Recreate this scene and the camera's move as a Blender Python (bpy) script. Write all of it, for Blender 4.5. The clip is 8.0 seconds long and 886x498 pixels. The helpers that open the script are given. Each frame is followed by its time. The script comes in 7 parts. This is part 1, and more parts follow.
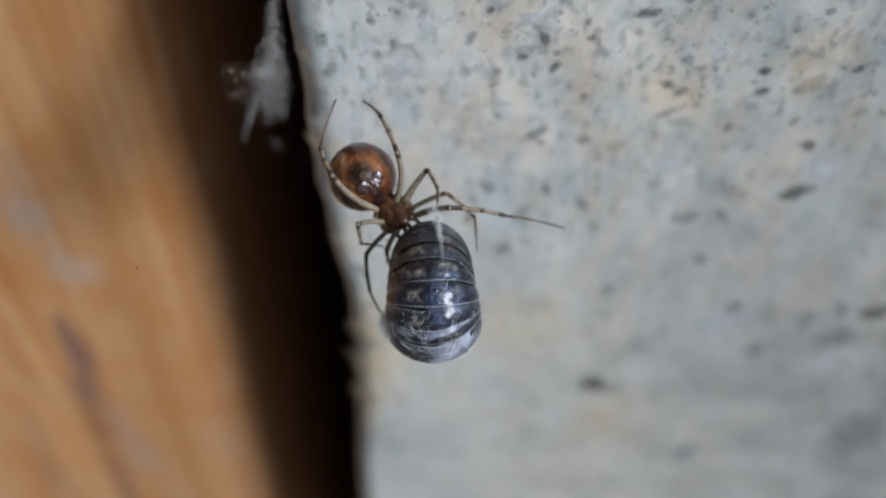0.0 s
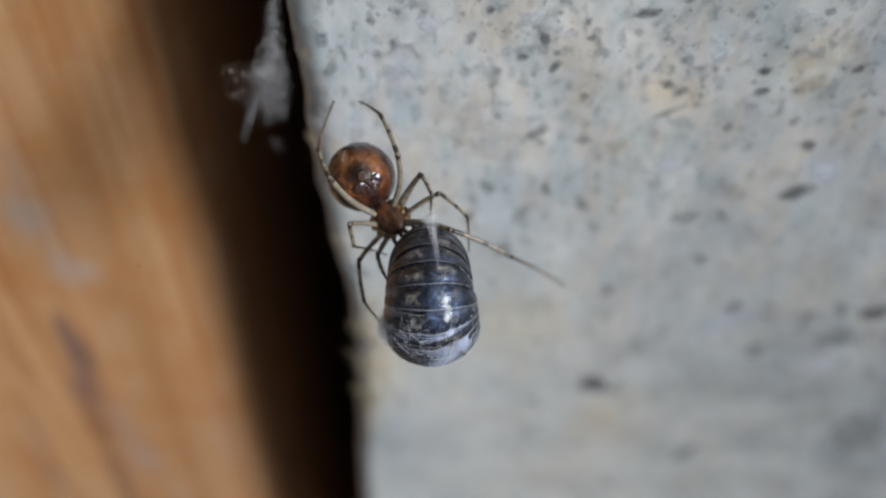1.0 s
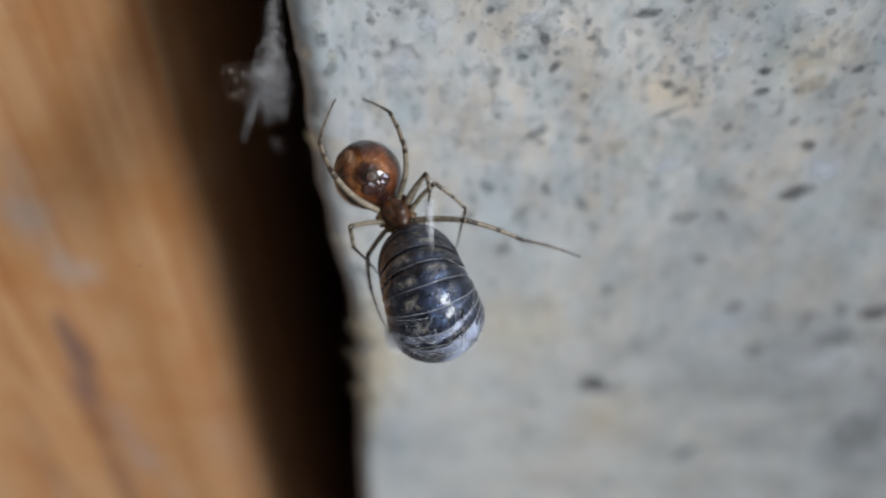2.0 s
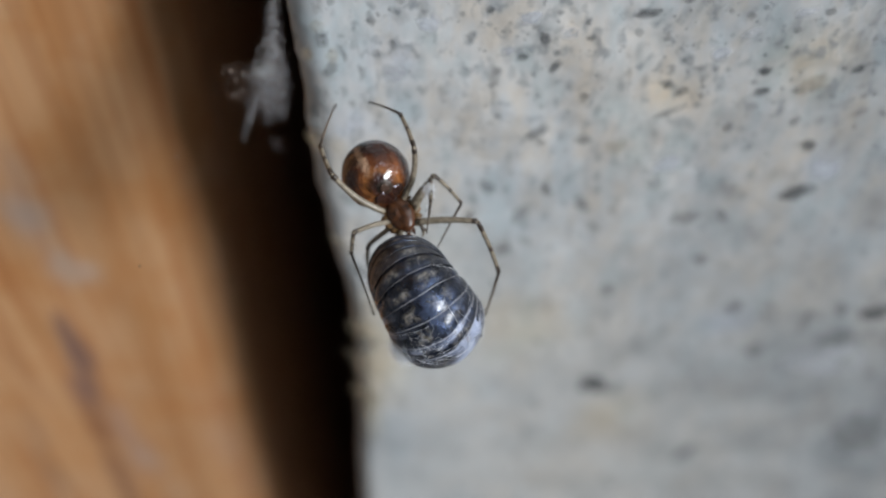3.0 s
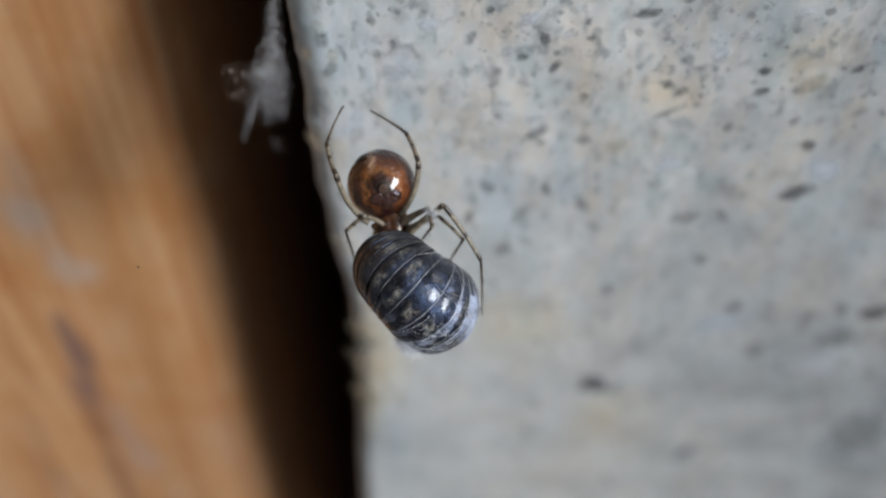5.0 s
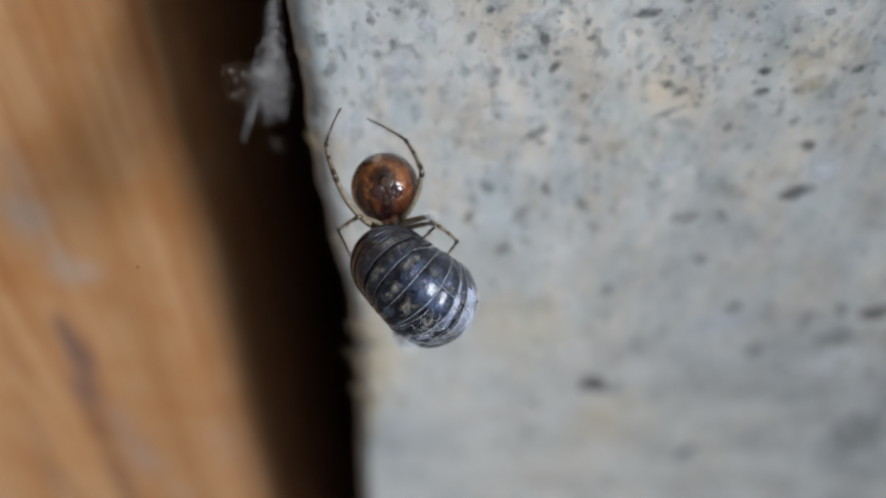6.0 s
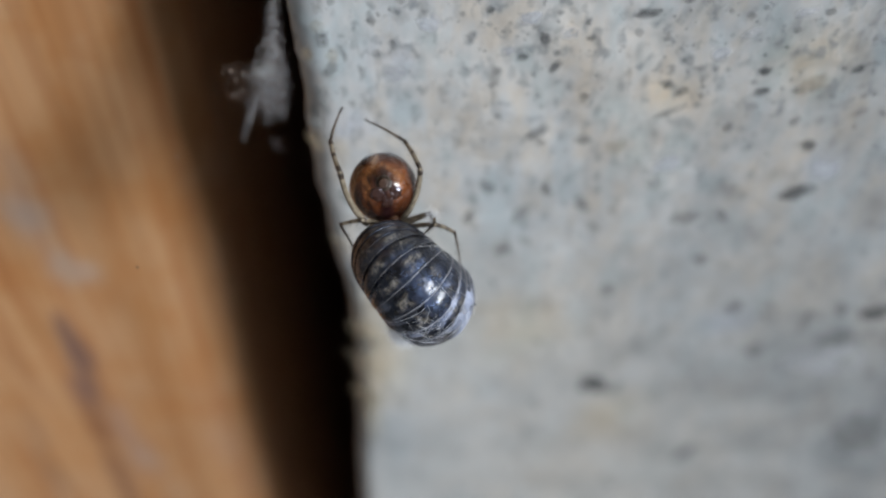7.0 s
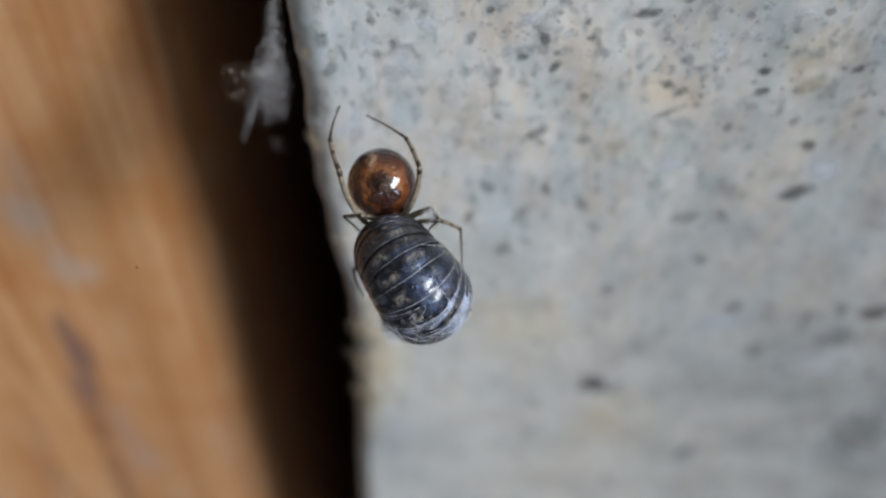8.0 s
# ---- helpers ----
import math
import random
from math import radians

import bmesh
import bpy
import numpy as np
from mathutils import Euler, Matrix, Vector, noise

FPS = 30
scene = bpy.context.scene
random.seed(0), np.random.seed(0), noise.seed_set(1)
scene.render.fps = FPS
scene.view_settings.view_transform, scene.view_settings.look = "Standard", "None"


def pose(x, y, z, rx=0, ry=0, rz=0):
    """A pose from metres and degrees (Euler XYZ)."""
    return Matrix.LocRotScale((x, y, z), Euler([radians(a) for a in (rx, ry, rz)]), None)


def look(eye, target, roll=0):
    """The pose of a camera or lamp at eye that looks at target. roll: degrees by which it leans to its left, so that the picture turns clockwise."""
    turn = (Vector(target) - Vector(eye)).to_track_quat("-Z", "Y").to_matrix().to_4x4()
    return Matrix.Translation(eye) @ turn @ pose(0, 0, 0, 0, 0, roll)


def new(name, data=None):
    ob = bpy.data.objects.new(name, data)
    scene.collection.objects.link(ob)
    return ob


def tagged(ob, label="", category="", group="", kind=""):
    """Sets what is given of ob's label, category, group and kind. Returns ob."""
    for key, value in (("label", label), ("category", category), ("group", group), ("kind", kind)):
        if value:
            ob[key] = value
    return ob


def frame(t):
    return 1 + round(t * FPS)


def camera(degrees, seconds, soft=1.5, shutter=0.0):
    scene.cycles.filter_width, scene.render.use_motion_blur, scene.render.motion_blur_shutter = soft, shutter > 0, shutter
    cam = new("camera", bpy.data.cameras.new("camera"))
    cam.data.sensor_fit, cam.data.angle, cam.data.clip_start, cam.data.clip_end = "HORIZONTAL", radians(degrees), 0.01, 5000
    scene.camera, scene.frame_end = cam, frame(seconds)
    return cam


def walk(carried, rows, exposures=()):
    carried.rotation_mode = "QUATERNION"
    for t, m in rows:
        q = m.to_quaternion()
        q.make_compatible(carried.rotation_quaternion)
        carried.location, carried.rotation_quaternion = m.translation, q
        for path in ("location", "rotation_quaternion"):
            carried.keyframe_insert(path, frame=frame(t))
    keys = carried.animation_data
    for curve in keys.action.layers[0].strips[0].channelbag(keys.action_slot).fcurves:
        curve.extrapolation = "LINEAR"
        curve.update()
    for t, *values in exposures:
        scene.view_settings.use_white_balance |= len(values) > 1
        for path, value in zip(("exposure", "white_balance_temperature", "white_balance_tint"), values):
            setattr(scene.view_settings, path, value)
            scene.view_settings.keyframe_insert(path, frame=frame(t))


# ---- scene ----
# ---- the camera ----
cam = camera(40.0, 8.0, soft=2.3, shutter=0.5)
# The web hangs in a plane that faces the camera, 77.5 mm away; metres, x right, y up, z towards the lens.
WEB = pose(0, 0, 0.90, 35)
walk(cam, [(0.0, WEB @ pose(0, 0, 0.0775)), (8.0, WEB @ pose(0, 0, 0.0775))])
cam.data.dof.use_dof = True
cam.data.dof.focus_distance = 0.0748
cam.data.dof.aperture_fstop = 18.5
scene.view_settings.exposure = 0.0

MM = 0.001
WALL_Y = 13.1 * MM          # face of the concrete
POST_Y = WALL_Y + 12.5 * MM    # face of the wooden post
BACK_Y = WALL_Y + 112 * MM   # back of the gap

# ---- light: a high basement window with an overcast sky beyond ----
world = bpy.data.worlds.new("sky")
scene.world = world
world.use_nodes = True
sky = world.node_tree.nodes.new("ShaderNodeTexSky")
sky.sky_type = "NISHITA"
sky.sun_disc = False
sky.sun_elevation, sky.sun_rotation = radians(33), radians(130)
sky_bg = world.node_tree.nodes["Background"]
sky_bg.inputs["Strength"].default_value = 0.1
world.node_tree.links.new(sky.outputs["Color"], sky_bg.inputs["Color"])
sun_data = bpy.data.lights.new("sun", "SUN")
sun_data.energy, sun_data.angle, sun_data.color = 0.5, radians(10), (1.0, 0.96, 0.9)
sun = new("sun", sun_data)
sun.matrix_world = look((2.57, -2.16, 3.08), (0, 0, 0.9))

WIN_X, WIN_Y, WIN_Z, WIN_W, WIN_H = 1.10, -0.76, 1.79, 0.90, 0.50
pane_light = bpy.data.lights.new("window_light", "AREA")
pane_light.shape, pane_light.size, pane_light.size_y = "RECTANGLE", WIN_W, WIN_H
pane_light.energy, pane_light.color = 52.5, (0.90, 0.955, 1.0)
window_light = new("window_light", pane_light)
window_light.matrix_world = look((WIN_X + 0.02, WIN_Y, WIN_Z), (0, WIN_Y, WIN_Z - 0.2))


# ---- materials ----
def material(name, rough=0.6, **inputs):
    m = bpy.data.materials.new(name)
    m.use_nodes = True
    p = m.node_tree.nodes["Principled BSDF"]
    p.inputs["Roughness"].default_value = rough
    for key, value in inputs.items():
        p.inputs[key.replace("_", " ")].default_value = value
    return m


def node(m, kind, links=None, **values):
    n = m.node_tree.nodes.new("ShaderNode" + kind)
    for key, value in values.items():
        n.inputs[key.replace("_", " ")].default_value = value
    for key, source in (links or {}).items():
        m.node_tree.links.new(source, n.inputs[key])
    return n


def coords(m, scale=(1, 1, 1), at=(0, 0, 0), turn=(0, 0, 0)):
    tex = node(m, "TexCoord")
    mp = node(m, "Mapping", {"Vector": tex.outputs["Object"]}, Scale=scale, Location=at, Rotation=turn)
    return mp.outputs["Vector"]


def ramp(m, source, *stops):
    n = node(m, "ValToRGB", {"Fac": source})
    el = n.color_ramp.elements
    while len(el) < len(stops):
        el.new(0.5)
    for e, (at, colour) in zip(el, stops):
        e.position, e.color = at, (*colour, 1) if len(colour) == 3 else colour
    return n.outputs["Color"]


def grey(v):
    return (v, v, v)


def mix(m, fac, a, b, how="MIX"):
    n = m.node_tree.nodes.new("ShaderNodeMix")
    n.data_type, n.blend_type = "RGBA", how
    for i, v in ((0, fac), (6, a), (7, b)):
        if isinstance(v, (int, float)):
            n.inputs[i].default_value = v
        elif isinstance(v, tuple):
            n.inputs[i].default_value = (*v, 1)
        else:
            m.node_tree.links.new(v, n.inputs[i])
    return n.outputs[2]


def noise_tex(m, vec, scale, detail=4.0, rough=0.55, twist=0.0):
    return node(m, "TexNoise", {"Vector": vec}, Scale=scale, Detail=detail, Roughness=rough, Distortion=twist).outputs["Fac"]


def finish(m, colour=None, height=None, bump=0.3, dist=0.0002, rough=None):
    p = m.node_tree.nodes["Principled BSDF"]
    link = m.node_tree.links.new
    if colour is not None:
        link(colour, p.inputs["Base Color"])
    if rough is not None:
        link(rough, p.inputs["Roughness"])
    if height is not None:
        b = node(m, "Bump", {"Height": height}, Strength=bump, Distance=dist)
        link(b.outputs["Normal"], p.inputs["Normal"])
    return m


def blot(m, x, z, rx, rz, inner=0.2):
    """A soft round mask at a place on the face of a wall, x and z in mm from the middle of the web."""
    v = coords(m, (1 / (rx * MM), 0, 1 / (rz * MM)), (-x / rx, 0, -(900 + z) / rz))
    warp = node(m, "VectorMath", {0: v})
    warp.operation = "LENGTH"
    wave = node(m, "Math", {0: warp.outputs["Value"], 1: noise_tex(m, coords(m), 160, 4)})
    wave.operation = "ADD"
    half = node(m, "Math", {0: wave.outputs["Value"]})
    half.operation = "MULTIPLY"
    half.inputs[1].default_value = 0.5
    return ramp(m, half.outputs["Value"], (inner * 0.5 + 0.25, grey(1)), (0.75, grey(0)))


# tones of the cement; the last serves grey stains and painted light falloff
EARTH, WARM, SANDY, PALE, BLUE, STAIN_SHADE = (0.84, 0.73, 0.56), (1.07, 1.0, 0.88), (1.035, 1.0, 0.955), (1.08, 1.06, 1.03), (1.02, 1.07, 1.17), (0.86, 0.88, 0.90)


def make_concrete():
    m = material("concrete", 0.9)
    v = coords(m, (1, 1, 0.45))
    # porous above, trowelled smoother below
    height = node(m, "SeparateXYZ", {"Vector": coords(m, (1000, 1000, 1000), (0, 0, -900))})
    rough_part = ramp(m, node(m, "MapRange", {"Value": height.outputs["Z"]}, From_Min=-34, From_Max=-8).outputs["Result"], (0.0, grey(0.38)), (1.0, grey(1)))
    base = ramp(m, noise_tex(m, v, 95, 3), (0.34, (0.490, 0.515, 0.538)), (0.48, (0.536, 0.547, 0.560)), (0.66, (0.570, 0.552, 0.532)))
    base = mix(m, rough_part, (0.532, 0.534, 0.534), base)
    base = mix(m, 1.0, base, ramp(m, noise_tex(m, v, 33, 2), (0.35, grey(0.95)), (0.65, grey(1.04))), "MULTIPLY")
    # wide light falloff painted dark at lower right, then warm and bluish cement blooms
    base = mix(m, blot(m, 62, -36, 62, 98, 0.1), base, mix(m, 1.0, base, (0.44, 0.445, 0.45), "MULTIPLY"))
    for x, z, rx, rz, tone in ((16.0, -66.0, 26.0, 34.0, SANDY), (6.0, -30.0, 16.0, 16.0, SANDY), (24.7, 3.3, 4.2, 4.4, WARM), (15.6, -0.1, 2.6, 3.0, WARM), (7.6, -32.1, 6.5, 8.0, WARM), (-5.0, -37.3, 3.0, 13.0, WARM), (17.1, -47.7, 5.0, 7.5, WARM), (14.0, -5.9, 1.5, 2.3, PALE),
                               (28.3, -7.9, 2.7, 2.4, BLUE), (-6.5, -3.4, 2.0, 2.5, BLUE), (25.8, -30.2, 3.2, 3.9, BLUE), (-3.4, 3.3, 2.2, 2.7, BLUE), (8.1, 5.0, 2.4, 3.2, PALE), (0.9, -44.1, 3.9, 7.1, PALE),
                               (31.0, -40.0, 10.0, 14.0, STAIN_SHADE), (-5.0, -55.0, 5.0, 13.0, STAIN_SHADE), (-5.0, -55.0, 4.0, 11.0, STAIN_SHADE), (-6.9, -35.0, 2.4, 13.0, EARTH), (-7.4, -47.0, 1.8, 8.0, EARTH), (44.0, -51.0, 9.0, 22.0, STAIN_SHADE), (43.5, -51.6, 4.0, 9.2, STAIN_SHADE)):
        base = mix(m, blot(m, x, z, rx, rz, 0.0), base, mix(m, 1.0, base, tone, "MULTIPLY"))
    tint = ramp(m, noise_tex(m, coords(m, (1, 1, 0.45), (3, 1, 2)), 420, 3, 0.6), (0.34, (0.87, 0.945, 0.97)), (0.5, (1.0, 1.0, 1.0)), (0.68, (1.08, 1.0, 0.91)))
    base = mix(m, rough_part, base, tint, "MULTIPLY")
    fine = ramp(m, noise_tex(m, v, 560, 4, 0.6), (0.28, grey(0.80)), (0.43, grey(0.98)), (0.7, grey(1.09)))
    c = mix(m, rough_part, base, fine, "MULTIPLY")
    pits = ramp(m, noise_tex(m, coords(m, (1, 1, 0.45), (1, 5, 4)), 800, 2, 0.5), (0.28, grey(0.5)), (0.40, grey(1)))
    c = mix(m, ramp(m, noise_tex(m, coords(m, (1, 1, 0.45), (8, 5, 4)), 110, 2), (0.42, grey(0.1)), (0.62, grey(0.7))), c, mix(m, 1.0, c, pits, "MULTIPLY"))
    sand = node(m, "TexVoronoi", {"Vector": v}, Scale=1300.0, Randomness=1.0)
    pick = ramp(m, sand.outputs["Color"], (0.0, grey(1)), (0.18, grey(1)), (0.2, grey(0)))
    near = ramp(m, sand.outputs["Distance"], (0.15, grey(1)), (0.55, grey(0)))
    c = mix(m, mix(m, 1.0, pick, near, "MULTIPLY"), c, mix(m, 0.35, c, (0.13, 0.15, 0.17)))
    # porous upper part: soft dark pores of half a millimetre
    upper = ramp(m, node(m, "MapRange", {"Value": height.outputs["Z"]}, From_Min=-22, From_Max=4).outputs["Result"], (0.0, grey(0)), (0.45, grey(0.35)), (1.0, grey(1)))
    pores = ramp(m, noise_tex(m, coords(m, (1, 1, 0.62), (4, 4, 9)), 830, 3, 0.55, 0.3), (0.545, grey(0)), (0.68, grey(0.58)))
    c = mix(m, mix(m, 1.0, upper, pores, "MULTIPLY"), c, (0.17, 0.19, 0.21))
    h = mix(m, 0.35, noise_tex(m, v, 1700, 6, 0.7), noise_tex(m, v, 420, 4))
    return finish(m, c, h, 0.2, 0.0003)


BRUISE = (0.19, 0.105, 0.095)


def make_wood():
    m = material("planed_pine", 0.5)
    grain = noise_tex(m, coords(m, (300, 160, 8), turn=(0, radians(-2), 0)), 1.0, 3, 0.5, 0.5)
    c = ramp(m, grain, (0.28, (0.555, 0.282, 0.127)), (0.42, (0.595, 0.308, 0.140)), (0.56, (0.63, 0.340, 0.163)), (0.74, (0.63, 0.365, 0.192)))
    # year rings: dark lines 1 to 2 mm apart
    for width, at, dark in ((520, (3, 0, 1), (0.86, 0.72, 0.60)), (760, (1, 4, 2), (0.88, 0.78, 0.68))):
        line = ramp(m, noise_tex(m, coords(m, (width, 200, 9), at, (0, radians(-1), 0)), 1.0, 2, 0.5, 0.4), (0.54, grey(0)), (0.68, grey(1)))
        c = mix(m, line, c, mix(m, 1.0, c, dark, "MULTIPLY"))
    bleach = ramp(m, noise_tex(m, coords(m, (190, 60, 40), (7, 0, 2)), 1.0, 3), (0.5, grey(0)), (0.72, grey(0.24)))
    c = mix(m, bleach, c, (0.56, 0.42, 0.33))
    patch = ramp(m, noise_tex(m, coords(m, (170, 90, 120), (2, 5, 3)), 1.0, 3, 0.6), (0.36, (0.97, 0.87, 0.74)), (0.5, grey(1.02)), (0.64, (1.05, 1.07, 1.11)))
    c = mix(m, 1.0, c, patch, "MULTIPLY")
    # handling marks: grey, resin-orange and dark bruises
    for x, z, rx, rz, much, tone in (
            (-40.1, -31.2, 3.3, 6.0, 0.7, (0.46, 0.38, 0.34)), (-38.8, -39.1, 2.3, 5.1, 0.6, (0.50, 0.43, 0.39)), (-36.6, -40.6, 2.0, 3.7, 0.7, (0.58, 0.45, 0.37)),
            (-35.4, -45.1, 3.3, 4.7, 0.75, (0.50, 0.215, 0.075)), (-33.3, -49.6, 3.7, 5.5, 0.5, (0.54, 0.27, 0.11)), (-44.9, -52.7, 3.3, 5.5, 0.5, (0.50, 0.25, 0.10)),
            (-40.4, -74.3, 2.0, 7.1, 0.6, (0.50, 0.36, 0.30)), (-39.6, -84.8, 3.1, 7.6, 0.7, (0.50, 0.37, 0.31)), (-28.5, -83.2, 3.3, 11.0, 0.5, (0.60, 0.41, 0.29)),
            (-49.2, -59.2, 1.6, 11.0, 0.5, (0.42, 0.20, 0.09)), (-51.5, -74.8, 1.5, 11.0, 0.5, (0.40, 0.20, 0.10)), (-53.1, -90.3, 2.2, 11.0, 0.6, (0.36, 0.19, 0.10)),
            (-39.1, -23.8, 2.1, 5.1, 0.5, (0.52, 0.36, 0.26)), (-27.0, -26.3, 2.7, 7.6, 0.25, (0.56, 0.27, 0.10)), (-33.8, -10.3, 1.0, 8.8, 0.22, (0.36, 0.15, 0.06)),
            (-33.0, -16.5, 0.7, 10.0, 0.22, (0.38, 0.16, 0.06)), (-37.9, -17.5, 1.1, 8.8, 0.28, (0.36, 0.15, 0.055))):
        c = mix(m, blot(m, x, z, rx, rz, 0.1), c, mix(m, much, c, tone))
    for x, z, rx, rz, much, tone in ((-41.8, -51.5, 1.5, 5.3, 0.75, BRUISE), (-41.6, -57.4, 2.3, 6.3, 0.85, BRUISE), (-42.8, -66.0, 2.7, 7.1, 0.8, (0.235, 0.125, 0.105)),
                                     (-43.6, -74.8, 2.1, 7.6, 0.75, (0.29, 0.125, 0.065)), (-43.9, -86.7, 2.1, 9.3, 0.8, (0.33, 0.15, 0.075)), (-44.3, -97.9, 1.8, 10.0, 0.85, (0.32, 0.15, 0.08))):
        c = mix(m, blot(m, x, z, rx, rz, 0.35), c, mix(m, much, c, tone))
    fine = ramp(m, noise_tex(m, coords(m, (2600, 2600, 40)), 1.0, 3), (0.3, grey(0.9)), (0.7, grey(1.05)))
    c = mix(m, 1.0, c, fine, "MULTIPLY")
    return finish(m, c, noise_tex(m, coords(m, (1800, 1800, 30)), 1.0, 4), 0.25, 0.0002)


def make_plaster(name, colour):
    m = material(name, 0.8)
    v = coords(m)
    a = tuple(x * 0.9 for x in colour)
    return finish(m, ramp(m, noise_tex(m, v, 4, 6), (0.3, a), (0.7, colour)), noise_tex(m, v, 180, 4), 0.2, 0.001)


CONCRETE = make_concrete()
WOOD = make_wood()
PLASTER = make_plaster("grey_plaster", (0.185, 0.18, 0.175))
FLOORING = make_plaster("floor_screed", (0.14, 0.137, 0.133))
# near-black colour that stands in for shade deep in the gap
GAP_SHADE = make_plaster("gap_shade", (0.05, 0.044, 0.036))


def chance(m):
    """A number of its own for each loose piece of each object."""
    both = node(m, "Math", {0: node(m, "NewGeometry").outputs["Random Per Island"], 1: node(m, "ObjectInfo").outputs["Random"]})
    both.operation = "ADD"
    part_of = node(m, "Math", {0: both.outputs["Value"]})
    part_of.operation = "FRACT"
    return part_of.outputs["Value"]


def make_grain(name, a, b):
    m = material(name, 0.75)
    return finish(m, ramp(m, chance(m), (0.0, a), (1.0, b)))


def make_stain(name, a, b, most=0.9, least=0.6):
    """Grains sunk in the cement: their rims fade under its skin."""
    m = make_grain(name, a, b)
    core = node(m, "Attribute")
    core.attribute_name = "core"
    sunk = node(m, "MapRange", {"Value": chance(m)}, To_Min=1.0, To_Max=least)
    worn = ramp(m, noise_tex(m, coords(m), 2300, 2), (0.32, grey(0.55)), (0.6, grey(1)))
    cover = mix(m, 1.0, ramp(m, core.outputs["Fac"], (0.28, grey(0)), (1.0, grey(most))), sunk.outputs["Result"], "MULTIPLY")
    m.node_tree.links.new(mix(m, 1.0, cover, worn, "MULTIPLY"), m.node_tree.nodes["Principled BSDF"].inputs["Alpha"])
    return m


GRAIN = make_stain("dark_sand_grain", (0.06, 0.065, 0.07), (0.20, 0.205, 0.21), 0.97, 0.8)
GRAIN_SOFT = make_stain("sunk_sand_grain", (0.10, 0.11, 0.115), (0.27, 0.275, 0.28), 0.68, 0.35)
GRAIN_FINE = make_stain("fine_dark_sand", (0.15, 0.165, 0.175), (0.32, 0.325, 0.33), 0.58, 0.1)
GRAIN_GREY = make_stain("grey_sand_grain", (0.22, 0.23, 0.24), (0.32, 0.32, 0.31), 0.7, 0.55)
GRAIN_TAN = make_stain("tan_clay_grain", (0.46, 0.34, 0.20), (0.54, 0.46, 0.34), 0.34, 0.7)

GRAIN_PALE = make_stain("pale_lime", (0.62, 0.65, 0.72), (0.70, 0.71, 0.74), 0.7, 0.6)


def make_chitin():
    m = material("chestnut_cuticle", 0.30, Specular_IOR_Level=0.2, Specular_Tint=(0.85, 0.85, 1.0, 1), Coat_Weight=0.95, Coat_Roughness=0.10)
    v = coords(m, (1000, 1000, 1000))
    xyz = node(m, "SeparateXYZ", {"Vector": v})
    # distance from the spinnerets, broken up by noise
    flat = node(m, "VectorMath", {0: node(m, "VectorMath", {0: v}, ).outputs["Vector"]})
    flat.operation = "MULTIPLY"
    flat.inputs[1].default_value = (1, 1, 0)
    away = node(m, "VectorMath", {0: flat.outputs["Vector"]})
    away.operation = "LENGTH"
    wave = node(m, "Math", {0: away.outputs["Value"], 1: noise_tex(m, v, 0.9, 3, 0.55, 0.3)})
    wave.operation = "ADD"
    scaled = node(m, "Math", {0: wave.outputs["Value"]})
    scaled.operation = "MULTIPLY"
    scaled.inputs[1].default_value = 0.33
    c = ramp(m, scaled.outputs["Value"], (0.30, (0.035, 0.013, 0.008)), (0.42, (0.075, 0.025, 0.008)), (0.53, (0.225, 0.084, 0.024)), (0.62, (0.155, 0.048, 0.013)), (0.75, (0.072, 0.021, 0.007)), (0.90, (0.024, 0.007, 0.003)))
    c = mix(m, 1.0, c, ramp(m, noise_tex(m, coords(m, (1000, 1000, 1000), (4, 2, 1)), 0.62, 4, 0.6, 0.8), (0.36, grey(0.5)), (0.5, grey(0.9)), (0.64, grey(1.3))), "MULTIPLY")
    # dark middle line towards the waist
    wob = node(m, "MapRange", {"Value": noise_tex(m, v, 1.5, 3)}, To_Min=-0.5, To_Max=0.5)
    sway = node(m, "Math", {0: xyz.outputs["X"], 1: wob.outputs["Result"]})
    sway.operation = "ADD"
    side = node(m, "Math", {0: sway.outputs["Value"]})
    side.operation = "ABSOLUTE"
    line = ramp(m, side.outputs["Value"], (0.25, grey(1)), (0.85, grey(0)))
    low = ramp(m, node(m, "MapRange", {"Value": xyz.outputs["Y"]}, From_Min=0.1, From_Max=-0.7).outputs["Result"], (0.0, grey(0)), (1.0, grey(0.9)))
    c = mix(m, mix(m, 1.0, line, low, "MULTIPLY"), c, (0.016, 0.006, 0.007))
    # pale marks: a streak over the back and paired spots
    top = ramp(m, node(m, "MapRange", {"Value": xyz.outputs["Y"]}, From_Min=0.8, From_Max=1.4).outputs["Result"], (0.0, grey(0)), (1.0, grey(1)))
    lean = node(m, "MapRange", {"Value": noise_tex(m, v, 2.6, 2)}, To_Min=-0.75, To_Max=0.15)
    drift = node(m, "Math", {0: xyz.outputs["X"], 1: lean.outputs["Result"]})
    drift.operation = "SUBTRACT"
    off = node(m, "Math", {0: drift.outputs["Value"]})
    off.operation = "ABSOLUTE"
    narrow = ramp(m, off.outputs["Value"], (0.10, grey(0.75)), (0.34, grey(0)))
    spots = ramp(m, noise_tex(m, v, 1.3, 2, 0.4), (0.66, grey(0)), (0.74, grey(0.3)))
    c = mix(m, mix(m, 1.0, top, narrow, "MULTIPLY"), c, (0.36, 0.23, 0.15))
    c = mix(m, spots, c, (0.30, 0.16, 0.08))
    return finish(m, c, mix(m, 0.85, noise_tex(m, v, 4.5, 2), noise_tex(m, v, 1.6, 2)), 0.9, 0.00042)


ABDOMEN = make_chitin()


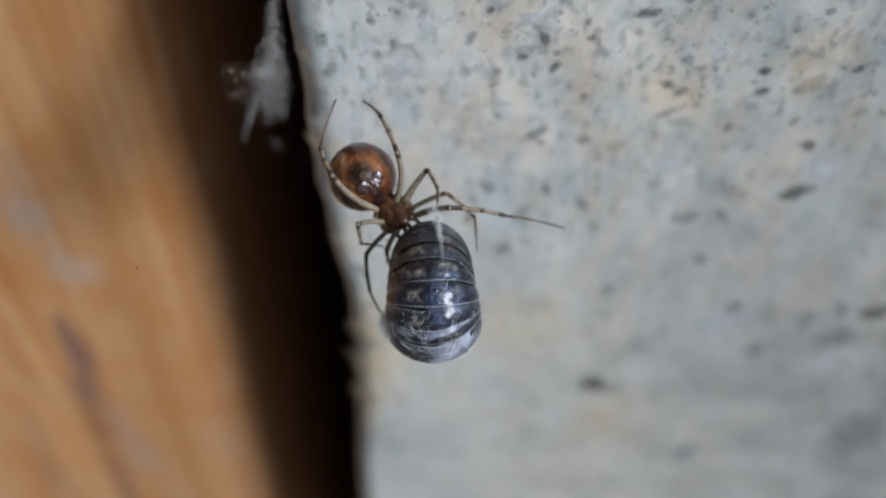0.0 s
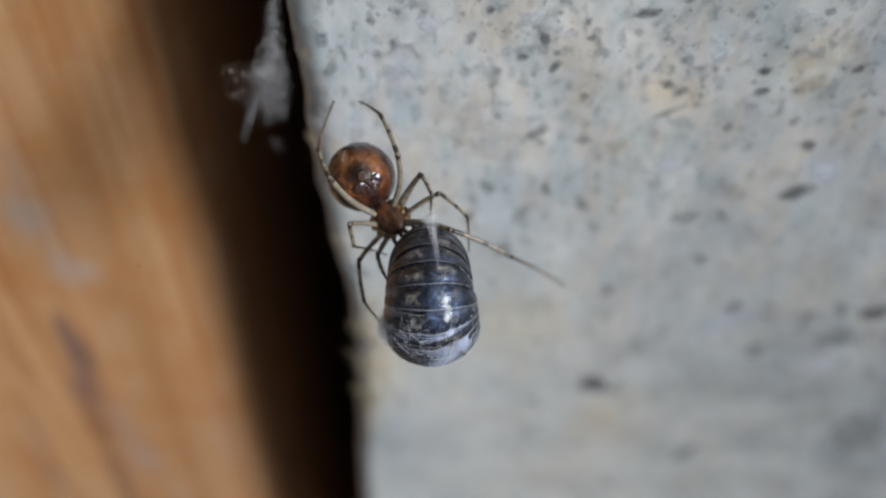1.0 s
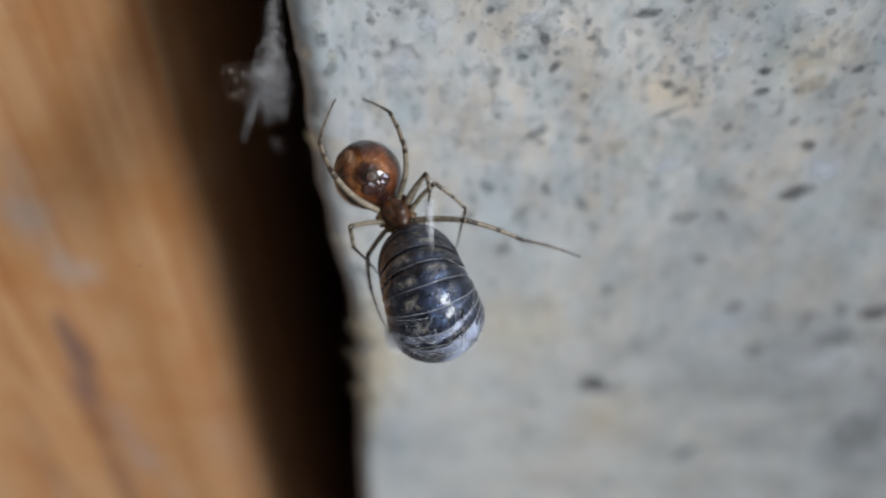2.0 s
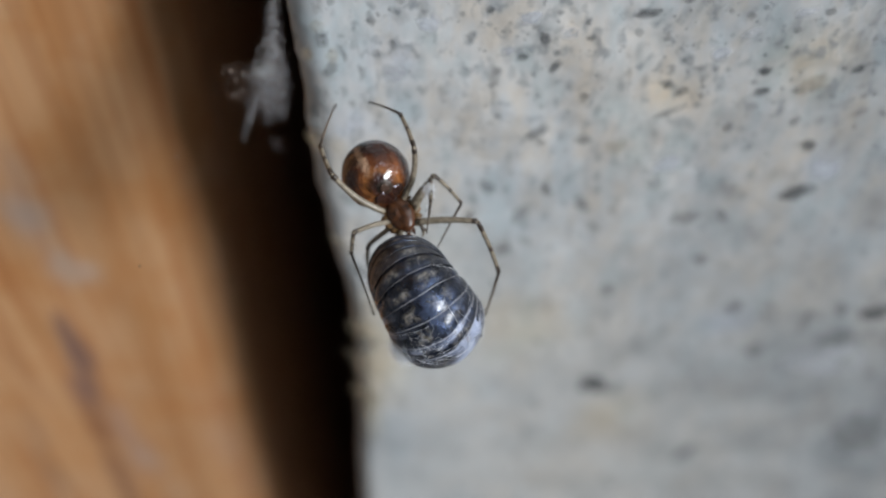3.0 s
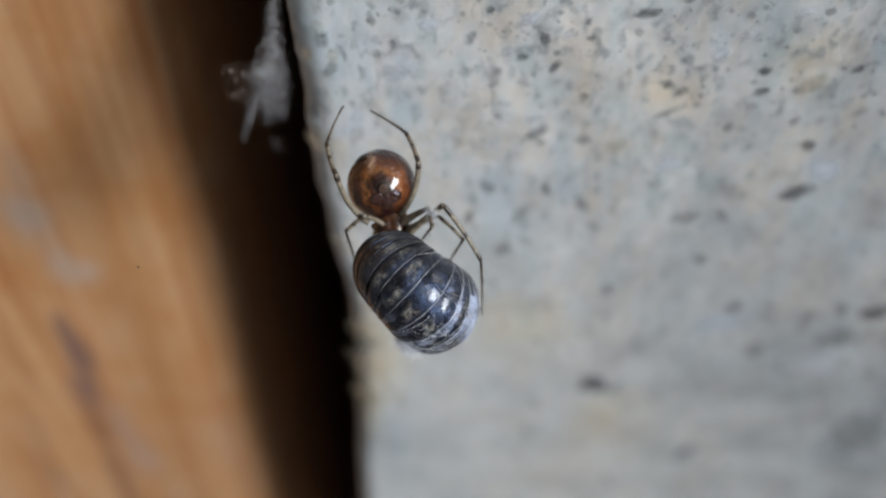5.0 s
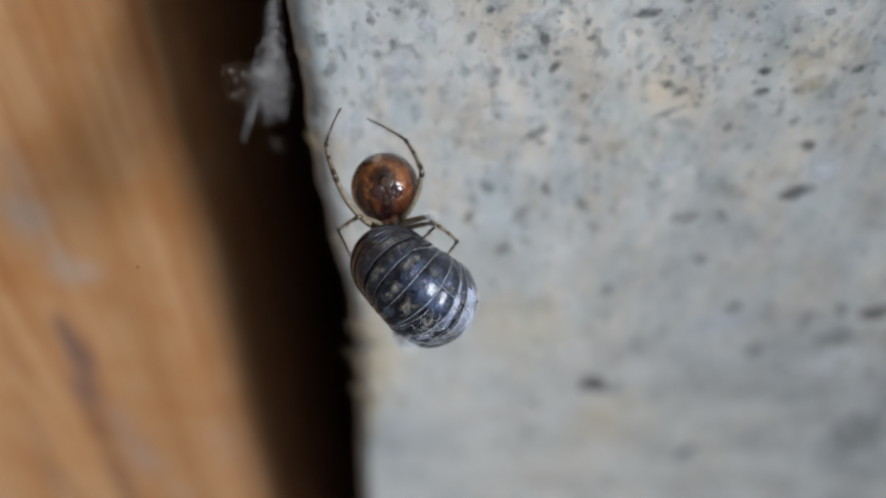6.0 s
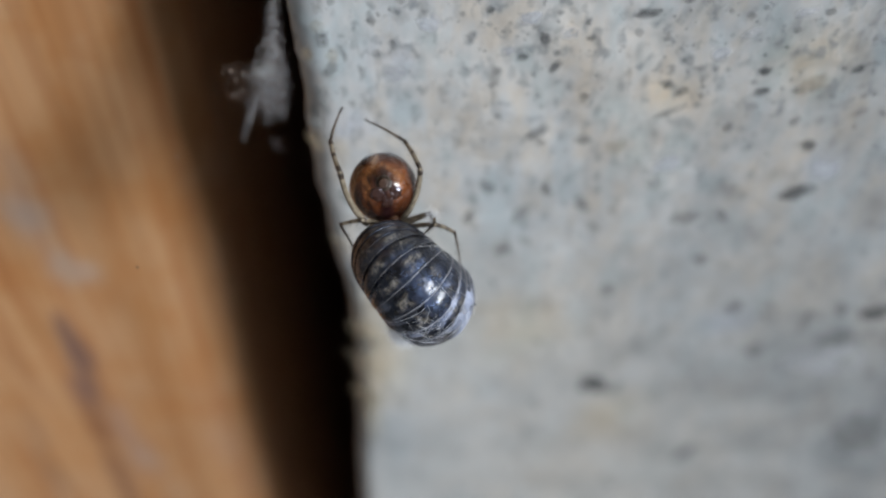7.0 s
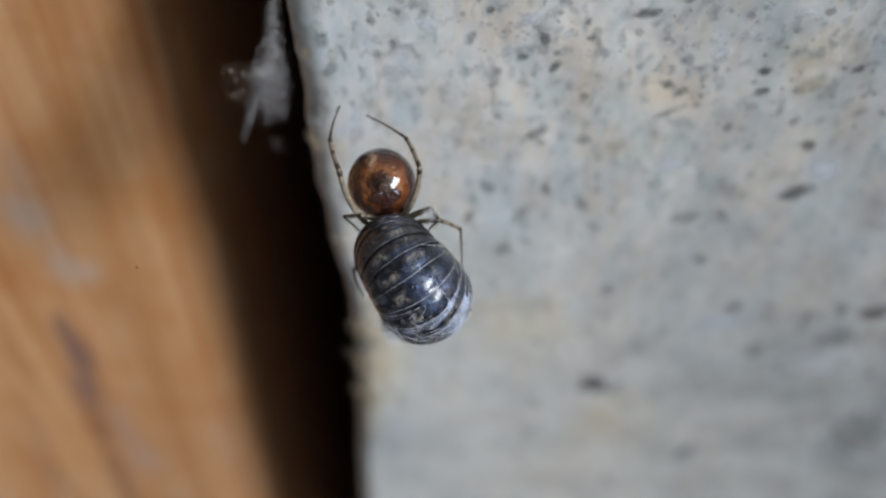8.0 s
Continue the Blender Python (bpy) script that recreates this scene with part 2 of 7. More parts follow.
def make_carapace():
    m = material("reddish_brown_cuticle", 0.24)
    v = coords(m, (1000, 1000, 1000))
    return finish(m, ramp(m, noise_tex(m, v, 2.2, 4), (0.35, (0.024, 0.009, 0.004)), (0.65, (0.085, 0.031, 0.011))), noise_tex(m, v, 8, 4), 0.3, 0.00006)


def make_leg(name, a, b):
    m = material(name, 0.38)
    v = coords(m, (1000, 1000, 1000))
    return finish(m, ramp(m, noise_tex(m, v, 3.5, 3), (0.3, a), (0.7, b)), noise_tex(m, v, 20, 3), 0.2, 0.00002)


CARAPACE = make_carapace()
COXA = make_leg("amber_coxa", (0.070, 0.034, 0.013), (0.20, 0.115, 0.048))
LEG_PALE = make_leg("pale_olive_leg", (0.115, 0.092, 0.064), (0.27, 0.228, 0.172))
LEG_DARK = make_leg("dark_leg_band", (0.020, 0.014, 0.011), (0.060, 0.042, 0.030))
PLATE = finish(material("glossy_dark_brown", 0.26, Specular_IOR_Level=0.85, Base_Color=(0.034, 0.014, 0.009, 1), Specular_Tint=(0.85, 0.85, 1.0, 1)))
SPIGOT = make_leg("dull_brown_spigot", (0.030, 0.014, 0.009), (0.060, 0.030, 0.018))
LEG_MID = make_leg("dusky_leg", (0.065, 0.048, 0.036), (0.16, 0.125, 0.095))


def make_tergite():
    m = material("slate_armour", 0.3, Specular_IOR_Level=0.8, Specular_Tint=(0.40, 0.56, 1.0, 1), Coat_Weight=0.5, Coat_Roughness=0.17)
    v = coords(m, (1000, 1000, 1000))
    c = ramp(m, noise_tex(m, v, 1.3, 5, 0.65), (0.38, (0.0025, 0.0022, 0.0022)), (0.52, (0.006, 0.006, 0.008)), (0.68, (0.027, 0.030, 0.048)))
    # brownish towards the head
    xyz = node(m, "SeparateXYZ", {"Vector": v})
    head = node(m, "MapRange", {"Value": xyz.outputs["Y"]}, From_Min=0.9, From_Max=3.2).outputs["Result"]
    c = mix(m, ramp(m, head, (0.0, grey(0)), (1.0, grey(0.8))), c, ramp(m, noise_tex(m, v, 2.4, 4), (0.36, (0.004, 0.0034, 0.003)), (0.66, (0.030, 0.025, 0.020))))
    # two rows of tan flecks beside the middle line, one cluster to each plate
    side = node(m, "Math", {0: xyz.outputs["X"]})
    side.operation = "ABSOLUTE"
    rows = ramp(m, node(m, "MapRange", {"Value": side.outputs["Value"]}, From_Min=0.0, From_Max=3.0).outputs["Result"],
                (0.08, grey(0)), (0.20, grey(1)), (0.46, grey(1)), (0.62, grey(0.25)), (0.8, grey(0)))
    along = node(m, "Attribute")
    along.attribute_name = "along"
    middle = ramp(m, along.outputs["Fac"], (0.12, grey(0)), (0.35, grey(1)), (0.72, grey(1)), (0.92, grey(0)))
    fleck = ramp(m, noise_tex(m, v, 1.25, 4, 0.6, 0.9), (0.46, grey(0)), (0.58, grey(0.9)))
    spot = mix(m, 1.0, mix(m, 1.0, rows, middle, "MULTIPLY"), fleck, "MULTIPLY")
    tan = ramp(m, noise_tex(m, v, 6.0, 2), (0.38, (0.045, 0.04, 0.036)), (0.64, (0.24, 0.22, 0.19)))
    c = mix(m, spot, c, tan)
    rough = ramp(m, noise_tex(m, v, 1.7, 4), (0.36, grey(0.18)), (0.66, grey(0.48)))
    rough = mix(m, ramp(m, head, (0.0, grey(0)), (1.0, grey(0.8))), rough, grey(0.42))
    sheen = ramp(m, noise_tex(m, coords(m, (1000, 1000, 1000), (5, 1, 3)), 1.1, 3, 0.6), (0.42, grey(0.40)), (0.58, grey(1.0)))
    m.node_tree.links.new(sheen, m.node_tree.nodes["Principled BSDF"].inputs["Specular IOR Level"])
    h = mix(m, 0.35, noise_tex(m, v, 1.9, 3), noise_tex(m, v, 6.0, 4, 0.65))
    return finish(m, c, h, 0.8, 0.00022, rough)


def make_film():
    """Wrapping silk: a thin bluish-white haze, thicker in streaks, in one torn patch and along one flank."""
    m = material("silk_film", 0.35, Base_Color=(0.64, 0.71, 0.93, 1))
    mm = coords(m, (1000, 1000, 1000))
    streaks = noise_tex(m, coords(m, (900, 260, 600), turn=(0, 0, 0.5)), 1.0, 3, 0.5, 0.8)
    cloud = noise_tex(m, coords(m, (380, 380, 380)), 1.0, 2)
    streaks = ramp(m, streaks, (0.36, grey(0.4)), (0.64, grey(1)))
    dense = mix(m, 1.0, streaks, ramp(m, cloud, (0.40, grey(0.0)), (0.62, grey(0.50))), "MULTIPLY")
    xyz = node(m, "SeparateXYZ", {"Vector": mm})
    fade = ramp(m, node(m, "MapRange", {"Value": xyz.outputs["Y"]}, From_Min=-0.6, From_Max=-2.6).outputs["Result"], (0.0, grey(0)), (1.0, grey(1)))
    dense = mix(m, 1.0, dense, fade, "MULTIPLY")

    def torn(x, y, rx, ry, most):
        away = node(m, "VectorMath", {0: coords(m, (1000 / rx, 1000 / ry, 0), (-x / rx, -y / ry, 0))})
        away.operation = "LENGTH"
        ragged = node(m, "Math", {0: away.outputs["Value"], 1: noise_tex(m, mm, 2.2, 4)})
        ragged.operation = "ADD"
        return ramp(m, ragged.outputs["Value"], (0.5, grey(most)), (0.95, grey(most * 0.4)), (1.3, grey(0.0)))

    for x, y, rx, ry, most in ((1.1, -2.2, 1.15, 0.95, 0.48), (-0.9, -2.2, 0.9, 0.7, 0.34), (2.3, -2.6, 0.9, 1.2, 0.12)):
        dense = mix(m, 1.0, dense, torn(x, y, rx, ry, most), "LIGHTEN")
    flank = ramp(m, node(m, "MapRange", {"Value": xyz.outputs["X"]}, From_Min=-1.7, From_Max=-2.75).outputs["Result"], (0.0, grey(0)), (0.5, grey(0.16)), (1.0, grey(0.42)))
    hind = ramp(m, node(m, "MapRange", {"Value": xyz.outputs["Y"]}, From_Min=4.6, From_Max=0.4).outputs["Result"], (0.0, grey(0)), (1.0, grey(1)))
    dense = mix(m, 1.0, dense, mix(m, 1.0, flank, hind, "MULTIPLY"), "LIGHTEN")
    m.node_tree.links.new(dense, m.node_tree.nodes["Principled BSDF"].inputs["Alpha"])
    return m


ARMOUR = make_tergite()
RIM = make_leg("pale_armour_rim", (0.14, 0.14, 0.155), (0.36, 0.36, 0.39))
RIM_DULL = make_leg("dull_armour_rim", (0.11, 0.105, 0.10), (0.32, 0.31, 0.30))
SILK = material("white_silk", 0.4, Base_Color=(0.78, 0.80, 0.84, 1))
SILK_FILM = make_film()
LINT = make_grain("grey_lint", (0.18, 0.17, 0.175), (0.42, 0.41, 0.42))
CRUMB = material("brown_crumb", 0.8, Base_Color=(0.14, 0.10, 0.08, 1))
SHRED = material("web_shred", 0.8, Base_Color=(0.5, 0.5, 0.5, 1))


# ---- mesh helpers ----
def mesh_object(name, bm, mats, smooth=True):
    me = bpy.data.meshes.new(name)
    bmesh.ops.recalc_face_normals(bm, faces=bm.faces)
    for f in bm.faces:
        f.smooth = smooth
    bm.to_mesh(me)
    bm.free()
    for m in mats if isinstance(mats, (list, tuple)) else [mats]:
        me.materials.append(m)
    return new(name, me)


def part(name, bm, mats, parent, label="", smooth=True):
    ob = mesh_object(name, bm, mats, smooth)
    ob.parent = parent
    return tagged(ob, label)


def add_box(bm, lo, hi):
    c = [(a + b) / 2 for a, b in zip(lo, hi)]
    s = [b - a for a, b in zip(lo, hi)]
    bmesh.ops.create_cube(bm, size=1, matrix=Matrix.Translation(c) @ Matrix.Diagonal((*s, 1)))


def grid_faces(bm, rows, close=False):
    made = []
    for a, b in zip(rows, rows[1:]):
        n = len(a)
        for i in range(n if close else n - 1):
            j = (i + 1) % n
            made.append(bm.faces.new((a[i], a[j], b[j], b[i])))
    return made


def add_tube(bm, path, radii, sides=8, mats=None):
    """A closed tube along points, with a radius at each."""
    rings = []
    side = None
    for i, p in enumerate(path):
        d = (path[min(i + 1, len(path) - 1)] - path[max(i - 1, 0)]).normalized()
        side = (side - d * side.dot(d)).normalized() if side else d.orthogonal().normalized()
        up = d.cross(side)
        rings.append([bm.verts.new(p + (side * math.cos(a) + up * math.sin(a)) * radii[i]) for a in (math.tau * k / sides for k in range(sides))])
    for i, (a, b) in enumerate(zip(rings, rings[1:])):
        for f in grid_faces(bm, [a, b], True):
            f.material_index = mats[i] if mats else 0
    bm.faces.new(rings[0])
    bm.faces.new(rings[-1])


# ---- the basement corner ----
def concrete_edge(z):
    """Left edge of the concrete at height z (mm above the middle of the web)."""
    pts = [(-400, -9.6), (-69, -9.5), (-56, -9.0), (-43, -8.3), (-33, -8.1), (-25, -8.6), (-17, -9.4), (-11.5, -9.85), (-6, -9.95), (0, -10.05), (7, -10.4), (400, -10.6)]
    x = float(np.interp(z, [p[0] for p in pts], [p[1] for p in pts]))
    return x + 0.3 * noise.noise(Vector((3.1, 0.0, z * 0.3))) + 0.15 * noise.noise(Vector((7.1, 0.0, z * 0.9)))


def arris(z):
    """Rounding of the corner at height z, mm: worn rounder towards the top."""
    return float(np.interp(z, [-45, -20, 0], [1.6, 1.8, 2.3]))


def wall_bump(x, z):
    q = Vector((x, 0, z))
    return 0.06 * noise.noise(q * 0.9) + 0.06 * noise.noise(q * 2.1) + 0.16 * noise.noise(q * 0.18)


def build_concrete():
    bm = bmesh.new()
    zs = [-900, -500, -250, -140, -100] + [-82 + 0.4 * i for i in range(246)] + [30, 45, 80, 160, 400, 900, 1500]
    fine = [0.4 * i for i in range(165)]
    rows = []
    for z in zs:
        e, r = concrete_edge(max(-390, min(390, z))), arris(z)
        row = []
        for d in (111, 60, 30, 16, 9, 5, 3.2):
            row.append((e + 0.25 * noise.noise(Vector((1.0, d * 0.5, z * 0.5))), d))
        for a in (0, 15, 30, 45, 60, 75):
            row.append((e + r * (1 - math.cos(radians(a))), r * (1 - math.sin(radians(a)))))
        row += [(e + r + s, 0) for s in fine] + [(x, 0) for x in (75, 95, 130, 200, 400, 700, 1100)]
        line = []
        for x, d in row:
            bump = wall_bump(x, z)
            line.append(bm.verts.new((x * MM, WALL_Y + (d - bump) * MM, 0.90 + z * MM)))
        rows.append(line)
    grid_faces(bm, rows)
    # ends and back, so that the wall is a solid block
    back = [[bm.verts.new((line[i].co.x, BACK_Y + 0.1, line[i].co.z)) for i in (0, -1)] for line in rows]
    for r, s, a, b in zip(rows, rows[1:], back, back[1:]):
        bm.faces.new((r[0], s[0], b[0], a[0]))
        bm.faces.new((r[-1], s[-1], b[1], a[1]))
        bm.faces.new((a[0], b[0], b[1], a[1]))
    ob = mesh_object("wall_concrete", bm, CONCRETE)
    return tagged(ob, "rough grey cast concrete wall with dark sand grains", "wall", kind="structure")


def build_post():
    bm = bmesh.new()
    prof = [(-110, 100)] + [(-110 + 3 * (1 - math.cos(a)), 3 * (1 - math.sin(a))) for a in (0, 0.5, 1.05, 1.571)]
    prof += [(-100 + i * 2.0, 0) for i in range(35)]
    prof += [(-22.0 - 9.0 + 9.0 * math.sin(a), 9.0 * (1 - math.cos(a))) for a in [0.0785 * i for i in range(1, 21)]]
    prof += [(-22.0, 12), (-22.0, 20), (-22.0, 40), (-22.0, 100)]
    zs = [-900, -400, -200] + [-110 + 2 * i for i in range(80)] + [100, 300, 800, 1500]
    rows = []
    for z in zs:
        line = []
        # the worn edge bellies out a little at the height of the web
        belly = float(np.interp(z, [-150, -70, -45, -20, -6, 8, 50], [-2.3, -1.4, -0.9, -0.1, 0.45, 0.2, 0.7]))
        for x, d in prof:
            wob = 0.15 * noise.noise(Vector((x * 0.12, d * 0.1, z * 0.03))) + 0.3 * noise.noise(Vector((1.7, 0, z * 0.02)))
            line.append(bm.verts.new(((x + wob + belly) * MM, POST_Y + (d + 0.6 * wob) * MM, 0.90 + z * MM)))
        rows.append(line)
    grid_faces(bm, rows, True)
    bm.faces.new(rows[0])
    bm.faces.new(rows[-1])
    ob = mesh_object("wooden_post", bm, WOOD)
    return tagged(ob, "orange-brown planed pine post beside the concrete wall", "post")


def build_room():
    def slab(name, lo, hi, mat, label):
        bm = bmesh.new()
        add_box(bm, lo, hi)
        return tagged(mesh_object(name, bm, mat, False), label, "wall", kind="structure")

    slab("floor", (-1.3, -2.2, -0.1), (1.3, 0.3, 0.0), FLOORING, "bare grey basement floor")
    slab("ceiling", (-1.3, -2.2, 2.4), (1.3, 0.3, 2.5), PLASTER, "plain grey ceiling")
    # panel added to close the gap, coloured dark to keep it in shade
    slab("wall_gap_back", (-1.1, BACK_Y + 0.001, 0.0), (-0.003, BACK_Y + 0.1, 2.4), GAP_SHADE, "added near-black panel behind the gap, dark in place of shade")
    slab("wall_north", (-1.1, POST_Y + 0.002, 0.0), (-0.112, BACK_Y - 0.001, 2.4), PLASTER, "plain grey plastered wall")
    slab("wall_west", (-1.2, -2.1, 0.0), (-1.1, 0.2, 2.4), PLASTER, "plain grey plastered wall")
    slab("wall_south", (-1.2, -2.2, 0.0), (1.2, -2.1, 2.4), PLASTER, "plain grey plastered wall")
    bm = bmesh.new()
    y0, y1, z0, z1 = WIN_Y - WIN_W / 2, WIN_Y + WIN_W / 2, WIN_Z - WIN_H / 2, WIN_Z + WIN_H / 2
    for lo, hi in (((-2.1, 0), (y0, 2.4)), ((y1, 0), (0.2, 2.4)), ((y0, 0), (y1, z0)), ((y0, z1), (y1, 2.4))):
        add_box(bm, (1.1, lo[0], lo[1]), (1.25, hi[0], hi[1]))
    east = tagged(mesh_object("wall_east", bm, PLASTER, False), "plain grey plastered wall with a high window opening", "wall", kind="structure")
    return east


def wall_front(x, z):
    """A place on the face of the concrete, x and z in mm from the middle of the web."""
    return Vector((x * MM, WALL_Y - wall_bump(x, z) * MM, 0.90 + z * MM))


DARK_SPOTS = [(6.8, 5.6, 0.34, 0.57), (7.7, 2.9, 0.27, 0.66), (3.7, 2.5, 0.35, 0.44), (5.4, 3.8, 0.34, 0.38), (1.9, 5.7, 0.3, 0.47), (3.1, 8.2, 0.25, 0.35),
              (13.4, 7.8, 0.88, 0.35), (12.9, 6.1, 0.3, 0.36), (6.6, -4.2, 0.9, 0.51), (9.9, -0.2, 0.36, 0.47), (9.8, 5.6, 0.3, 0.26), (22.0, 2.4, 0.39, 0.39),
              (22.2, 0.4, 0.55, 0.41), (16.6, 3.6, 0.38, 0.49), (17.4, 2.8, 0.31, 0.33), (16.7, 0.5, 0.47, 0.4), (24.7, 0.5, 0.39, 0.35), (28.3, 2.7, 0.46, 0.33)]
MORE_SPOTS = [(28.8, 5.6, 0.34, 0.47), (20.0, 7.7, 0.29, 0.3), (26.8, -5.3, 0.5, 0.64), (27.2, -11.2, 1.14, 0.86), (19.4, -14.3, 1.08, 0.76), (20.6, -3.4, 0.37, 0.5),
              (29.6, -1.7, 0.56, 0.3), (15.9, -1.8, 1.0, 0.36), (27.0, -2.6, 0.32, 0.49), (25.2, -2.7, 0.36, 0.49), (21.9, -1.1, 0.4, 0.36), (14.5, -42.0, 1.44, 1.61),
              (38.5, -28.5, 1.31, 1.14), (14.9, -41.6, 1.3, 1.5), (15.5, 1.1, 0.39, 0.46), (25.0, 8.0, 0.33, 0.3), (13.0, 8.0, 0.33, 0.3), (18.4, 8.3, 0.29, 0.25), (-8.1, 8.3, 0.3, 0.5), (-7.2, 8.8, 0.25, 0.35), (-4.7, 7.3, 0.3, 0.5), (-5.5, 2.5, 0.25, 0.5), (-3.3, 5.0, 0.22, 0.5), (-6.6, 3.9, 0.2, 0.4), (-7.8, 6.0, 0.22, 0.4)]
GREY_SPOTS = [(-8.0, 5.5, 0.37, 0.73), (-7.6, 2.8, 0.38, 0.77), (-8.3, -0.0, 0.32, 0.82), (-9.1, -2.7, 0.41, 0.61), (-7.6, -11.7, 0.53, 1.16), (-6.9, -22.0, 0.48, 1.37), (-6.8, -34.2, 0.74, 1.44), (3.4, -10.4, 0.52, 0.85), (8.0, -10.7, 0.35, 0.85), (16.1, -10.0, 0.52, 0.98), (43.9, -52.9, 2.86, 4.79), (36.3, -33.2, 1.56, 1.22),
              (14.2, -24.8, 0.59, 0.9), (21.5, -20.1, 0.66, 0.67), (4.9, -18.6, 0.56, 0.97), (2.1, -14.3, 0.45, 0.91), (25.8, -27.8, 0.7, 1.13), (28.9, -28.3, 0.6, 1.7),
              (35.3, -27.8, 0.5, 1.31), (26.1, -57.0, 1.1, 1.96), (29.1, -35.2, 0.85, 1.26), (6.1, -14.0, 0.54, 1.2), (10.9, -12.5, 0.53, 1.03), 
              (10.2, -4.9, 0.58, 0.51)]
TAN_SPOTS = [(-9.1, 4.2, 0.38, 0.65), (-8.2, 6.8, 0.44, 0.51), (-7.4, 3.9, 0.38, 0.76), (-6.2, -27.3, 0.6, 0.93), (-8.5, -17.8, 0.56, 1.28), (-7.5, -44.1, 0.9, 2.85), (-7.4, -31.0, 1.13, 1.38), (-9.3, -4.9, 0.58, 1.15), (-7.0, -38.4, 0.97, 3.29), (-7.7, -5.6, 0.58, 0.91), (25.6, 1.1, 1.17, 0.8), (12.7, -5.6, 0.67, 0.91)]

PALE_SPOTS = [(28.8, -8.2, 1.02, 1.09), (23.5, 8.1, 0.73, 0.4), (8.4, 6.0, 0.67, 0.62), (5.7, 7.5, 0.73, 0.6), (18.6, 4.2, 0.68, 0.54), (20.3, 6.0, 0.6, 0.41), (-3.2, 2.2, 0.85, 0.89), (-0.9, 7.0, 0.74, 0.71), (16.8, -7.6, 1.1, 0.94), (36.3, -37.4, 3.22, 3.24), (4.4, 4.4, 0.53, 0.43)]


def ball(cuts):
    b = bmesh.new()
    bmesh.ops.create_icosphere(b, subdivisions=cuts, radius=1)
    made = [v.co.copy() for v in b.verts], [[v.index for v in f.verts] for f in b.faces]
    b.free()
    return made


def build_grains(name, spots, mat, wall, label, proud=0.035, cuts=2, seed=0):
    """Sand grains set in the face of the concrete: flat, uneven lumps."""
    points, faces = ball(cuts)
    rng = random.Random(len(spots) * 1000 + seed)
    verts, polys, cores = [], [], []
    for x, z, rx, rz in spots:
        rx, rz = rx * 1.25, rz * 1.25
        seed, lean = rng.uniform(0, 90), rng.uniform(0.2, 0.8) if rx > rz else rng.uniform(-0.5, 0.5)
        c, s = math.cos(lean), math.sin(lean)
        n = len(verts)
        deep = min(0.5, 0.4 * min(rx, rz))
        base = wall_front(x, z)
        for p in points:
            k = 1.08 + 0.75 * noise.noise(p * 1.7 + Vector((seed, 0, 0)))
            a, b = p.x * rx * k, p.z * rz * k
            cores.append(max(0.0, -p.y))
            lift = wall_bump(x + a * c - b * s, z + a * s + b * c) - wall_bump(x, z)
            verts.append(base + Vector((a * c - b * s, p.y * (proud if p.y < 0 else deep) - lift, a * s + b * c)) * MM)
        polys += [[i + n for i in f] for f in faces]
    me = bpy.data.meshes.new(name)
    me.from_pydata(verts, [], polys)
    me.attributes.new("core", "FLOAT", "POINT").data.foreach_set("value", cores)
    me.materials.append(mat)
    ob = new(name, me)
    ob.parent = wall
    return tagged(ob, label, kind="stuff") if len(spots) > 1 else ob


def scatter(n, x0, x1, z0, z1, small, big, seed, power=1.0):
    rng = random.Random(seed)
    made = []
    while len(made) < n:
        x, z = rng.uniform(x0, x1), z0 + (z1 - z0) * rng.random() ** power
        if noise.noise(Vector((x * 0.12, seed, z * 0.12))) + rng.uniform(-0.5, 0.5) > 0 and x > concrete_edge(z) + 2:
            r = small + (big - small) * rng.random() ** 3
            made.append((x, z, r * rng.uniform(0.8, 1.4), r * rng.uniform(1.1, 1.9)))
    return made


wall = build_concrete()
BLACK = [(DARK_SPOTS + MORE_SPOTS)[i] for i in (0, 1, 11, 12, 20, 21, 6, 30, 17)]
FAINT = [p for p in DARK_SPOTS + MORE_SPOTS if p not in BLACK]
for spots, mat in ((BLACK, GRAIN), (FAINT, GRAIN_SOFT), (GREY_SPOTS, GRAIN_GREY), (TAN_SPOTS, GRAIN_TAN), (PALE_SPOTS, GRAIN_PALE)):
    for k, spot in enumerate(spots):
        build_grains("sand_grain", [spot], mat, wall, "", 0.045, 2, k)
build_grains("fine_grains", scatter(430, -8, 36, -12, 11, 0.10, 0.28, 3, 0.55), GRAIN_FINE, wall, "fine black sand", 0.03, 1)
build_grains("low_grains", [(x, z, rx, rz * 1.7) for x, z, rx, rz in scatter(110, -6, 56, -74, -14, 0.15, 0.42, 5)], GRAIN_GREY, wall, "grey sand", 0.05, 1)
build_post()
build_room()


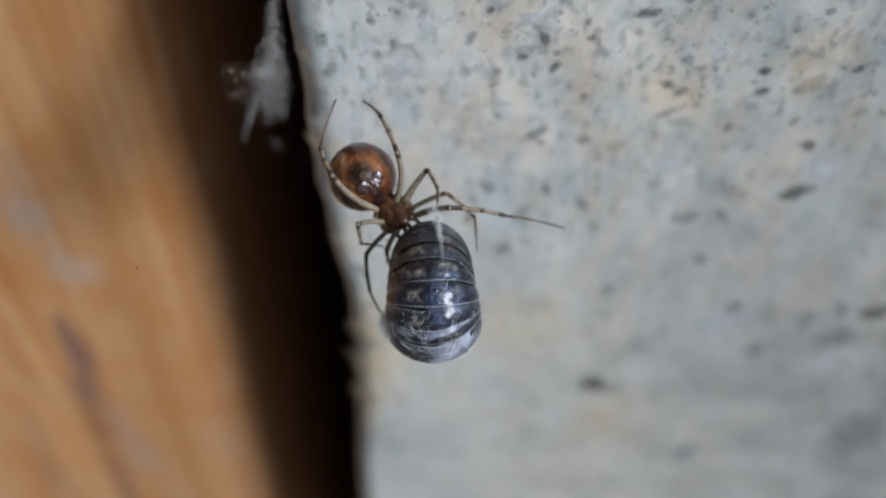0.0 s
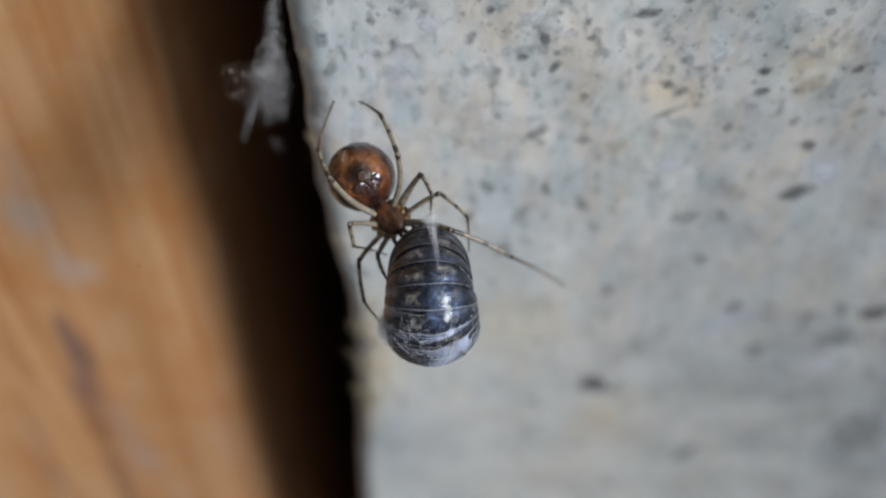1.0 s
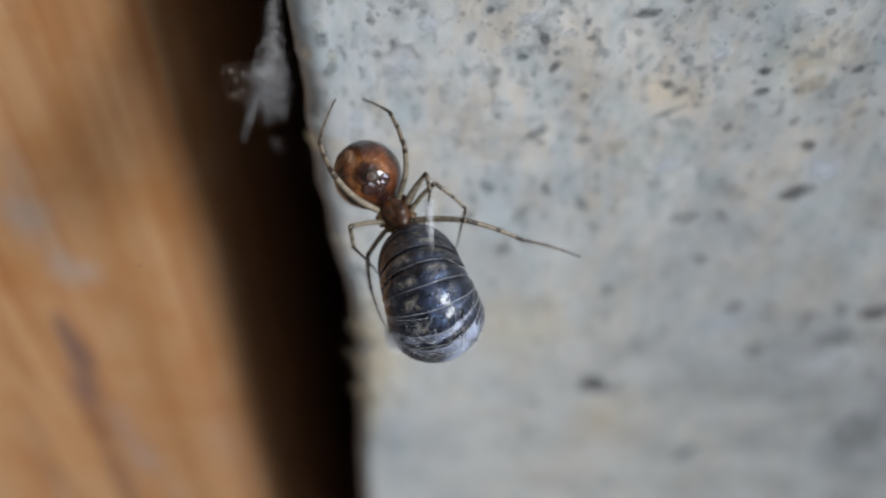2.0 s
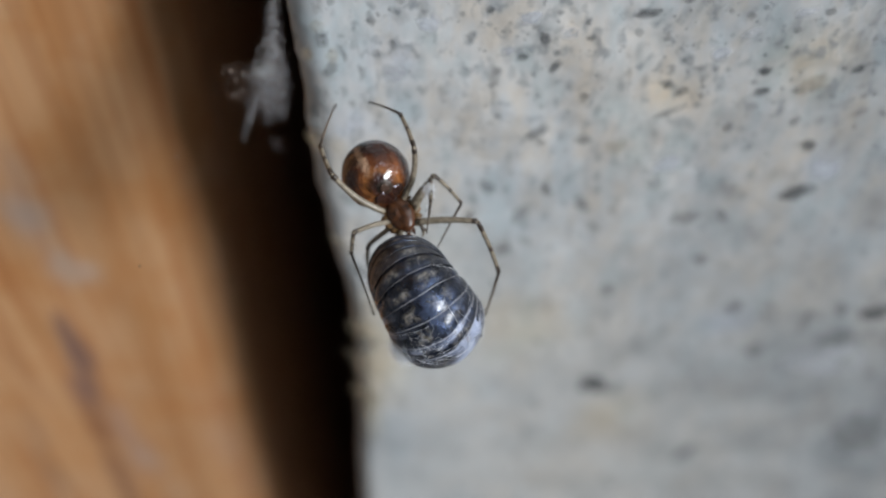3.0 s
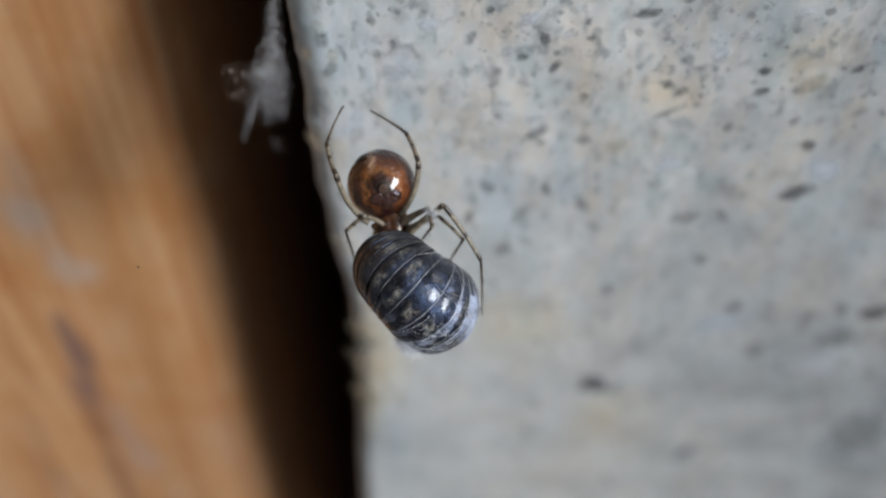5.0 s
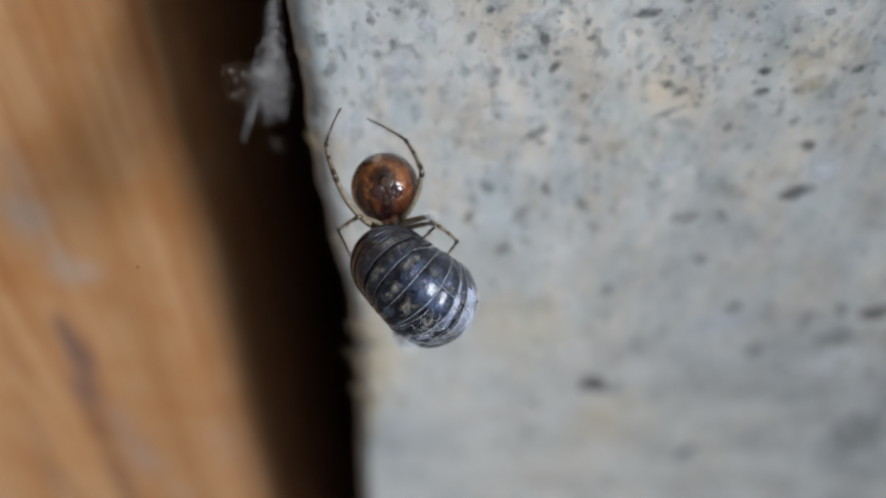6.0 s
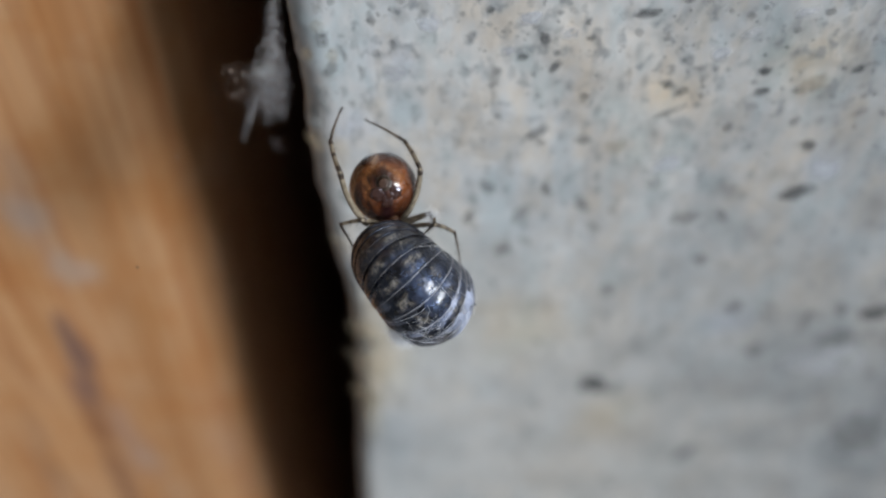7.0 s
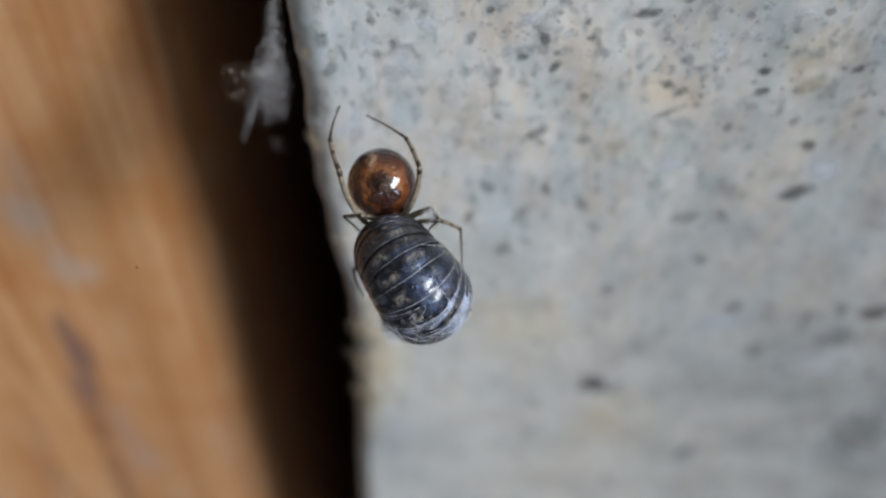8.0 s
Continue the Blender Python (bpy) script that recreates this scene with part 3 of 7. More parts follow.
# ---- the spider ----
def segment(name, length, r0, r1, parent, dark, bristles=20, plain=0, bow=0.025, start=0.0):
    """One leg segment along +z from start, swollen a little and dark at its far end."""
    bm = bmesh.new()
    n = 22
    path, radii, mats = [], [], []
    rng = random.Random(int(length * 1e6))
    for i in range(n + 1):
        t = i / n
        path.append(Vector((math.sin(t * math.pi) * length * bow, 0, start + t * length)))
        r = r0 + (r1 - r0) * t
        r *= 1 + 0.14 * math.exp(-((t - 0.97) / 0.05) ** 2) - 0.22 * math.exp(-((t - 0.0) / 0.05) ** 2)
        radii.append(r)
        mats.append(1 if any(a <= t < b for a, b in dark) else plain)
    add_tube(bm, path, radii, 10, mats)
    for i in range(bristles):
        t, a = rng.uniform(0.08, 0.98), rng.uniform(0, math.tau)
        k = int(t * n)
        base = path[k].lerp(path[k + 1], t * n - k)
        out = Vector((math.cos(a), math.sin(a), 0.9)).normalized()
        p = base + Vector((math.cos(a), math.sin(a), 0)) * radii[k] * 0.9
        add_tube(bm, [p, p + out * 0.16 * MM, p + out * 0.3 * MM + Vector((0, 0, 0.05 * MM))], [0.009 * MM, 0.006 * MM, 0.002 * MM], 3, [1, 1])
    return part(name, bm, [LEG_PALE, LEG_DARK, LEG_MID], parent)


def leg(lengths, thick, parent, bow=0.03, thigh_r=0.19):
    """A leg: the shin, which carries the thigh before its knee and the foot at its ankle."""
    a, b, c = lengths
    shin = segment("leg", b, 0.15 * thick * MM, 0.115 * thick * MM, parent, [(0.0, 0.16), (0.48, 0.58), (0.82, 1.1)])
    thigh = segment("femur", a, thigh_r * thick * MM, 0.148 * thick * MM, shin, [(0.90, 1.1)], bow=bow, start=-a)
    foot = segment("metatarsus", c, 0.095 * thick * MM, 0.036 * thick * MM, shin, [(0.0, 0.10), (0.76, 1.1)], 26, 2)
    return shin, thigh, foot


def lump(bm, centre, size, cuts=3, rough=0.0, scale=800.0, turn=None):
    made = bmesh.ops.create_icosphere(bm, subdivisions=cuts, radius=1)["verts"]
    m = Matrix.Translation(centre) @ (turn or Matrix.Identity(4)) @ Matrix.Diagonal((*size, 1))
    for v in made:
        k = 1 + rough * noise.noise(v.co * 1.7 + Vector(centre) * scale)
        v.co = m @ (v.co * k)
    return made


def build_spider():
    root = tagged(new("spider"), "small glossy brown cobweb spider wrapping its prey", "spider")
    bm = bmesh.new()
    # carapace: a pear with a raised head, head towards -y
    for v in lump(bm, (0, 0, 0), (0.92 * MM, 1.25 * MM, 0.55 * MM), 4):
        t = v.co.y / (1.25 * MM)
        v.co.x *= 1.0 + 0.22 * t if t < 0 else 1.0 - 0.12 * t
        if t < -0.25:
            v.co.z += 0.16 * MM * min(1, (-t - 0.25) * 2)
        if v.co.z > 0 and t > -0.3:
            v.co.z -= 0.12 * MM * math.exp(-((v.co.x / (0.18 * MM)) ** 2)) * math.exp(-((t - 0.15) / 0.3) ** 2)
    part("cephalothorax", bm, CARAPACE, root, "dark reddish-brown carapace")
    for s in (-1, 1):
        for x, y in ((0.74, -0.68), (0.88, -0.22), (0.86, 0.25), (0.66, 0.68)):
            bm = bmesh.new()
            lump(bm, (s * x * MM, y * MM, -0.15 * MM), (0.42 * MM, 0.27 * MM, 0.27 * MM), 3, 0.25)
            part("coxa", bm, COXA, root)
    for s in (-1, 1):
        bm = bmesh.new()
        p = [Vector((s * 0.35 * MM, -0.90 * MM, 0.15 * MM)), Vector((s * 0.75 * MM, -1.15 * MM, 0.32 * MM)), Vector((s * 0.78 * MM, -1.6 * MM, 0.2 * MM)), Vector((s * 0.5 * MM, -1.9 * MM, -0.05 * MM))]
        add_tube(bm, p, [0.13 * MM, 0.15 * MM, 0.17 * MM, 0.06 * MM], 8, [0, 1, 0])
        part("palp", bm, [LEG_PALE, LEG_DARK], root)
        bm = bmesh.new()
        p = [Vector((s * 0.16 * MM, -1.0 * MM, 0.0)), Vector((s * 0.19 * MM, -1.3 * MM, -0.1 * MM)), Vector((s * 0.15 * MM, -1.5 * MM, -0.25 * MM))]
        add_tube(bm, p, [0.16 * MM, 0.15 * MM, 0.05 * MM], 8)
        part("chelicera", bm, CARAPACE, root)
        for ex, ey in ((0.12, -1.12), (0.27, -1.02)):
            bm = bmesh.new()
            lump(bm, (s * ex * MM, ey * MM, 0.34 * MM), (0.06 * MM, 0.06 * MM, 0.06 * MM), 2)
            part("eye", bm, LEG_DARK, root, "shiny black eye")
    bm = bmesh.new()
    for v in lump(bm, (0, 0, 0), (2.20 * MM, 2.28 * MM, 2.2 * MM), 5):
        t = v.co.y / (2.28 * MM)
        if t < -0.4:
            v.co.x *= 1 - 0.12 * (-t - 0.4)
        v.co += v.co.normalized() * MM * (0.03 * noise.noise(v.co * 1500) + 0.012 * noise.noise(v.co * 3200))
    abdomen = part("abdomen", bm, ABDOMEN, root, "globular glossy chestnut abdomen with paler markings")
    bm = bmesh.new()
    ring = [Vector((0, 0, z * MM)) for z in (2.0, 2.16, 2.20, 2.21, 2.18)]
    add_tube(bm, ring, [0.54 * MM, 0.52 * MM, 0.48 * MM, 0.43 * MM, 0.38 * MM], 24)
    sp = part("spinnerets", bm, LEG_DARK, abdomen, "dark ring of spinnerets")
    sp.matrix_basis = pose(0.0001, 0.0001, 0, 6, 1, 0)
    bm = bmesh.new()
    lump(bm, (0, 0, 2.15 * MM), (0.41 * MM, 0.41 * MM, 0.09 * MM), 3, 0.1)
    for a in range(6):
        q = Vector((math.cos(a * math.tau / 6) * 0.2 * MM, math.sin(a * math.tau / 6) * 0.2 * MM, 2.17 * MM))
        lump(bm, q, (0.13 * MM, 0.13 * MM, 0.07 * MM), 2)
    part("spigots", bm, SPIGOT, sp, "dull brown cluster of spigots")
    bm = bmesh.new()
    for s in (-1, 1):
        for v in lump(bm, (s * 0.42 * MM, 0.05 * MM, 2.095 * MM), (0.58 * MM, 0.46 * MM, 0.13 * MM), 4, 0.25, 1600):
            v.co.z += 0.05 * MM * noise.noise(v.co * 3500)
    for v in lump(bm, (0, -0.3 * MM, 2.085 * MM), (0.46 * MM, 0.58 * MM, 0.14 * MM), 4, 0.25, 1500):
        v.co.z += 0.05 * MM * noise.noise(v.co * 3500)
    plate = part("epigastric_plate", bm, PLATE, abdomen, "glossy dark brown lobed plate")
    plate.matrix_basis = pose(0, 0, 0, 22, 5, 0)
    return root, abdomen


spider, abdomen = build_spider()
leg_back_l = leg((0.00429, 0.00252, 0.00342), 1.15, spider, 0.065)
leg_back_r = leg((0.00389, 0.00282, 0.00315), 1.12, spider, 0.09)
leg_third_l = leg((0.00285, 0.00172, 0.00466), 0.95, spider, 0.03)
leg_second_l = leg((0.00305, 0.00276, 0.00308), 0.95, spider, 0.03)
leg_front_l = leg((0.00209, 0.00135, 0.0018), 0.95, spider, 0.03)
leg_third_r = leg((0.00272, 0.00181, 0.00236), 0.95, spider, 0.03, 0.30)
leg_second_r = leg((0.00293, 0.00278, 0.00347), 0.95, spider, 0.03)
leg_front_r = leg((0.00389, 0.00445, 0.00473), 1.1, spider, 0.03, 0.21)


# ---- the prey ----
def bug_surface(phi, beta, k=1.0):
    """The armour of the curled bug: phi runs from head to tail over the back, beta from side to side (degrees)."""
    p, b = radians(phi), radians(beta)
    low = 0.42 - 0.13 * max(0.0, math.sin(p))
    h = low + (1 - low) * max(0.0, math.cos(b)) ** 0.95
    x = 2.80 * math.sin(b) * k * (0.99 - 0.07 * math.sin(p))
    return Vector((x, 4.45 * math.sin(p) * h * k, 2.9 * math.cos(p) * h * k + 1.4 * (math.cos(b) - 1))) * MM


def build_pillbug():
    root = tagged(new("pillbug"), "half-curled dark slate pill bug wrapped in silk", "woodlouse")
    edges = [118, 83, 70, 58, 47, 30, 11, -10, -31, -48, -61, -72, -82, -90, -98, -118]
    rng = random.Random(11)
    n, steps = 36, 6
    for i, (p0, p1) in enumerate(zip(edges, edges[1:])):
        bm = bmesh.new()
        along = bm.verts.layers.float.new("along")
        rows = []
        tilt = rng.uniform(-2.2, 2.2) * (1.5 if i < 4 else 1.0)
        twist = (0, 0, 0, 0, 0, 0, 2, 6, 11, 13, 13, 12, 10, 8, 6)[i]
        swell = min(1.0, (p0 - p1) / 18) * (0.35 if i < 4 else 0.45 if i > 8 else 1.0)
        for j in range(-1, steps + 4):
            row = []
            for b in range(n + 1):
                beta = -96 + 192 * b / n
                side = abs(math.sin(radians(beta))) ** 5
                t = max(0.0, min(1.0, j / steps))
                lift = 1.0 + swell * (0.058 * math.sin(t * 2.3) - 0.037) + (0.050 if i > 5 and beta > 0 else 0.016) * side * t
                phi = p0 + (p1 - p0) * t - 3.0 * side * t
                if j == -1:
                    phi, lift = p0 + min(5, (p0 - p1) * 0.4), 0.975 - 0.03 * swell if i > 3 else 0.99
                elif j == steps + 1:
                    phi, lift = phi - 0.6, lift + 0.005 + 0.004 * swell
                elif j == steps + 2:
                    phi, lift = phi - 0.55, lift - 0.009
                elif j == steps + 3:
                    phi, lift = phi + 1.5, 0.975 - 0.025 * swell
                phi += tilt * math.sin(radians(beta)) + twist * max(0.0, math.sin(radians(beta))) ** 1.6 + 0.5 * noise.noise(Vector((beta * 0.04, i * 3.3, 0)))
                v = bm.verts.new(bug_surface(phi, beta, lift))
                v[along] = t
                row.append(v)
            rows.append(row)
        for j, (a, b) in enumerate(zip(rows, rows[1:])):
            for f in grid_faces(bm, [a, b]):
                f.material_index = 1 if j == steps + 1 else 0
        part("tergite" if 0 < i < len(edges) - 2 else ("head_shield" if i == 0 else "telson"), bm, [ARMOUR, RIM if i > 3 else RIM_DULL], root)
    bm = bmesh.new()
    lump(bm, (0, 0, -0.5 * MM), (2.4 * MM, 3.5 * MM, 2.2 * MM), 3)
    part("belly", bm, ARMOUR, root, "dark soft underside")
    bm = bmesh.new()
    add_tube(bm, [Vector((1.7, -3.2, 0.2)) * MM, Vector((1.95, -3.65, 0.3)) * MM, Vector((2.1, -3.85, 0.3)) * MM], [0.15 * MM, 0.09 * MM, 0.03 * MM], 6)
    part("uropod", bm, ARMOUR, root)

    # silk: a torn film over the hind half, loose threads and a band from the head
    bm = bmesh.new()
    rows = []
    for i in range(33):
        rows.append([])
        for j in range(41):
            q = bug_surface(62 - 170 * i / 32, -92 + 184 * j / 40, 1.011 + 0.012 * abs(math.sin(radians(-92 + 184 * j / 40))) ** 4)
            q *= 1 + 0.012 * noise.noise(q * 1500)
            rows[-1].append(bm.verts.new(q))
    grid_faces(bm, rows)
    part("silk_film", bm, SILK_FILM, root, "torn veil of white silk")
    bm = bmesh.new()
    for i in range(26):
        p, b = rng.gauss(-52, 26), rng.uniform(-75, 75)
        dp, db = rng.gauss(0, 22), rng.uniform(25, 75) * rng.choice((-1, 1))
        if rng.random() < 0.35:
            dp, db = rng.uniform(25, 60), rng.gauss(0, 18)
        path = []
        for s in range(9):
            t = s / 8
            q = bug_surface(p + dp * (t - 0.5), max(-95, min(95, b + db * (t - 0.5))), 1.03 + 0.018 * math.sin(t * math.pi))
            path.append(q + Vector((noise.noise(q * 900), noise.noise(q * 900 + Vector((5, 0, 0))), 0)) * 0.1 * MM)
        add_tube(bm, path, [rng.uniform(0.003, 0.008) * MM] * 9, 4)
    # a torn, tangled rag of silk on the hind back
    for i in range(34):
        p, b = rng.gauss(-36, 8), rng.gauss(-18, 10)
        dp, db = rng.gauss(0, 7), rng.gauss(0, 9)
        path = [bug_surface(p + dp * t + 2.5 * noise.noise(Vector((t * 2, i, 0))), b + db * t + 3 * noise.noise(Vector((t * 2, i, 9))), 1.025 + 0.015 * math.sin(t * math.pi)) for t in (0, 0.2, 0.4, 0.6, 0.8, 1.0)]
        r = rng.uniform(0.003, 0.008) * MM
        add_tube(bm, path, [r * 0.5, r, r, r, r * 0.8, r * 0.3], 5)
    # a soft smear of fresh silk at the flank
    for i in range(2400):
        q = Vector((-2.72 + rng.gauss(0, 0.24), -1.95 + rng.gauss(0, 0.38), 0.1 + rng.gauss(0, 0.25))) * MM
        d = Vector((rng.gauss(-0.3, 0.8), rng.gauss(-0.5, 0.8), rng.gauss(0, 0.6)))
        path = []
        for s in range(6):
            path.append(q.copy())
            d += Vector((rng.gauss(0, 0.5), rng.gauss(0, 0.5), rng.gauss(0, 0.5)))
            q = q + d.normalized() * rng.uniform(0.05, 0.12) * MM
        add_tube(bm, path, [rng.uniform(0.003, 0.006) * MM] * 6, 3)
    part("silk_threads", bm, SILK, root, "loose white silk threads")
    return root


pillbug = build_pillbug()


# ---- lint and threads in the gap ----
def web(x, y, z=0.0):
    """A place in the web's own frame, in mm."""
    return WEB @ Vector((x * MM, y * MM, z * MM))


def gap(x, z, y=14.2):
    """A place in the mouth of the gap, mm from the middle of the web."""
    return Vector((x, y, 900 + z)) * MM


def build_lint():
    rng = random.Random(21)
    spine = [(9.94, -10.95, 0.35), (7.42, -11.05, 0.32), (4.90, -11.4, 0.55), (2.76, -11.8, 1.05), (-0.05, -12.22, 1.4), (-1.89, -12.32, 1.15), (-3.15, -12.32, 0.7)]

    def strand(bm, p, d, steps, stride, radius, wild):
        path = []
        for s in range(steps):
            path.append(gap(p.x, p.z, p.y))
            d = d + Vector((rng.gauss(0, wild), rng.gauss(0, wild), rng.gauss(0, wild)))
            p = p + d.normalized() * stride
        add_tube(bm, path, [radius * MM] * steps, 3)

    # matted wedge that hangs from above, its fibres combed downwards
    bm = bmesh.new()
    for i in range(2100):
        z = rng.triangular(-3.15, 9.94, -0.5)
        k = [s[0] for s in spine][::-1]
        cx, w = float(np.interp(z, k, [s[1] for s in spine][::-1])), float(np.interp(z, k, [s[2] for s in spine][::-1]))
        o = max(-1.0, min(1.0, rng.gauss(0, 0.5)))
        strand(bm, Vector((cx + o * w, 14.2 + rng.gauss(0, 0.6), z)), Vector((-0.2 + 0.25 * o, 0, -1.0)), 6, rng.uniform(0.06, 0.15), rng.uniform(0.004, 0.011), 0.7)
    # tail of parallel fibres, and two thin ones
    for n, x0, z0, x1, z1, spread, thick in ((90, -13.29, -1.12, -14.94, -6.45, 0.17, 0.008), (34, -12.52, -2.57, -12.81, -4.61, 0.2, 0.006), (26, -11.84, -2.09, -11.64, -3.93, 0.15, 0.006), (60, -12.61, -5.87, -12.22, -7.42, 0.3, 0.0018)):
        for i in range(n):
            a, b = sorted((rng.random(), rng.random()))
            off = rng.gauss(0, spread) * (1.2 - 0.5 * a)
            path = [gap(x0 + (x1 - x0) * t + off + rng.gauss(0, 0.03), z0 + (z1 - z0) * t, 14.2 + rng.gauss(0, 0.15)) for t in (a, (a + b) / 2, b)]
            add_tube(bm, path, [thick * MM] * 3, 3)
    tuft = tagged(mesh_object("lint_tuft", bm, LINT), "grey-white tuft of lint and old web in the gap", "lint")
    # bright knot
    bm = bmesh.new()
    for i in range(260):
        p = Vector((-12.42 + rng.gauss(0, 0.42), 13.5 + rng.gauss(0, 0.2), 1.99 + rng.gauss(0, 0.22)))
        p.z += 0.35 * (p.x + 12.42)
        strand(bm, p, Vector((rng.gauss(0, 1), rng.gauss(0, 0.5), rng.gauss(0, 0.6))), 5, 0.1, rng.uniform(0.005, 0.011), 0.6)
    part("white_shred", bm, SHRED, tuft, "bright shred of old web")
    for x, z in ((-13.87, 1.02), (-14.46, 0.44), (-14.17, -0.73), (-14.84, -1.12), (-14.75, 1.31)):
        bm = bmesh.new()
        lump(bm, gap(x, z), [rng.uniform(0.10, 0.26) * MM for _ in range(3)], 2, 0.8)
        for i in range(70):
            strand(bm, Vector((x + rng.gauss(0, 0.4), 14.2, z + rng.gauss(0, 0.4))), Vector((rng.gauss(0, 1), 0, rng.gauss(0, 1))), 4, 0.12, 0.008, 0.6)
        part("wood_crumb", bm, CRUMB, tuft, "brown crumb of wood")
    return tuft


def build_thread(points, radius):
    bm = bmesh.new()
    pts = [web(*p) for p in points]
    path = []
    for a, b in zip(pts, pts[1:]):
        for k in range(6):
            t = k / 6
            path.append(a.lerp(b, t) + Vector((0, 0, -0.0004)) * math.sin(t * math.pi))
    path.append(pts[-1])
    add_tube(bm, path, [radius * MM] * len(path), 4)
    return tagged(mesh_object("silk_thread", bm, SILK), "thin pale silk thread of the web", "thread", "web threads")


build_lint()


def build_band():
    """A band of fresh silk drawn out by the legs, along +z."""
    rng = random.Random(8)
    bm = bmesh.new()
    for i in range(44):
        w, reach = rng.gauss(0, 0.2), rng.uniform(0.45, 1.0)
        path = []
        for t in [reach * k / 10 for k in range(11)]:
            side = w * (1 - 0.75 * t) + 0.08 * noise.noise(Vector((t * 2.5, i, 0)))
            path.append(Vector((side, 0.3 * noise.noise(Vector((t * 1.5, i * 1.7, 7))) + 0.25 * math.sin(t * math.pi), 4.4 * t)) * MM)
        r = rng.uniform(0.0026, 0.0065) * MM
        add_tube(bm, path, [r * (1 - 0.07 * k) for k in range(11)], 4)
    # fluff where the legs hold it
    for i in range(240):
        q = Vector((rng.gauss(0, 0.2), rng.gauss(0, 0.22), rng.uniform(-0.1, 0.8))) * MM
        d = Vector((rng.gauss(0, 0.5), rng.gauss(0, 0.8), rng.gauss(0, 0.8)))
        path = []
        for k in range(5):
            path.append(q.copy())
            d += Vector((rng.gauss(0, 0.4), rng.gauss(0, 0.4), rng.gauss(0, 0.4)))
            q = q + d.normalized() * 0.1 * MM
        add_tube(bm, path, [rng.uniform(0.002, 0.0045) * MM] * 5, 3)
    return tagged(mesh_object("silk_band", bm, SILK), "loose band of fresh white silk drawn over the prey", "silk")


silk_band = build_band()
for points, radius in (
    ([(-18.0, 6.2, -9), (-15.8, 5.6, -9), (-13.0, 5.5, -9), (-9.3, 6.4, -8)], 0.0008),
    ([(-16.9, 16.5, -9), (-16.2, 10, -9), (-15.2, 5.2, -9)], 0.0012),
    ([(-14.8, 16.5, -9), (-14.7, 12, -9), (-14.9, 9, -9)], 0.001),
    ([(-6.75, 9.45, -0.8), (-6.2, 12.0, 0.0), (-5.6, 15.0, 1.5), (-5.4, 17.0, 2.0)], 0.002),
    ([(-5.2, 9.2, -1.9), (-3.6, 13.0, 0), (-3.0, 17.0, 2.0)], 0.002),
    ([(-26.5, 3.0, -2), (-19.45, -1.19, 0), (-10.0, -3.4, -1), (-4.0, -3.8, 0)], 0.00025),
):
    build_thread(points, radius)
# a lit fleck caught on a thread
bm = bmesh.new()
lump(bm, web(-18.9, 6.6, -9), (0.05 * MM, 0.03 * MM, 0.11 * MM), 2, 0.5)
tagged(mesh_object("web_fleck", bm, LINT), "small pale fleck caught on a thread", "fleck")
bm = bmesh.new()
lump(bm, (0, 0, 0), (0.075 * MM, 0.06 * MM, 0.065 * MM), 2, 0.6)
dust_speck = tagged(mesh_object("dust_speck", bm, LEG_DARK), "tiny black speck hanging on a web thread", "speck")


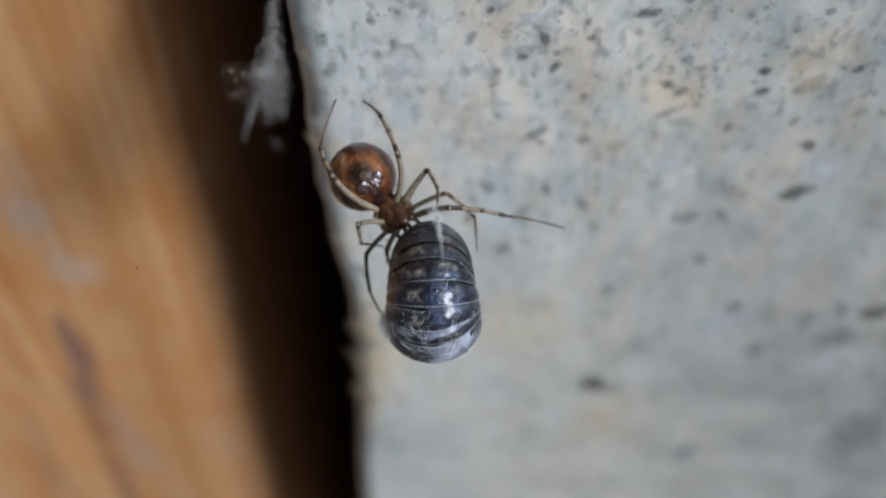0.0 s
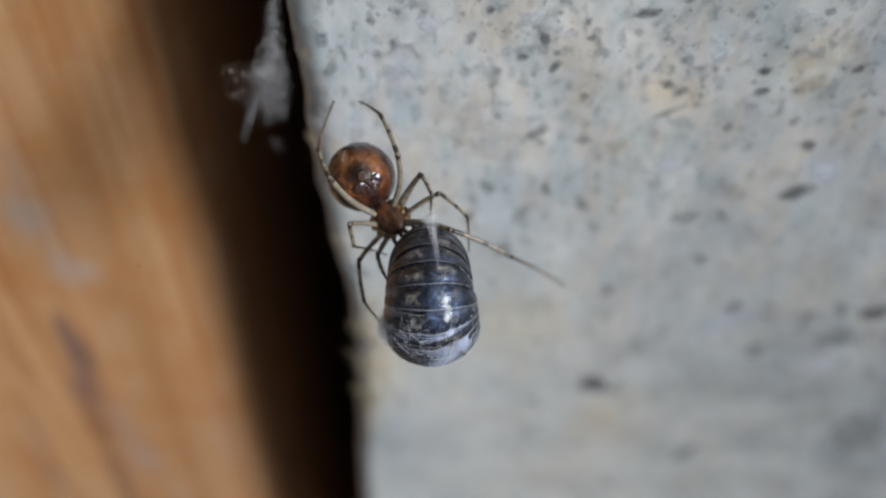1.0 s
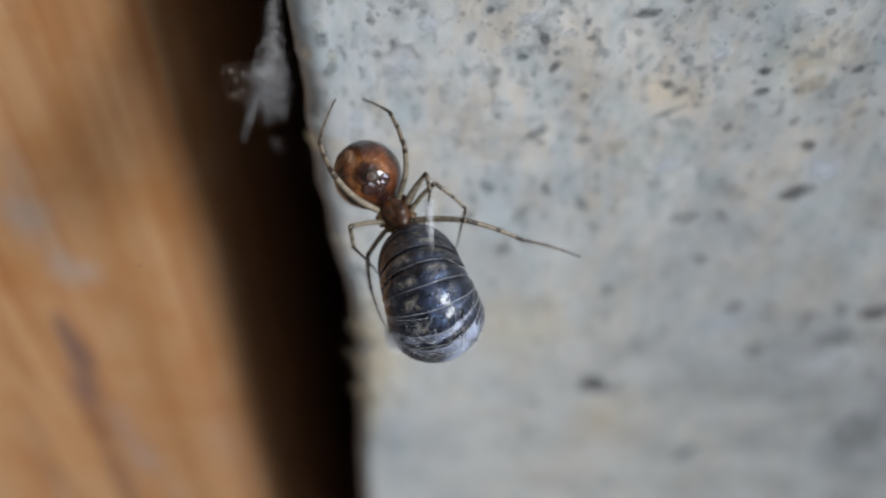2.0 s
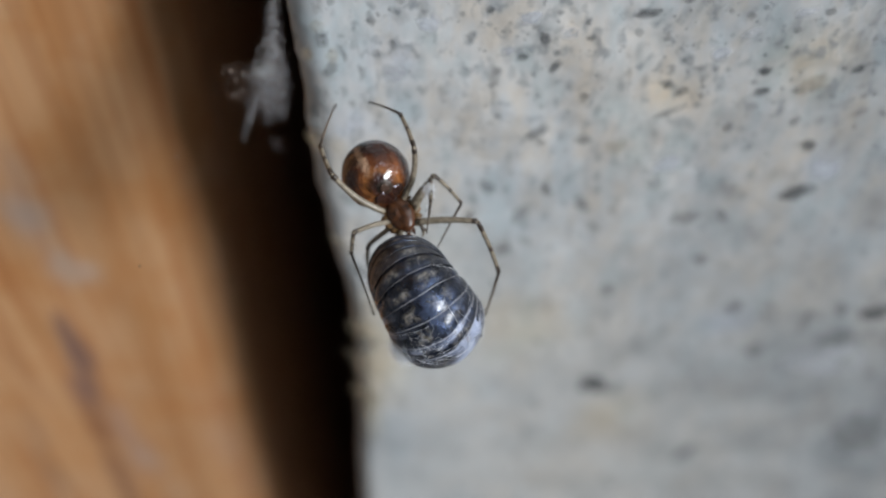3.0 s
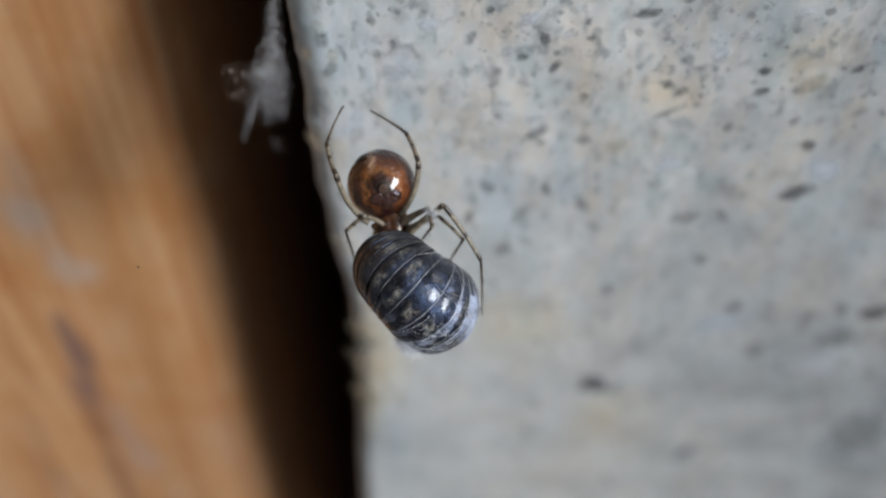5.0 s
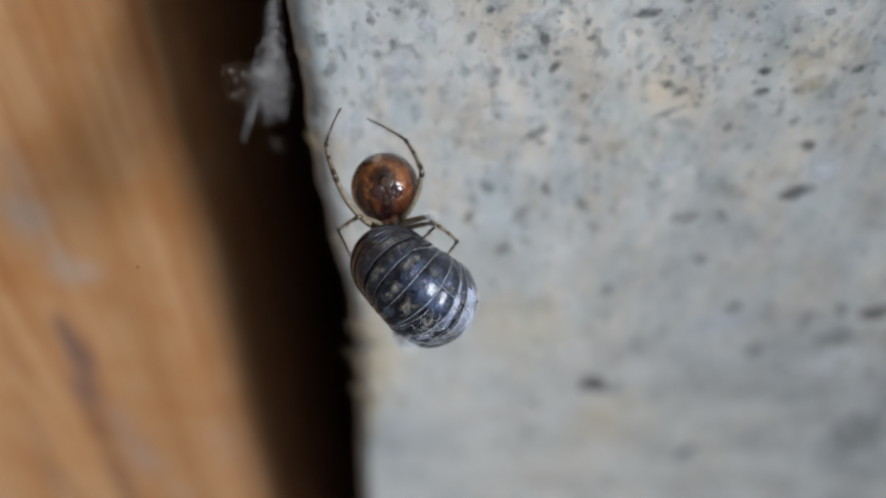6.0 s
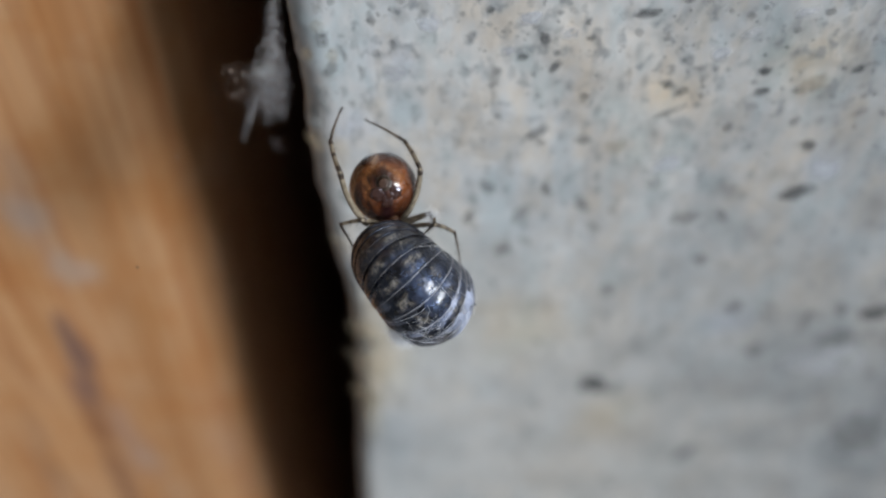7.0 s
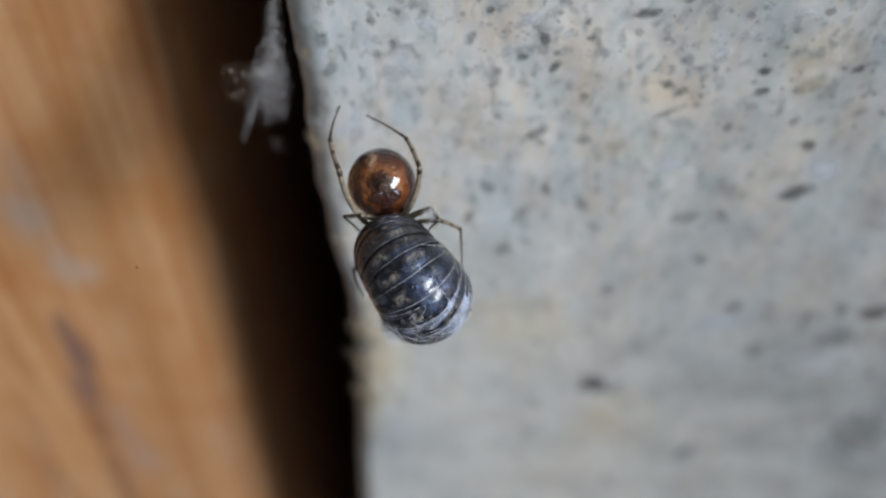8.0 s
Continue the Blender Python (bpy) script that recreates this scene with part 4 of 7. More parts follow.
def motions():
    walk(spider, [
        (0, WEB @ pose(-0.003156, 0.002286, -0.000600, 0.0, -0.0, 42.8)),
        (0.1, WEB @ pose(-0.003193, 0.002286, -0.000600, 0.0, -0.0, 42.3)),
        (0.2, WEB @ pose(-0.003229, 0.002286, -0.000600, 0.0, -0.0, 41.9)),
        (0.3, WEB @ pose(-0.003265, 0.002286, -0.000600, 0.0, -0.0, 41.4)),
        (0.4, WEB @ pose(-0.003301, 0.002286, -0.000600, 0.0, -0.0, 40.9)),
        (0.5, WEB @ pose(-0.003338, 0.002286, -0.000600, 0.0, -0.0, 40.4)),
        (0.6, WEB @ pose(-0.003352, 0.002213, -0.000600, 0.0, -0.0, 41.0)),
        (0.7, WEB @ pose(-0.003367, 0.002140, -0.000600, 0.0, -0.0, 41.7)),
        (0.8, WEB @ pose(-0.003381, 0.002068, -0.000600, 0.0, -0.0, 42.3)),
        (0.9, WEB @ pose(-0.003396, 0.001995, -0.000600, 0.0, -0.0, 43.0)),
        (1, WEB @ pose(-0.003410, 0.001923, -0.000600, 0.0, -0.0, 43.7)),
        (1.1, WEB @ pose(-0.003374, 0.001981, -0.000600, 0.0, -0.0, 41.4)),
        (1.2, WEB @ pose(-0.003338, 0.002039, -0.000600, 0.0, -0.0, 39.1)),
        (1.3, WEB @ pose(-0.003301, 0.002097, -0.000600, 0.0, -0.0, 36.8)),
        (1.4, WEB @ pose(-0.003265, 0.002155, -0.000600, 0.0, -0.0, 34.5)),
        (1.5, WEB @ pose(-0.003229, 0.002213, -0.000600, 0.0, -0.0, 32.2)),
        (1.6, WEB @ pose(-0.003193, 0.002227, -0.000600, 0.0, -0.0, 31.6)),
        (1.7, WEB @ pose(-0.003156, 0.002241, -0.000600, 0.0, -0.0, 31.1)),
        (2.8, WEB @ pose(-0.002757, 0.002394, -0.000600, 0.0, -0.0, 25.9)),
        (3, WEB @ pose(-0.002685, 0.002213, -0.000600, 0.0, -0.0, 29.7)),
        (3.5, WEB @ pose(-0.002612, 0.001995, -0.000600, 0.0, -0.0, 31.7)),
        (4, WEB @ pose(-0.002939, 0.002177, -0.000600, 0.0, -0.0, 26.6)),
        (4.5, WEB @ pose(-0.003338, 0.001487, -0.000600, 0.0, -0.0, 18.4)),
        (4.7, WEB @ pose(-0.003265, 0.001415, -0.000600, 0.0, -0.0, 14.9)),
        (5.8, WEB @ pose(-0.003410, 0.001306, -0.000600, 0.0, -0.0, 6.5)),
        (6, WEB @ pose(-0.003410, 0.001306, -0.000600, 0.0, -0.0, 6.5)),
        (6.5, WEB @ pose(-0.003410, 0.001306, -0.000600, 0.0, -0.0, 6.5)),
        (7, WEB @ pose(-0.003410, 0.001379, -0.000600, 0.0, -0.0, 6.5)),
        (7.5, WEB @ pose(-0.003410, 0.001487, -0.000600, 0.0, -0.0, 6.5)),
        (8, WEB @ pose(-0.003410, 0.001633, -0.000600, 0.0, -0.0, 6.5)),
    ])
    walk(abdomen, [
        (0, pose(0.000110, 0.003095, -0.000400, 0.0, -0.0, -6.2)),
        (0.5, pose(-0.000019, 0.003097, -0.000400, 0.0, -0.0, -3.8)),
        (1, pose(0.000542, 0.003229, -0.000400, 0.0, -0.0, -13.1)),
        (1.5, pose(0.000064, 0.003076, -0.000400, 0.0, -0.0, -4.4)),
        (2.8, pose(-0.000564, 0.003044, -0.000400, 26.0, -0.0, 6.8)),
        (3, pose(-0.000165, 0.003047, -0.000400, 28.0, -0.0, -0.3)),
        (3.5, pose(0.000245, 0.002989, -0.000400, 28.0, -0.0, -7.5)),
        (4, pose(-0.000106, 0.003001, -0.000400, 28.0, -0.0, -1.0)),
        (4.5, pose(0.000021, 0.002999, -0.000400, 18.0, -0.0, -2.4)),
        (4.7, pose(-0.000136, 0.002950, -0.000400, 14.0, -0.0, 0.6)),
        (5.8, pose(-0.000072, 0.002731, -0.000400, -8.0, -0.0, 0.4)),
        (6, pose(-0.000004, 0.002686, -0.000400, -10.0, -0.0, -0.9)),
        (6.5, pose(0.000024, 0.002610, -0.000400, -10.0, -0.0, -1.5)),
        (7, pose(-0.000121, 0.002627, -0.000400, -7.0, -0.0, 1.4)),
        (7.5, pose(-0.000189, 0.002672, -0.000400, 0.0, -0.0, 2.7)),
        (8, pose(-0.000230, 0.002640, -0.000400, 7.0, -0.0, 3.5)),
    ])
    walk(leg_back_l[0], [
        (0, pose(-0.001168, 0.004012, 0.004081, 126.0, 2.7, 164.5)),
        (0.5, pose(-0.001300, 0.004141, 0.003732, 133.9, 2.0, 167.7)),
        (1, pose(-0.000870, 0.004182, 0.003885, 125.3, 3.4, 162.7)),
        (1.5, pose(-0.001590, 0.003778, 0.004242, 114.4, 3.4, 174.2)),
        (2, pose(-0.002086, 0.003804, 0.003903, 116.2, 3.4, 176.8)),
        (2.25, pose(-0.002362, 0.003805, 0.003579, 117.9, 3.4, 178.0)),
        (2.5, pose(-0.002607, 0.003770, 0.003279, 119.3, 3.5, 179.1)),
        (2.8, pose(-0.002838, 0.003712, 0.003112, 120.0, 3.5, -179.7)),
        (3, pose(-0.002422, 0.004079, 0.003286, 123.1, 3.3, 176.7)),
        (3.5, pose(-0.002115, 0.003858, 0.003972, 107.4, 4.0, 173.3)),
        (4, pose(-0.002345, 0.003719, 0.003767, 115.2, 3.3, -179.8)),
        (4.5, pose(-0.002223, 0.003625, 0.004182, 114.7, 5.3, -175.8)),
        (4.7, pose(-0.002471, 0.003677, 0.004101, 119.1, 4.9, -171.7)),
        (4.95, pose(-0.002567, 0.003631, 0.004045, 119.6, 5.0, -169.7)),
        (5.25, pose(-0.002673, 0.003623, 0.003882, 121.3, 5.1, -167.5)),
        (5.55, pose(-0.002770, 0.003611, 0.003712, 123.0, 5.3, -165.6)),
        (5.8, pose(-0.002843, 0.003570, 0.003650, 123.5, 5.3, -163.9)),
        (6, pose(-0.002811, 0.003493, 0.003721, 118.7, 6.3, -165.5)),
        (6.5, pose(-0.002518, 0.003445, 0.003953, 113.4, 7.2, -167.3)),
        (7, pose(-0.002478, 0.003584, 0.003828, 120.9, 5.6, -164.2)),
        (7.5, pose(-0.002491, 0.003400, 0.003922, 115.7, 6.5, -165.8)),
        (8, pose(-0.002563, 0.003479, 0.003785, 121.2, 5.9, -164.8)),
    ])
    walk(leg_back_l[1], [
        (0, pose(0.000000, 0.000000, 0.000000, -80.4, 7.6, -16.3)),
        (0.5, pose(0.000000, 0.000000, 0.000000, -81.5, 4.3, -16.8)),
        (1, pose(0.000000, 0.000000, 0.000000, -76.2, 8.6, -15.4)),
        (1.5, pose(0.000000, 0.000000, 0.000000, -70.5, 10.1, -10.1)),
        (2, pose(0.000000, 0.000000, 0.000000, -67.7, 11.0, -13.9)),
        (2.25, pose(0.000000, 0.000000, 0.000000, -65.3, 11.9, -17.2)),
        (2.5, pose(0.000000, 0.000000, 0.000000, -63.2, 12.7, -20.0)),
        (2.8, pose(0.000000, 0.000000, 0.000000, -62.1, 13.1, -21.5)),
        (3, pose(0.000000, 0.000000, 0.000000, -66.7, 11.0, -20.4)),
        (3.5, pose(0.000000, 0.000000, 0.000000, -62.5, 16.7, -15.5)),
        (4, pose(0.000000, 0.000000, 0.000000, -65.3, 12.0, -15.7)),
        (4.5, pose(0.000000, 0.000000, 0.000000, -68.5, 11.8, -4.3)),
        (4.7, pose(0.000000, 0.000000, 0.000000, -70.6, 9.6, -1.8)),
        (4.95, pose(0.000000, 0.000000, 0.000000, -70.1, 9.6, -1.6)),
        (5.25, pose(0.000000, 0.000000, 0.000000, -68.9, 9.6, -1.2)),
        (5.55, pose(0.000000, 0.000000, 0.000000, -67.7, 9.6, -0.7)),
        (5.8, pose(0.000000, 0.000000, 0.000000, -67.2, 9.6, -0.6)),
        (6, pose(0.000000, 0.000000, 0.000000, -64.2, 12.6, -2.1)),
        (6.5, pose(0.000000, 0.000000, 0.000000, -62.0, 13.1, 2.1)),
        (7, pose(0.000000, 0.000000, 0.000000, -66.9, 8.3, 4.2)),
        (7.5, pose(0.000000, 0.000000, 0.000000, -63.3, 10.0, 4.7)),
        (8, pose(0.000000, 0.000000, 0.000000, -66.4, 9.0, 4.4)),
    ])
    walk(leg_back_l[2], [
        (0, pose(0.000000, 0.000000, 0.002517, -14.8, -38.5, 10.2)),
        (0.5, pose(0.000000, 0.000000, 0.002517, -27.7, -38.6, 17.0)),
        (1, pose(0.000000, 0.000000, 0.002517, -12.5, -37.2, 9.6)),
        (1.5, pose(0.000000, 0.000000, 0.002517, 11.7, -35.7, 1.5)),
        (2, pose(0.000000, 0.000000, 0.002517, 9.0, -35.3, 2.9)),
        (2.25, pose(0.000000, 0.000000, 0.002517, 6.8, -34.9, 4.0)),
        (2.5, pose(0.000000, 0.000000, 0.002517, 4.8, -34.6, 5.0)),
        (2.8, pose(0.000000, 0.000000, 0.002517, 3.7, -34.4, 5.6)),
        (3, pose(0.000000, 0.000000, 0.002517, 2.0, -34.5, 7.6)),
        (3.5, pose(0.000000, 0.000000, 0.002517, 25.9, -31.0, -1.7)),
        (4, pose(0.000000, 0.000000, 0.002517, 14.1, -36.7, 1.8)),
        (4.5, pose(0.000000, 0.000000, 0.002517, 16.6, -29.6, 2.4)),
        (4.7, pose(0.000000, 0.000000, 0.002517, 13.0, -29.9, 4.9)),
        (4.95, pose(0.000000, 0.000000, 0.002517, 12.7, -29.6, 5.3)),
        (5.25, pose(0.000000, 0.000000, 0.002517, 11.8, -28.8, 6.3)),
        (5.55, pose(0.000000, 0.000000, 0.002517, 11.0, -27.9, 7.3)),
        (5.8, pose(0.000000, 0.000000, 0.002517, 10.7, -27.6, 7.6)),
        (6, pose(0.000000, 0.000000, 0.002517, 17.8, -25.3, 5.5)),
        (6.5, pose(0.000000, 0.000000, 0.002517, 24.8, -22.0, 4.6)),
        (7, pose(0.000000, 0.000000, 0.002517, 16.5, -23.4, 7.5)),
        (7.5, pose(0.000000, 0.000000, 0.002517, 23.4, -20.1, 6.3)),
        (8, pose(0.000000, 0.000000, 0.002517, 17.3, -20.1, 8.5)),
    ])
    walk(leg_back_r[0], [
        (0, pose(0.002767, 0.002553, 0.002076, -106.3, 0.8, -18.2)),
        (0.5, pose(0.002713, 0.002602, 0.002240, -105.0, 1.2, -14.5)),
        (1, pose(0.003200, 0.002564, 0.001830, -103.1, 0.6, -20.3)),
        (1.5, pose(0.002722, 0.003218, 0.001292, -117.8, 0.5, -9.1)),
        (2, pose(0.002558, 0.003281, 0.001662, -116.5, 0.4, -6.5)),
        (2.25, pose(0.002532, 0.003243, 0.001969, -115.3, 0.3, -5.5)),
        (2.5, pose(0.002481, 0.003197, 0.002224, -114.3, 0.2, -4.5)),
        (2.8, pose(0.002350, 0.003198, 0.002354, -113.7, 0.2, -3.3)),
        (3, pose(0.002806, 0.003130, 0.002057, -119.3, 0.0, -7.5)),
        (3.5, pose(0.003282, 0.002840, 0.001742, -129.6, 1.5, -7.3)),
        (4, pose(0.002972, 0.003183, 0.001693, -128.8, 2.0, -1.6)),
        (4.5, pose(0.002921, 0.003492, 0.001567, -123.7, 1.6, 6.1)),
        (4.7, pose(0.002537, 0.003575, 0.001882, -129.3, 0.1, 7.6)),
        (4.95, pose(0.002475, 0.003615, 0.001809, -128.7, 0.4, 10.0)),
        (5.25, pose(0.002464, 0.003543, 0.001594, -126.9, 1.2, 13.4)),
        (5.55, pose(0.002464, 0.003454, 0.001373, -125.2, 2.0, 16.7)),
        (5.8, pose(0.002429, 0.003471, 0.001292, -124.5, 2.2, 18.8)),
        (6, pose(0.002490, 0.003341, 0.001537, -123.3, 2.5, 19.1)),
        (6.5, pose(0.002499, 0.003466, 0.001243, -129.0, 2.5, 19.1)),
        (7, pose(0.002387, 0.003392, 0.001463, -128.6, 2.9, 19.7)),
        (7.5, pose(0.002342, 0.003273, 0.001686, -128.3, 1.3, 17.6)),
        (8, pose(0.002334, 0.003195, 0.001753, -126.3, 1.0, 17.2)),
    ])
    walk(leg_back_r[1], [
        (0, pose(0.000000, 0.000000, 0.000000, 54.5, 16.3, 17.8)),
        (0.5, pose(0.000000, 0.000000, 0.000000, 57.2, 18.6, 18.5)),
        (1, pose(0.000000, 0.000000, 0.000000, 48.0, 17.8, 19.1)),
        (1.5, pose(0.000000, 0.000000, 0.000000, 55.2, 14.5, 26.5)),
        (2, pose(0.000000, 0.000000, 0.000000, 60.0, 14.8, 26.0)),
        (2.25, pose(0.000000, 0.000000, 0.000000, 64.1, 15.1, 25.6)),
        (2.5, pose(0.000000, 0.000000, 0.000000, 67.7, 15.4, 25.2)),
        (2.8, pose(0.000000, 0.000000, 0.000000, 69.6, 15.5, 25.0)),
        (3, pose(0.000000, 0.000000, 0.000000, 69.8, 13.2, 27.6)),
        (3.5, pose(0.000000, 0.000000, 0.000000, 78.4, 11.7, 36.4)),
        (4, pose(0.000000, 0.000000, 0.000000, 76.3, 12.4, 34.5)),
        (4.5, pose(0.000000, 0.000000, 0.000000, 71.8, 15.9, 37.0)),
        (4.7, pose(0.000000, 0.000000, 0.000000, 77.9, 9.5, 33.5)),
        (4.95, pose(0.000000, 0.000000, 0.000000, 76.9, 10.5, 34.5)),
        (5.25, pose(0.000000, 0.000000, 0.000000, 74.3, 13.3, 37.4)),
        (5.55, pose(0.000000, 0.000000, 0.000000, 72.0, 16.3, 40.3)),
        (5.8, pose(0.000000, 0.000000, 0.000000, 71.3, 17.4, 41.4)),
        (6, pose(0.000000, 0.000000, 0.000000, 74.5, 18.4, 40.8)),
        (6.5, pose(0.000000, 0.000000, 0.000000, 74.7, 14.9, 43.1)),
        (7, pose(0.000000, 0.000000, 0.000000, 76.3, 14.8, 39.7)),
        (7.5, pose(0.000000, 0.000000, 0.000000, 78.0, 13.0, 39.0)),
        (8, pose(0.000000, 0.000000, 0.000000, 76.4, 13.5, 37.2)),
    ])
    walk(leg_back_r[2], [
        (0, pose(0.000000, 0.000000, 0.002817, -42.2, -7.6, 9.5)),
        (0.5, pose(0.000000, 0.000000, 0.002817, -44.0, -6.3, 9.9)),
        (1, pose(0.000000, 0.000000, 0.002817, -44.4, -11.7, 13.4)),
        (1.5, pose(0.000000, 0.000000, 0.002817, -24.5, -21.3, 13.4)),
        (2, pose(0.000000, 0.000000, 0.002817, -28.5, -21.0, 13.8)),
        (2.25, pose(0.000000, 0.000000, 0.002817, -31.9, -20.8, 14.2)),
        (2.5, pose(0.000000, 0.000000, 0.002817, -34.9, -22.0, 14.5)),
        (2.8, pose(0.000000, 0.000000, 0.002817, -36.6, -20.5, 14.7)),
        (3, pose(0.000000, 0.000000, 0.002817, -25.4, -26.9, 15.4)),
        (3.5, pose(0.000000, 0.000000, 0.002817, -7.5, -34.3, 11.7)),
        (4, pose(0.000000, 0.000000, 0.002817, -13.8, -33.6, 12.1)),
        (4.5, pose(0.000000, 0.000000, 0.002817, -9.2, -29.7, 14.4)),
        (4.7, pose(0.000000, 0.000000, 0.002817, 2.5, -33.3, 11.5)),
        (4.95, pose(0.000000, 0.000000, 0.002817, 2.4, -33.3, 11.8)),
        (5.25, pose(0.000000, 0.000000, 0.002817, 2.0, -33.2, 12.6)),
        (5.55, pose(0.000000, 0.000000, 0.002817, 1.7, -33.2, 13.5)),
        (5.8, pose(0.000000, 0.000000, 0.002817, 1.6, -33.1, 13.8)),
        (6, pose(0.000000, 0.000000, 0.002817, -0.1, -32.2, 14.5)),
        (6.5, pose(0.000000, 0.000000, 0.002817, 9.4, -36.1, 10.5)),
        (7, pose(0.000000, 0.000000, 0.002817, 8.8, -35.2, 10.7)),
        (7.5, pose(0.000000, 0.000000, 0.002817, 14.0, -41.4, 10.4)),
        (8, pose(0.000000, 0.000000, 0.002817, 5.4, -36.3, 13.2)),
    ])
    walk(leg_third_l[0], [
        (0, pose(-0.002084, 0.000925, 0.002343, -167.1, 44.4, 73.0)),
        (0.5, pose(-0.002092, 0.000859, 0.002379, -162.2, 50.7, 77.9)),
        (1, pose(-0.002016, 0.001411, 0.002337, -163.4, 54.2, 76.4)),
        (1.5, pose(-0.002514, 0.000801, 0.002184, -169.3, 45.9, 84.8)),
        (2, pose(-0.002846, 0.000566, 0.002001, -163.2, 49.9, 89.0)),
        (2.25, pose(-0.003023, 0.000384, 0.001818, -157.2, 53.3, 92.2)),
        (2.5, pose(-0.003166, 0.000212, 0.001642, -151.4, 56.1, 95.6)),
        (2.8, pose(-0.003297, 0.000086, 0.001544, -148.0, 57.6, 98.4)),
        (3, pose(-0.003128, 0.000425, 0.001652, -153.4, 47.4, 85.2)),
        (3.5, pose(-0.003270, 0.000971, 0.001524, -135.9, 60.9, 99.5)),
        (4, pose(-0.003539, 0.000095, 0.001170, -153.7, 48.1, 89.1)),
        (4.1, pose(-0.003537, 0.000043, 0.000925, -156.9, 47.0, 89.8)),
        (4.2, pose(-0.002779, 0.000767, 0.001838, -138.1, 52.1, 96.3)),
        (4.3, pose(-0.001813, 0.001108, 0.002406, -135.6, 43.7, 86.2)),
        (4.4, pose(-0.001544, 0.001010, 0.002501, -132.0, 44.4, 89.0)),
        (4.5, pose(-0.001196, 0.000938, 0.002607, -126.4, 42.4, 87.4)),
        (4.7, pose(-0.001408, 0.000982, 0.002545, -129.3, 40.2, 87.3)),
        (4.95, pose(-0.001429, 0.000952, 0.002532, -127.3, 40.6, 90.0)),
        (5.25, pose(-0.001489, 0.000928, 0.002492, -121.4, 41.5, 94.1)),
        (5.55, pose(-0.001547, 0.000904, 0.002451, -115.4, 42.2, 98.2)),
        (5.8, pose(-0.001561, 0.000880, 0.002436, -113.2, 42.5, 100.7)),
        (6, pose(-0.001743, 0.000904, 0.002323, -119.8, 40.3, 94.7)),
        (6.5, pose(-0.001575, 0.000740, 0.002467, -126.9, 32.5, 80.2)),
        (7, pose(-0.001518, 0.000588, 0.002517, -124.5, 29.3, 75.0)),
        (7.5, pose(-0.001320, 0.000419, 0.002599, -124.5, 24.3, 66.9)),
        (8, pose(-0.001522, 0.000619, 0.002408, -137.4, 21.6, 63.5)),
    ])
    walk(leg_third_l[1], [
        (0, pose(0.000000, 0.000000, 0.000000, 140.0, 41.0, 5.1)),
        (0.5, pose(0.000000, 0.000000, 0.000000, 139.3, 46.4, 4.3)),
        (1, pose(0.000000, 0.000000, 0.000000, 143.8, 48.2, 9.3)),
        (1.5, pose(0.000000, 0.000000, 0.000000, 140.8, 39.9, 10.5)),
        (2, pose(0.000000, 0.000000, 0.000000, 126.5, 46.7, 3.3)),
        (2.25, pose(0.000000, 0.000000, 0.000000, 111.8, 51.5, -5.4)),
        (2.5, pose(0.000000, 0.000000, 0.000000, 97.0, 54.4, -14.9)),
        (2.8, pose(0.000000, 0.000000, 0.000000, 88.6, 55.5, -20.5)),
        (3, pose(0.000000, 0.000000, 0.000000, 93.7, 43.8, -19.0)),
        (3.5, pose(0.000000, 0.000000, 0.000000, 76.7, 57.5, -28.5)),
        (4, pose(0.000000, 0.000000, 0.000000, 78.6, 44.2, -25.0)),
        (4.1, pose(0.000000, 0.000000, 0.000000, 77.4, 44.3, -22.1)),
        (4.2, pose(0.000000, 0.000000, 0.000000, 94.7, 46.7, -13.3)),
        (4.3, pose(0.000000, 0.000000, 0.000000, 111.4, 31.1, -9.3)),
        (4.4, pose(0.000000, 0.000000, 0.000000, 109.9, 32.3, -13.3)),
        (4.5, pose(0.000000, 0.000000, 0.000000, 106.0, 27.5, -18.8)),
        (4.7, pose(0.000000, 0.000000, 0.000000, 106.3, 23.8, -16.1)),
        (4.95, pose(0.000000, 0.000000, 0.000000, 104.0, 23.8, -16.6)),
        (5.25, pose(0.000000, 0.000000, 0.000000, 97.4, 23.8, -17.9)),
        (5.55, pose(0.000000, 0.000000, 0.000000, 90.8, 23.8, -19.3)),
        (5.8, pose(0.000000, 0.000000, 0.000000, 88.5, 23.7, -19.7)),
        (6, pose(0.000000, 0.000000, 0.000000, 88.9, 19.9, -17.2)),
        (6.5, pose(0.000000, 0.000000, 0.000000, 95.3, 6.2, -20.4)),
        (7, pose(0.000000, 0.000000, 0.000000, 94.0, -0.5, -22.2)),
        (7.5, pose(0.000000, 0.000000, 0.000000, 97.4, -9.8, -24.9)),
        (8, pose(0.000000, 0.000000, 0.000000, 102.6, -10.2, -21.0)),
    ])
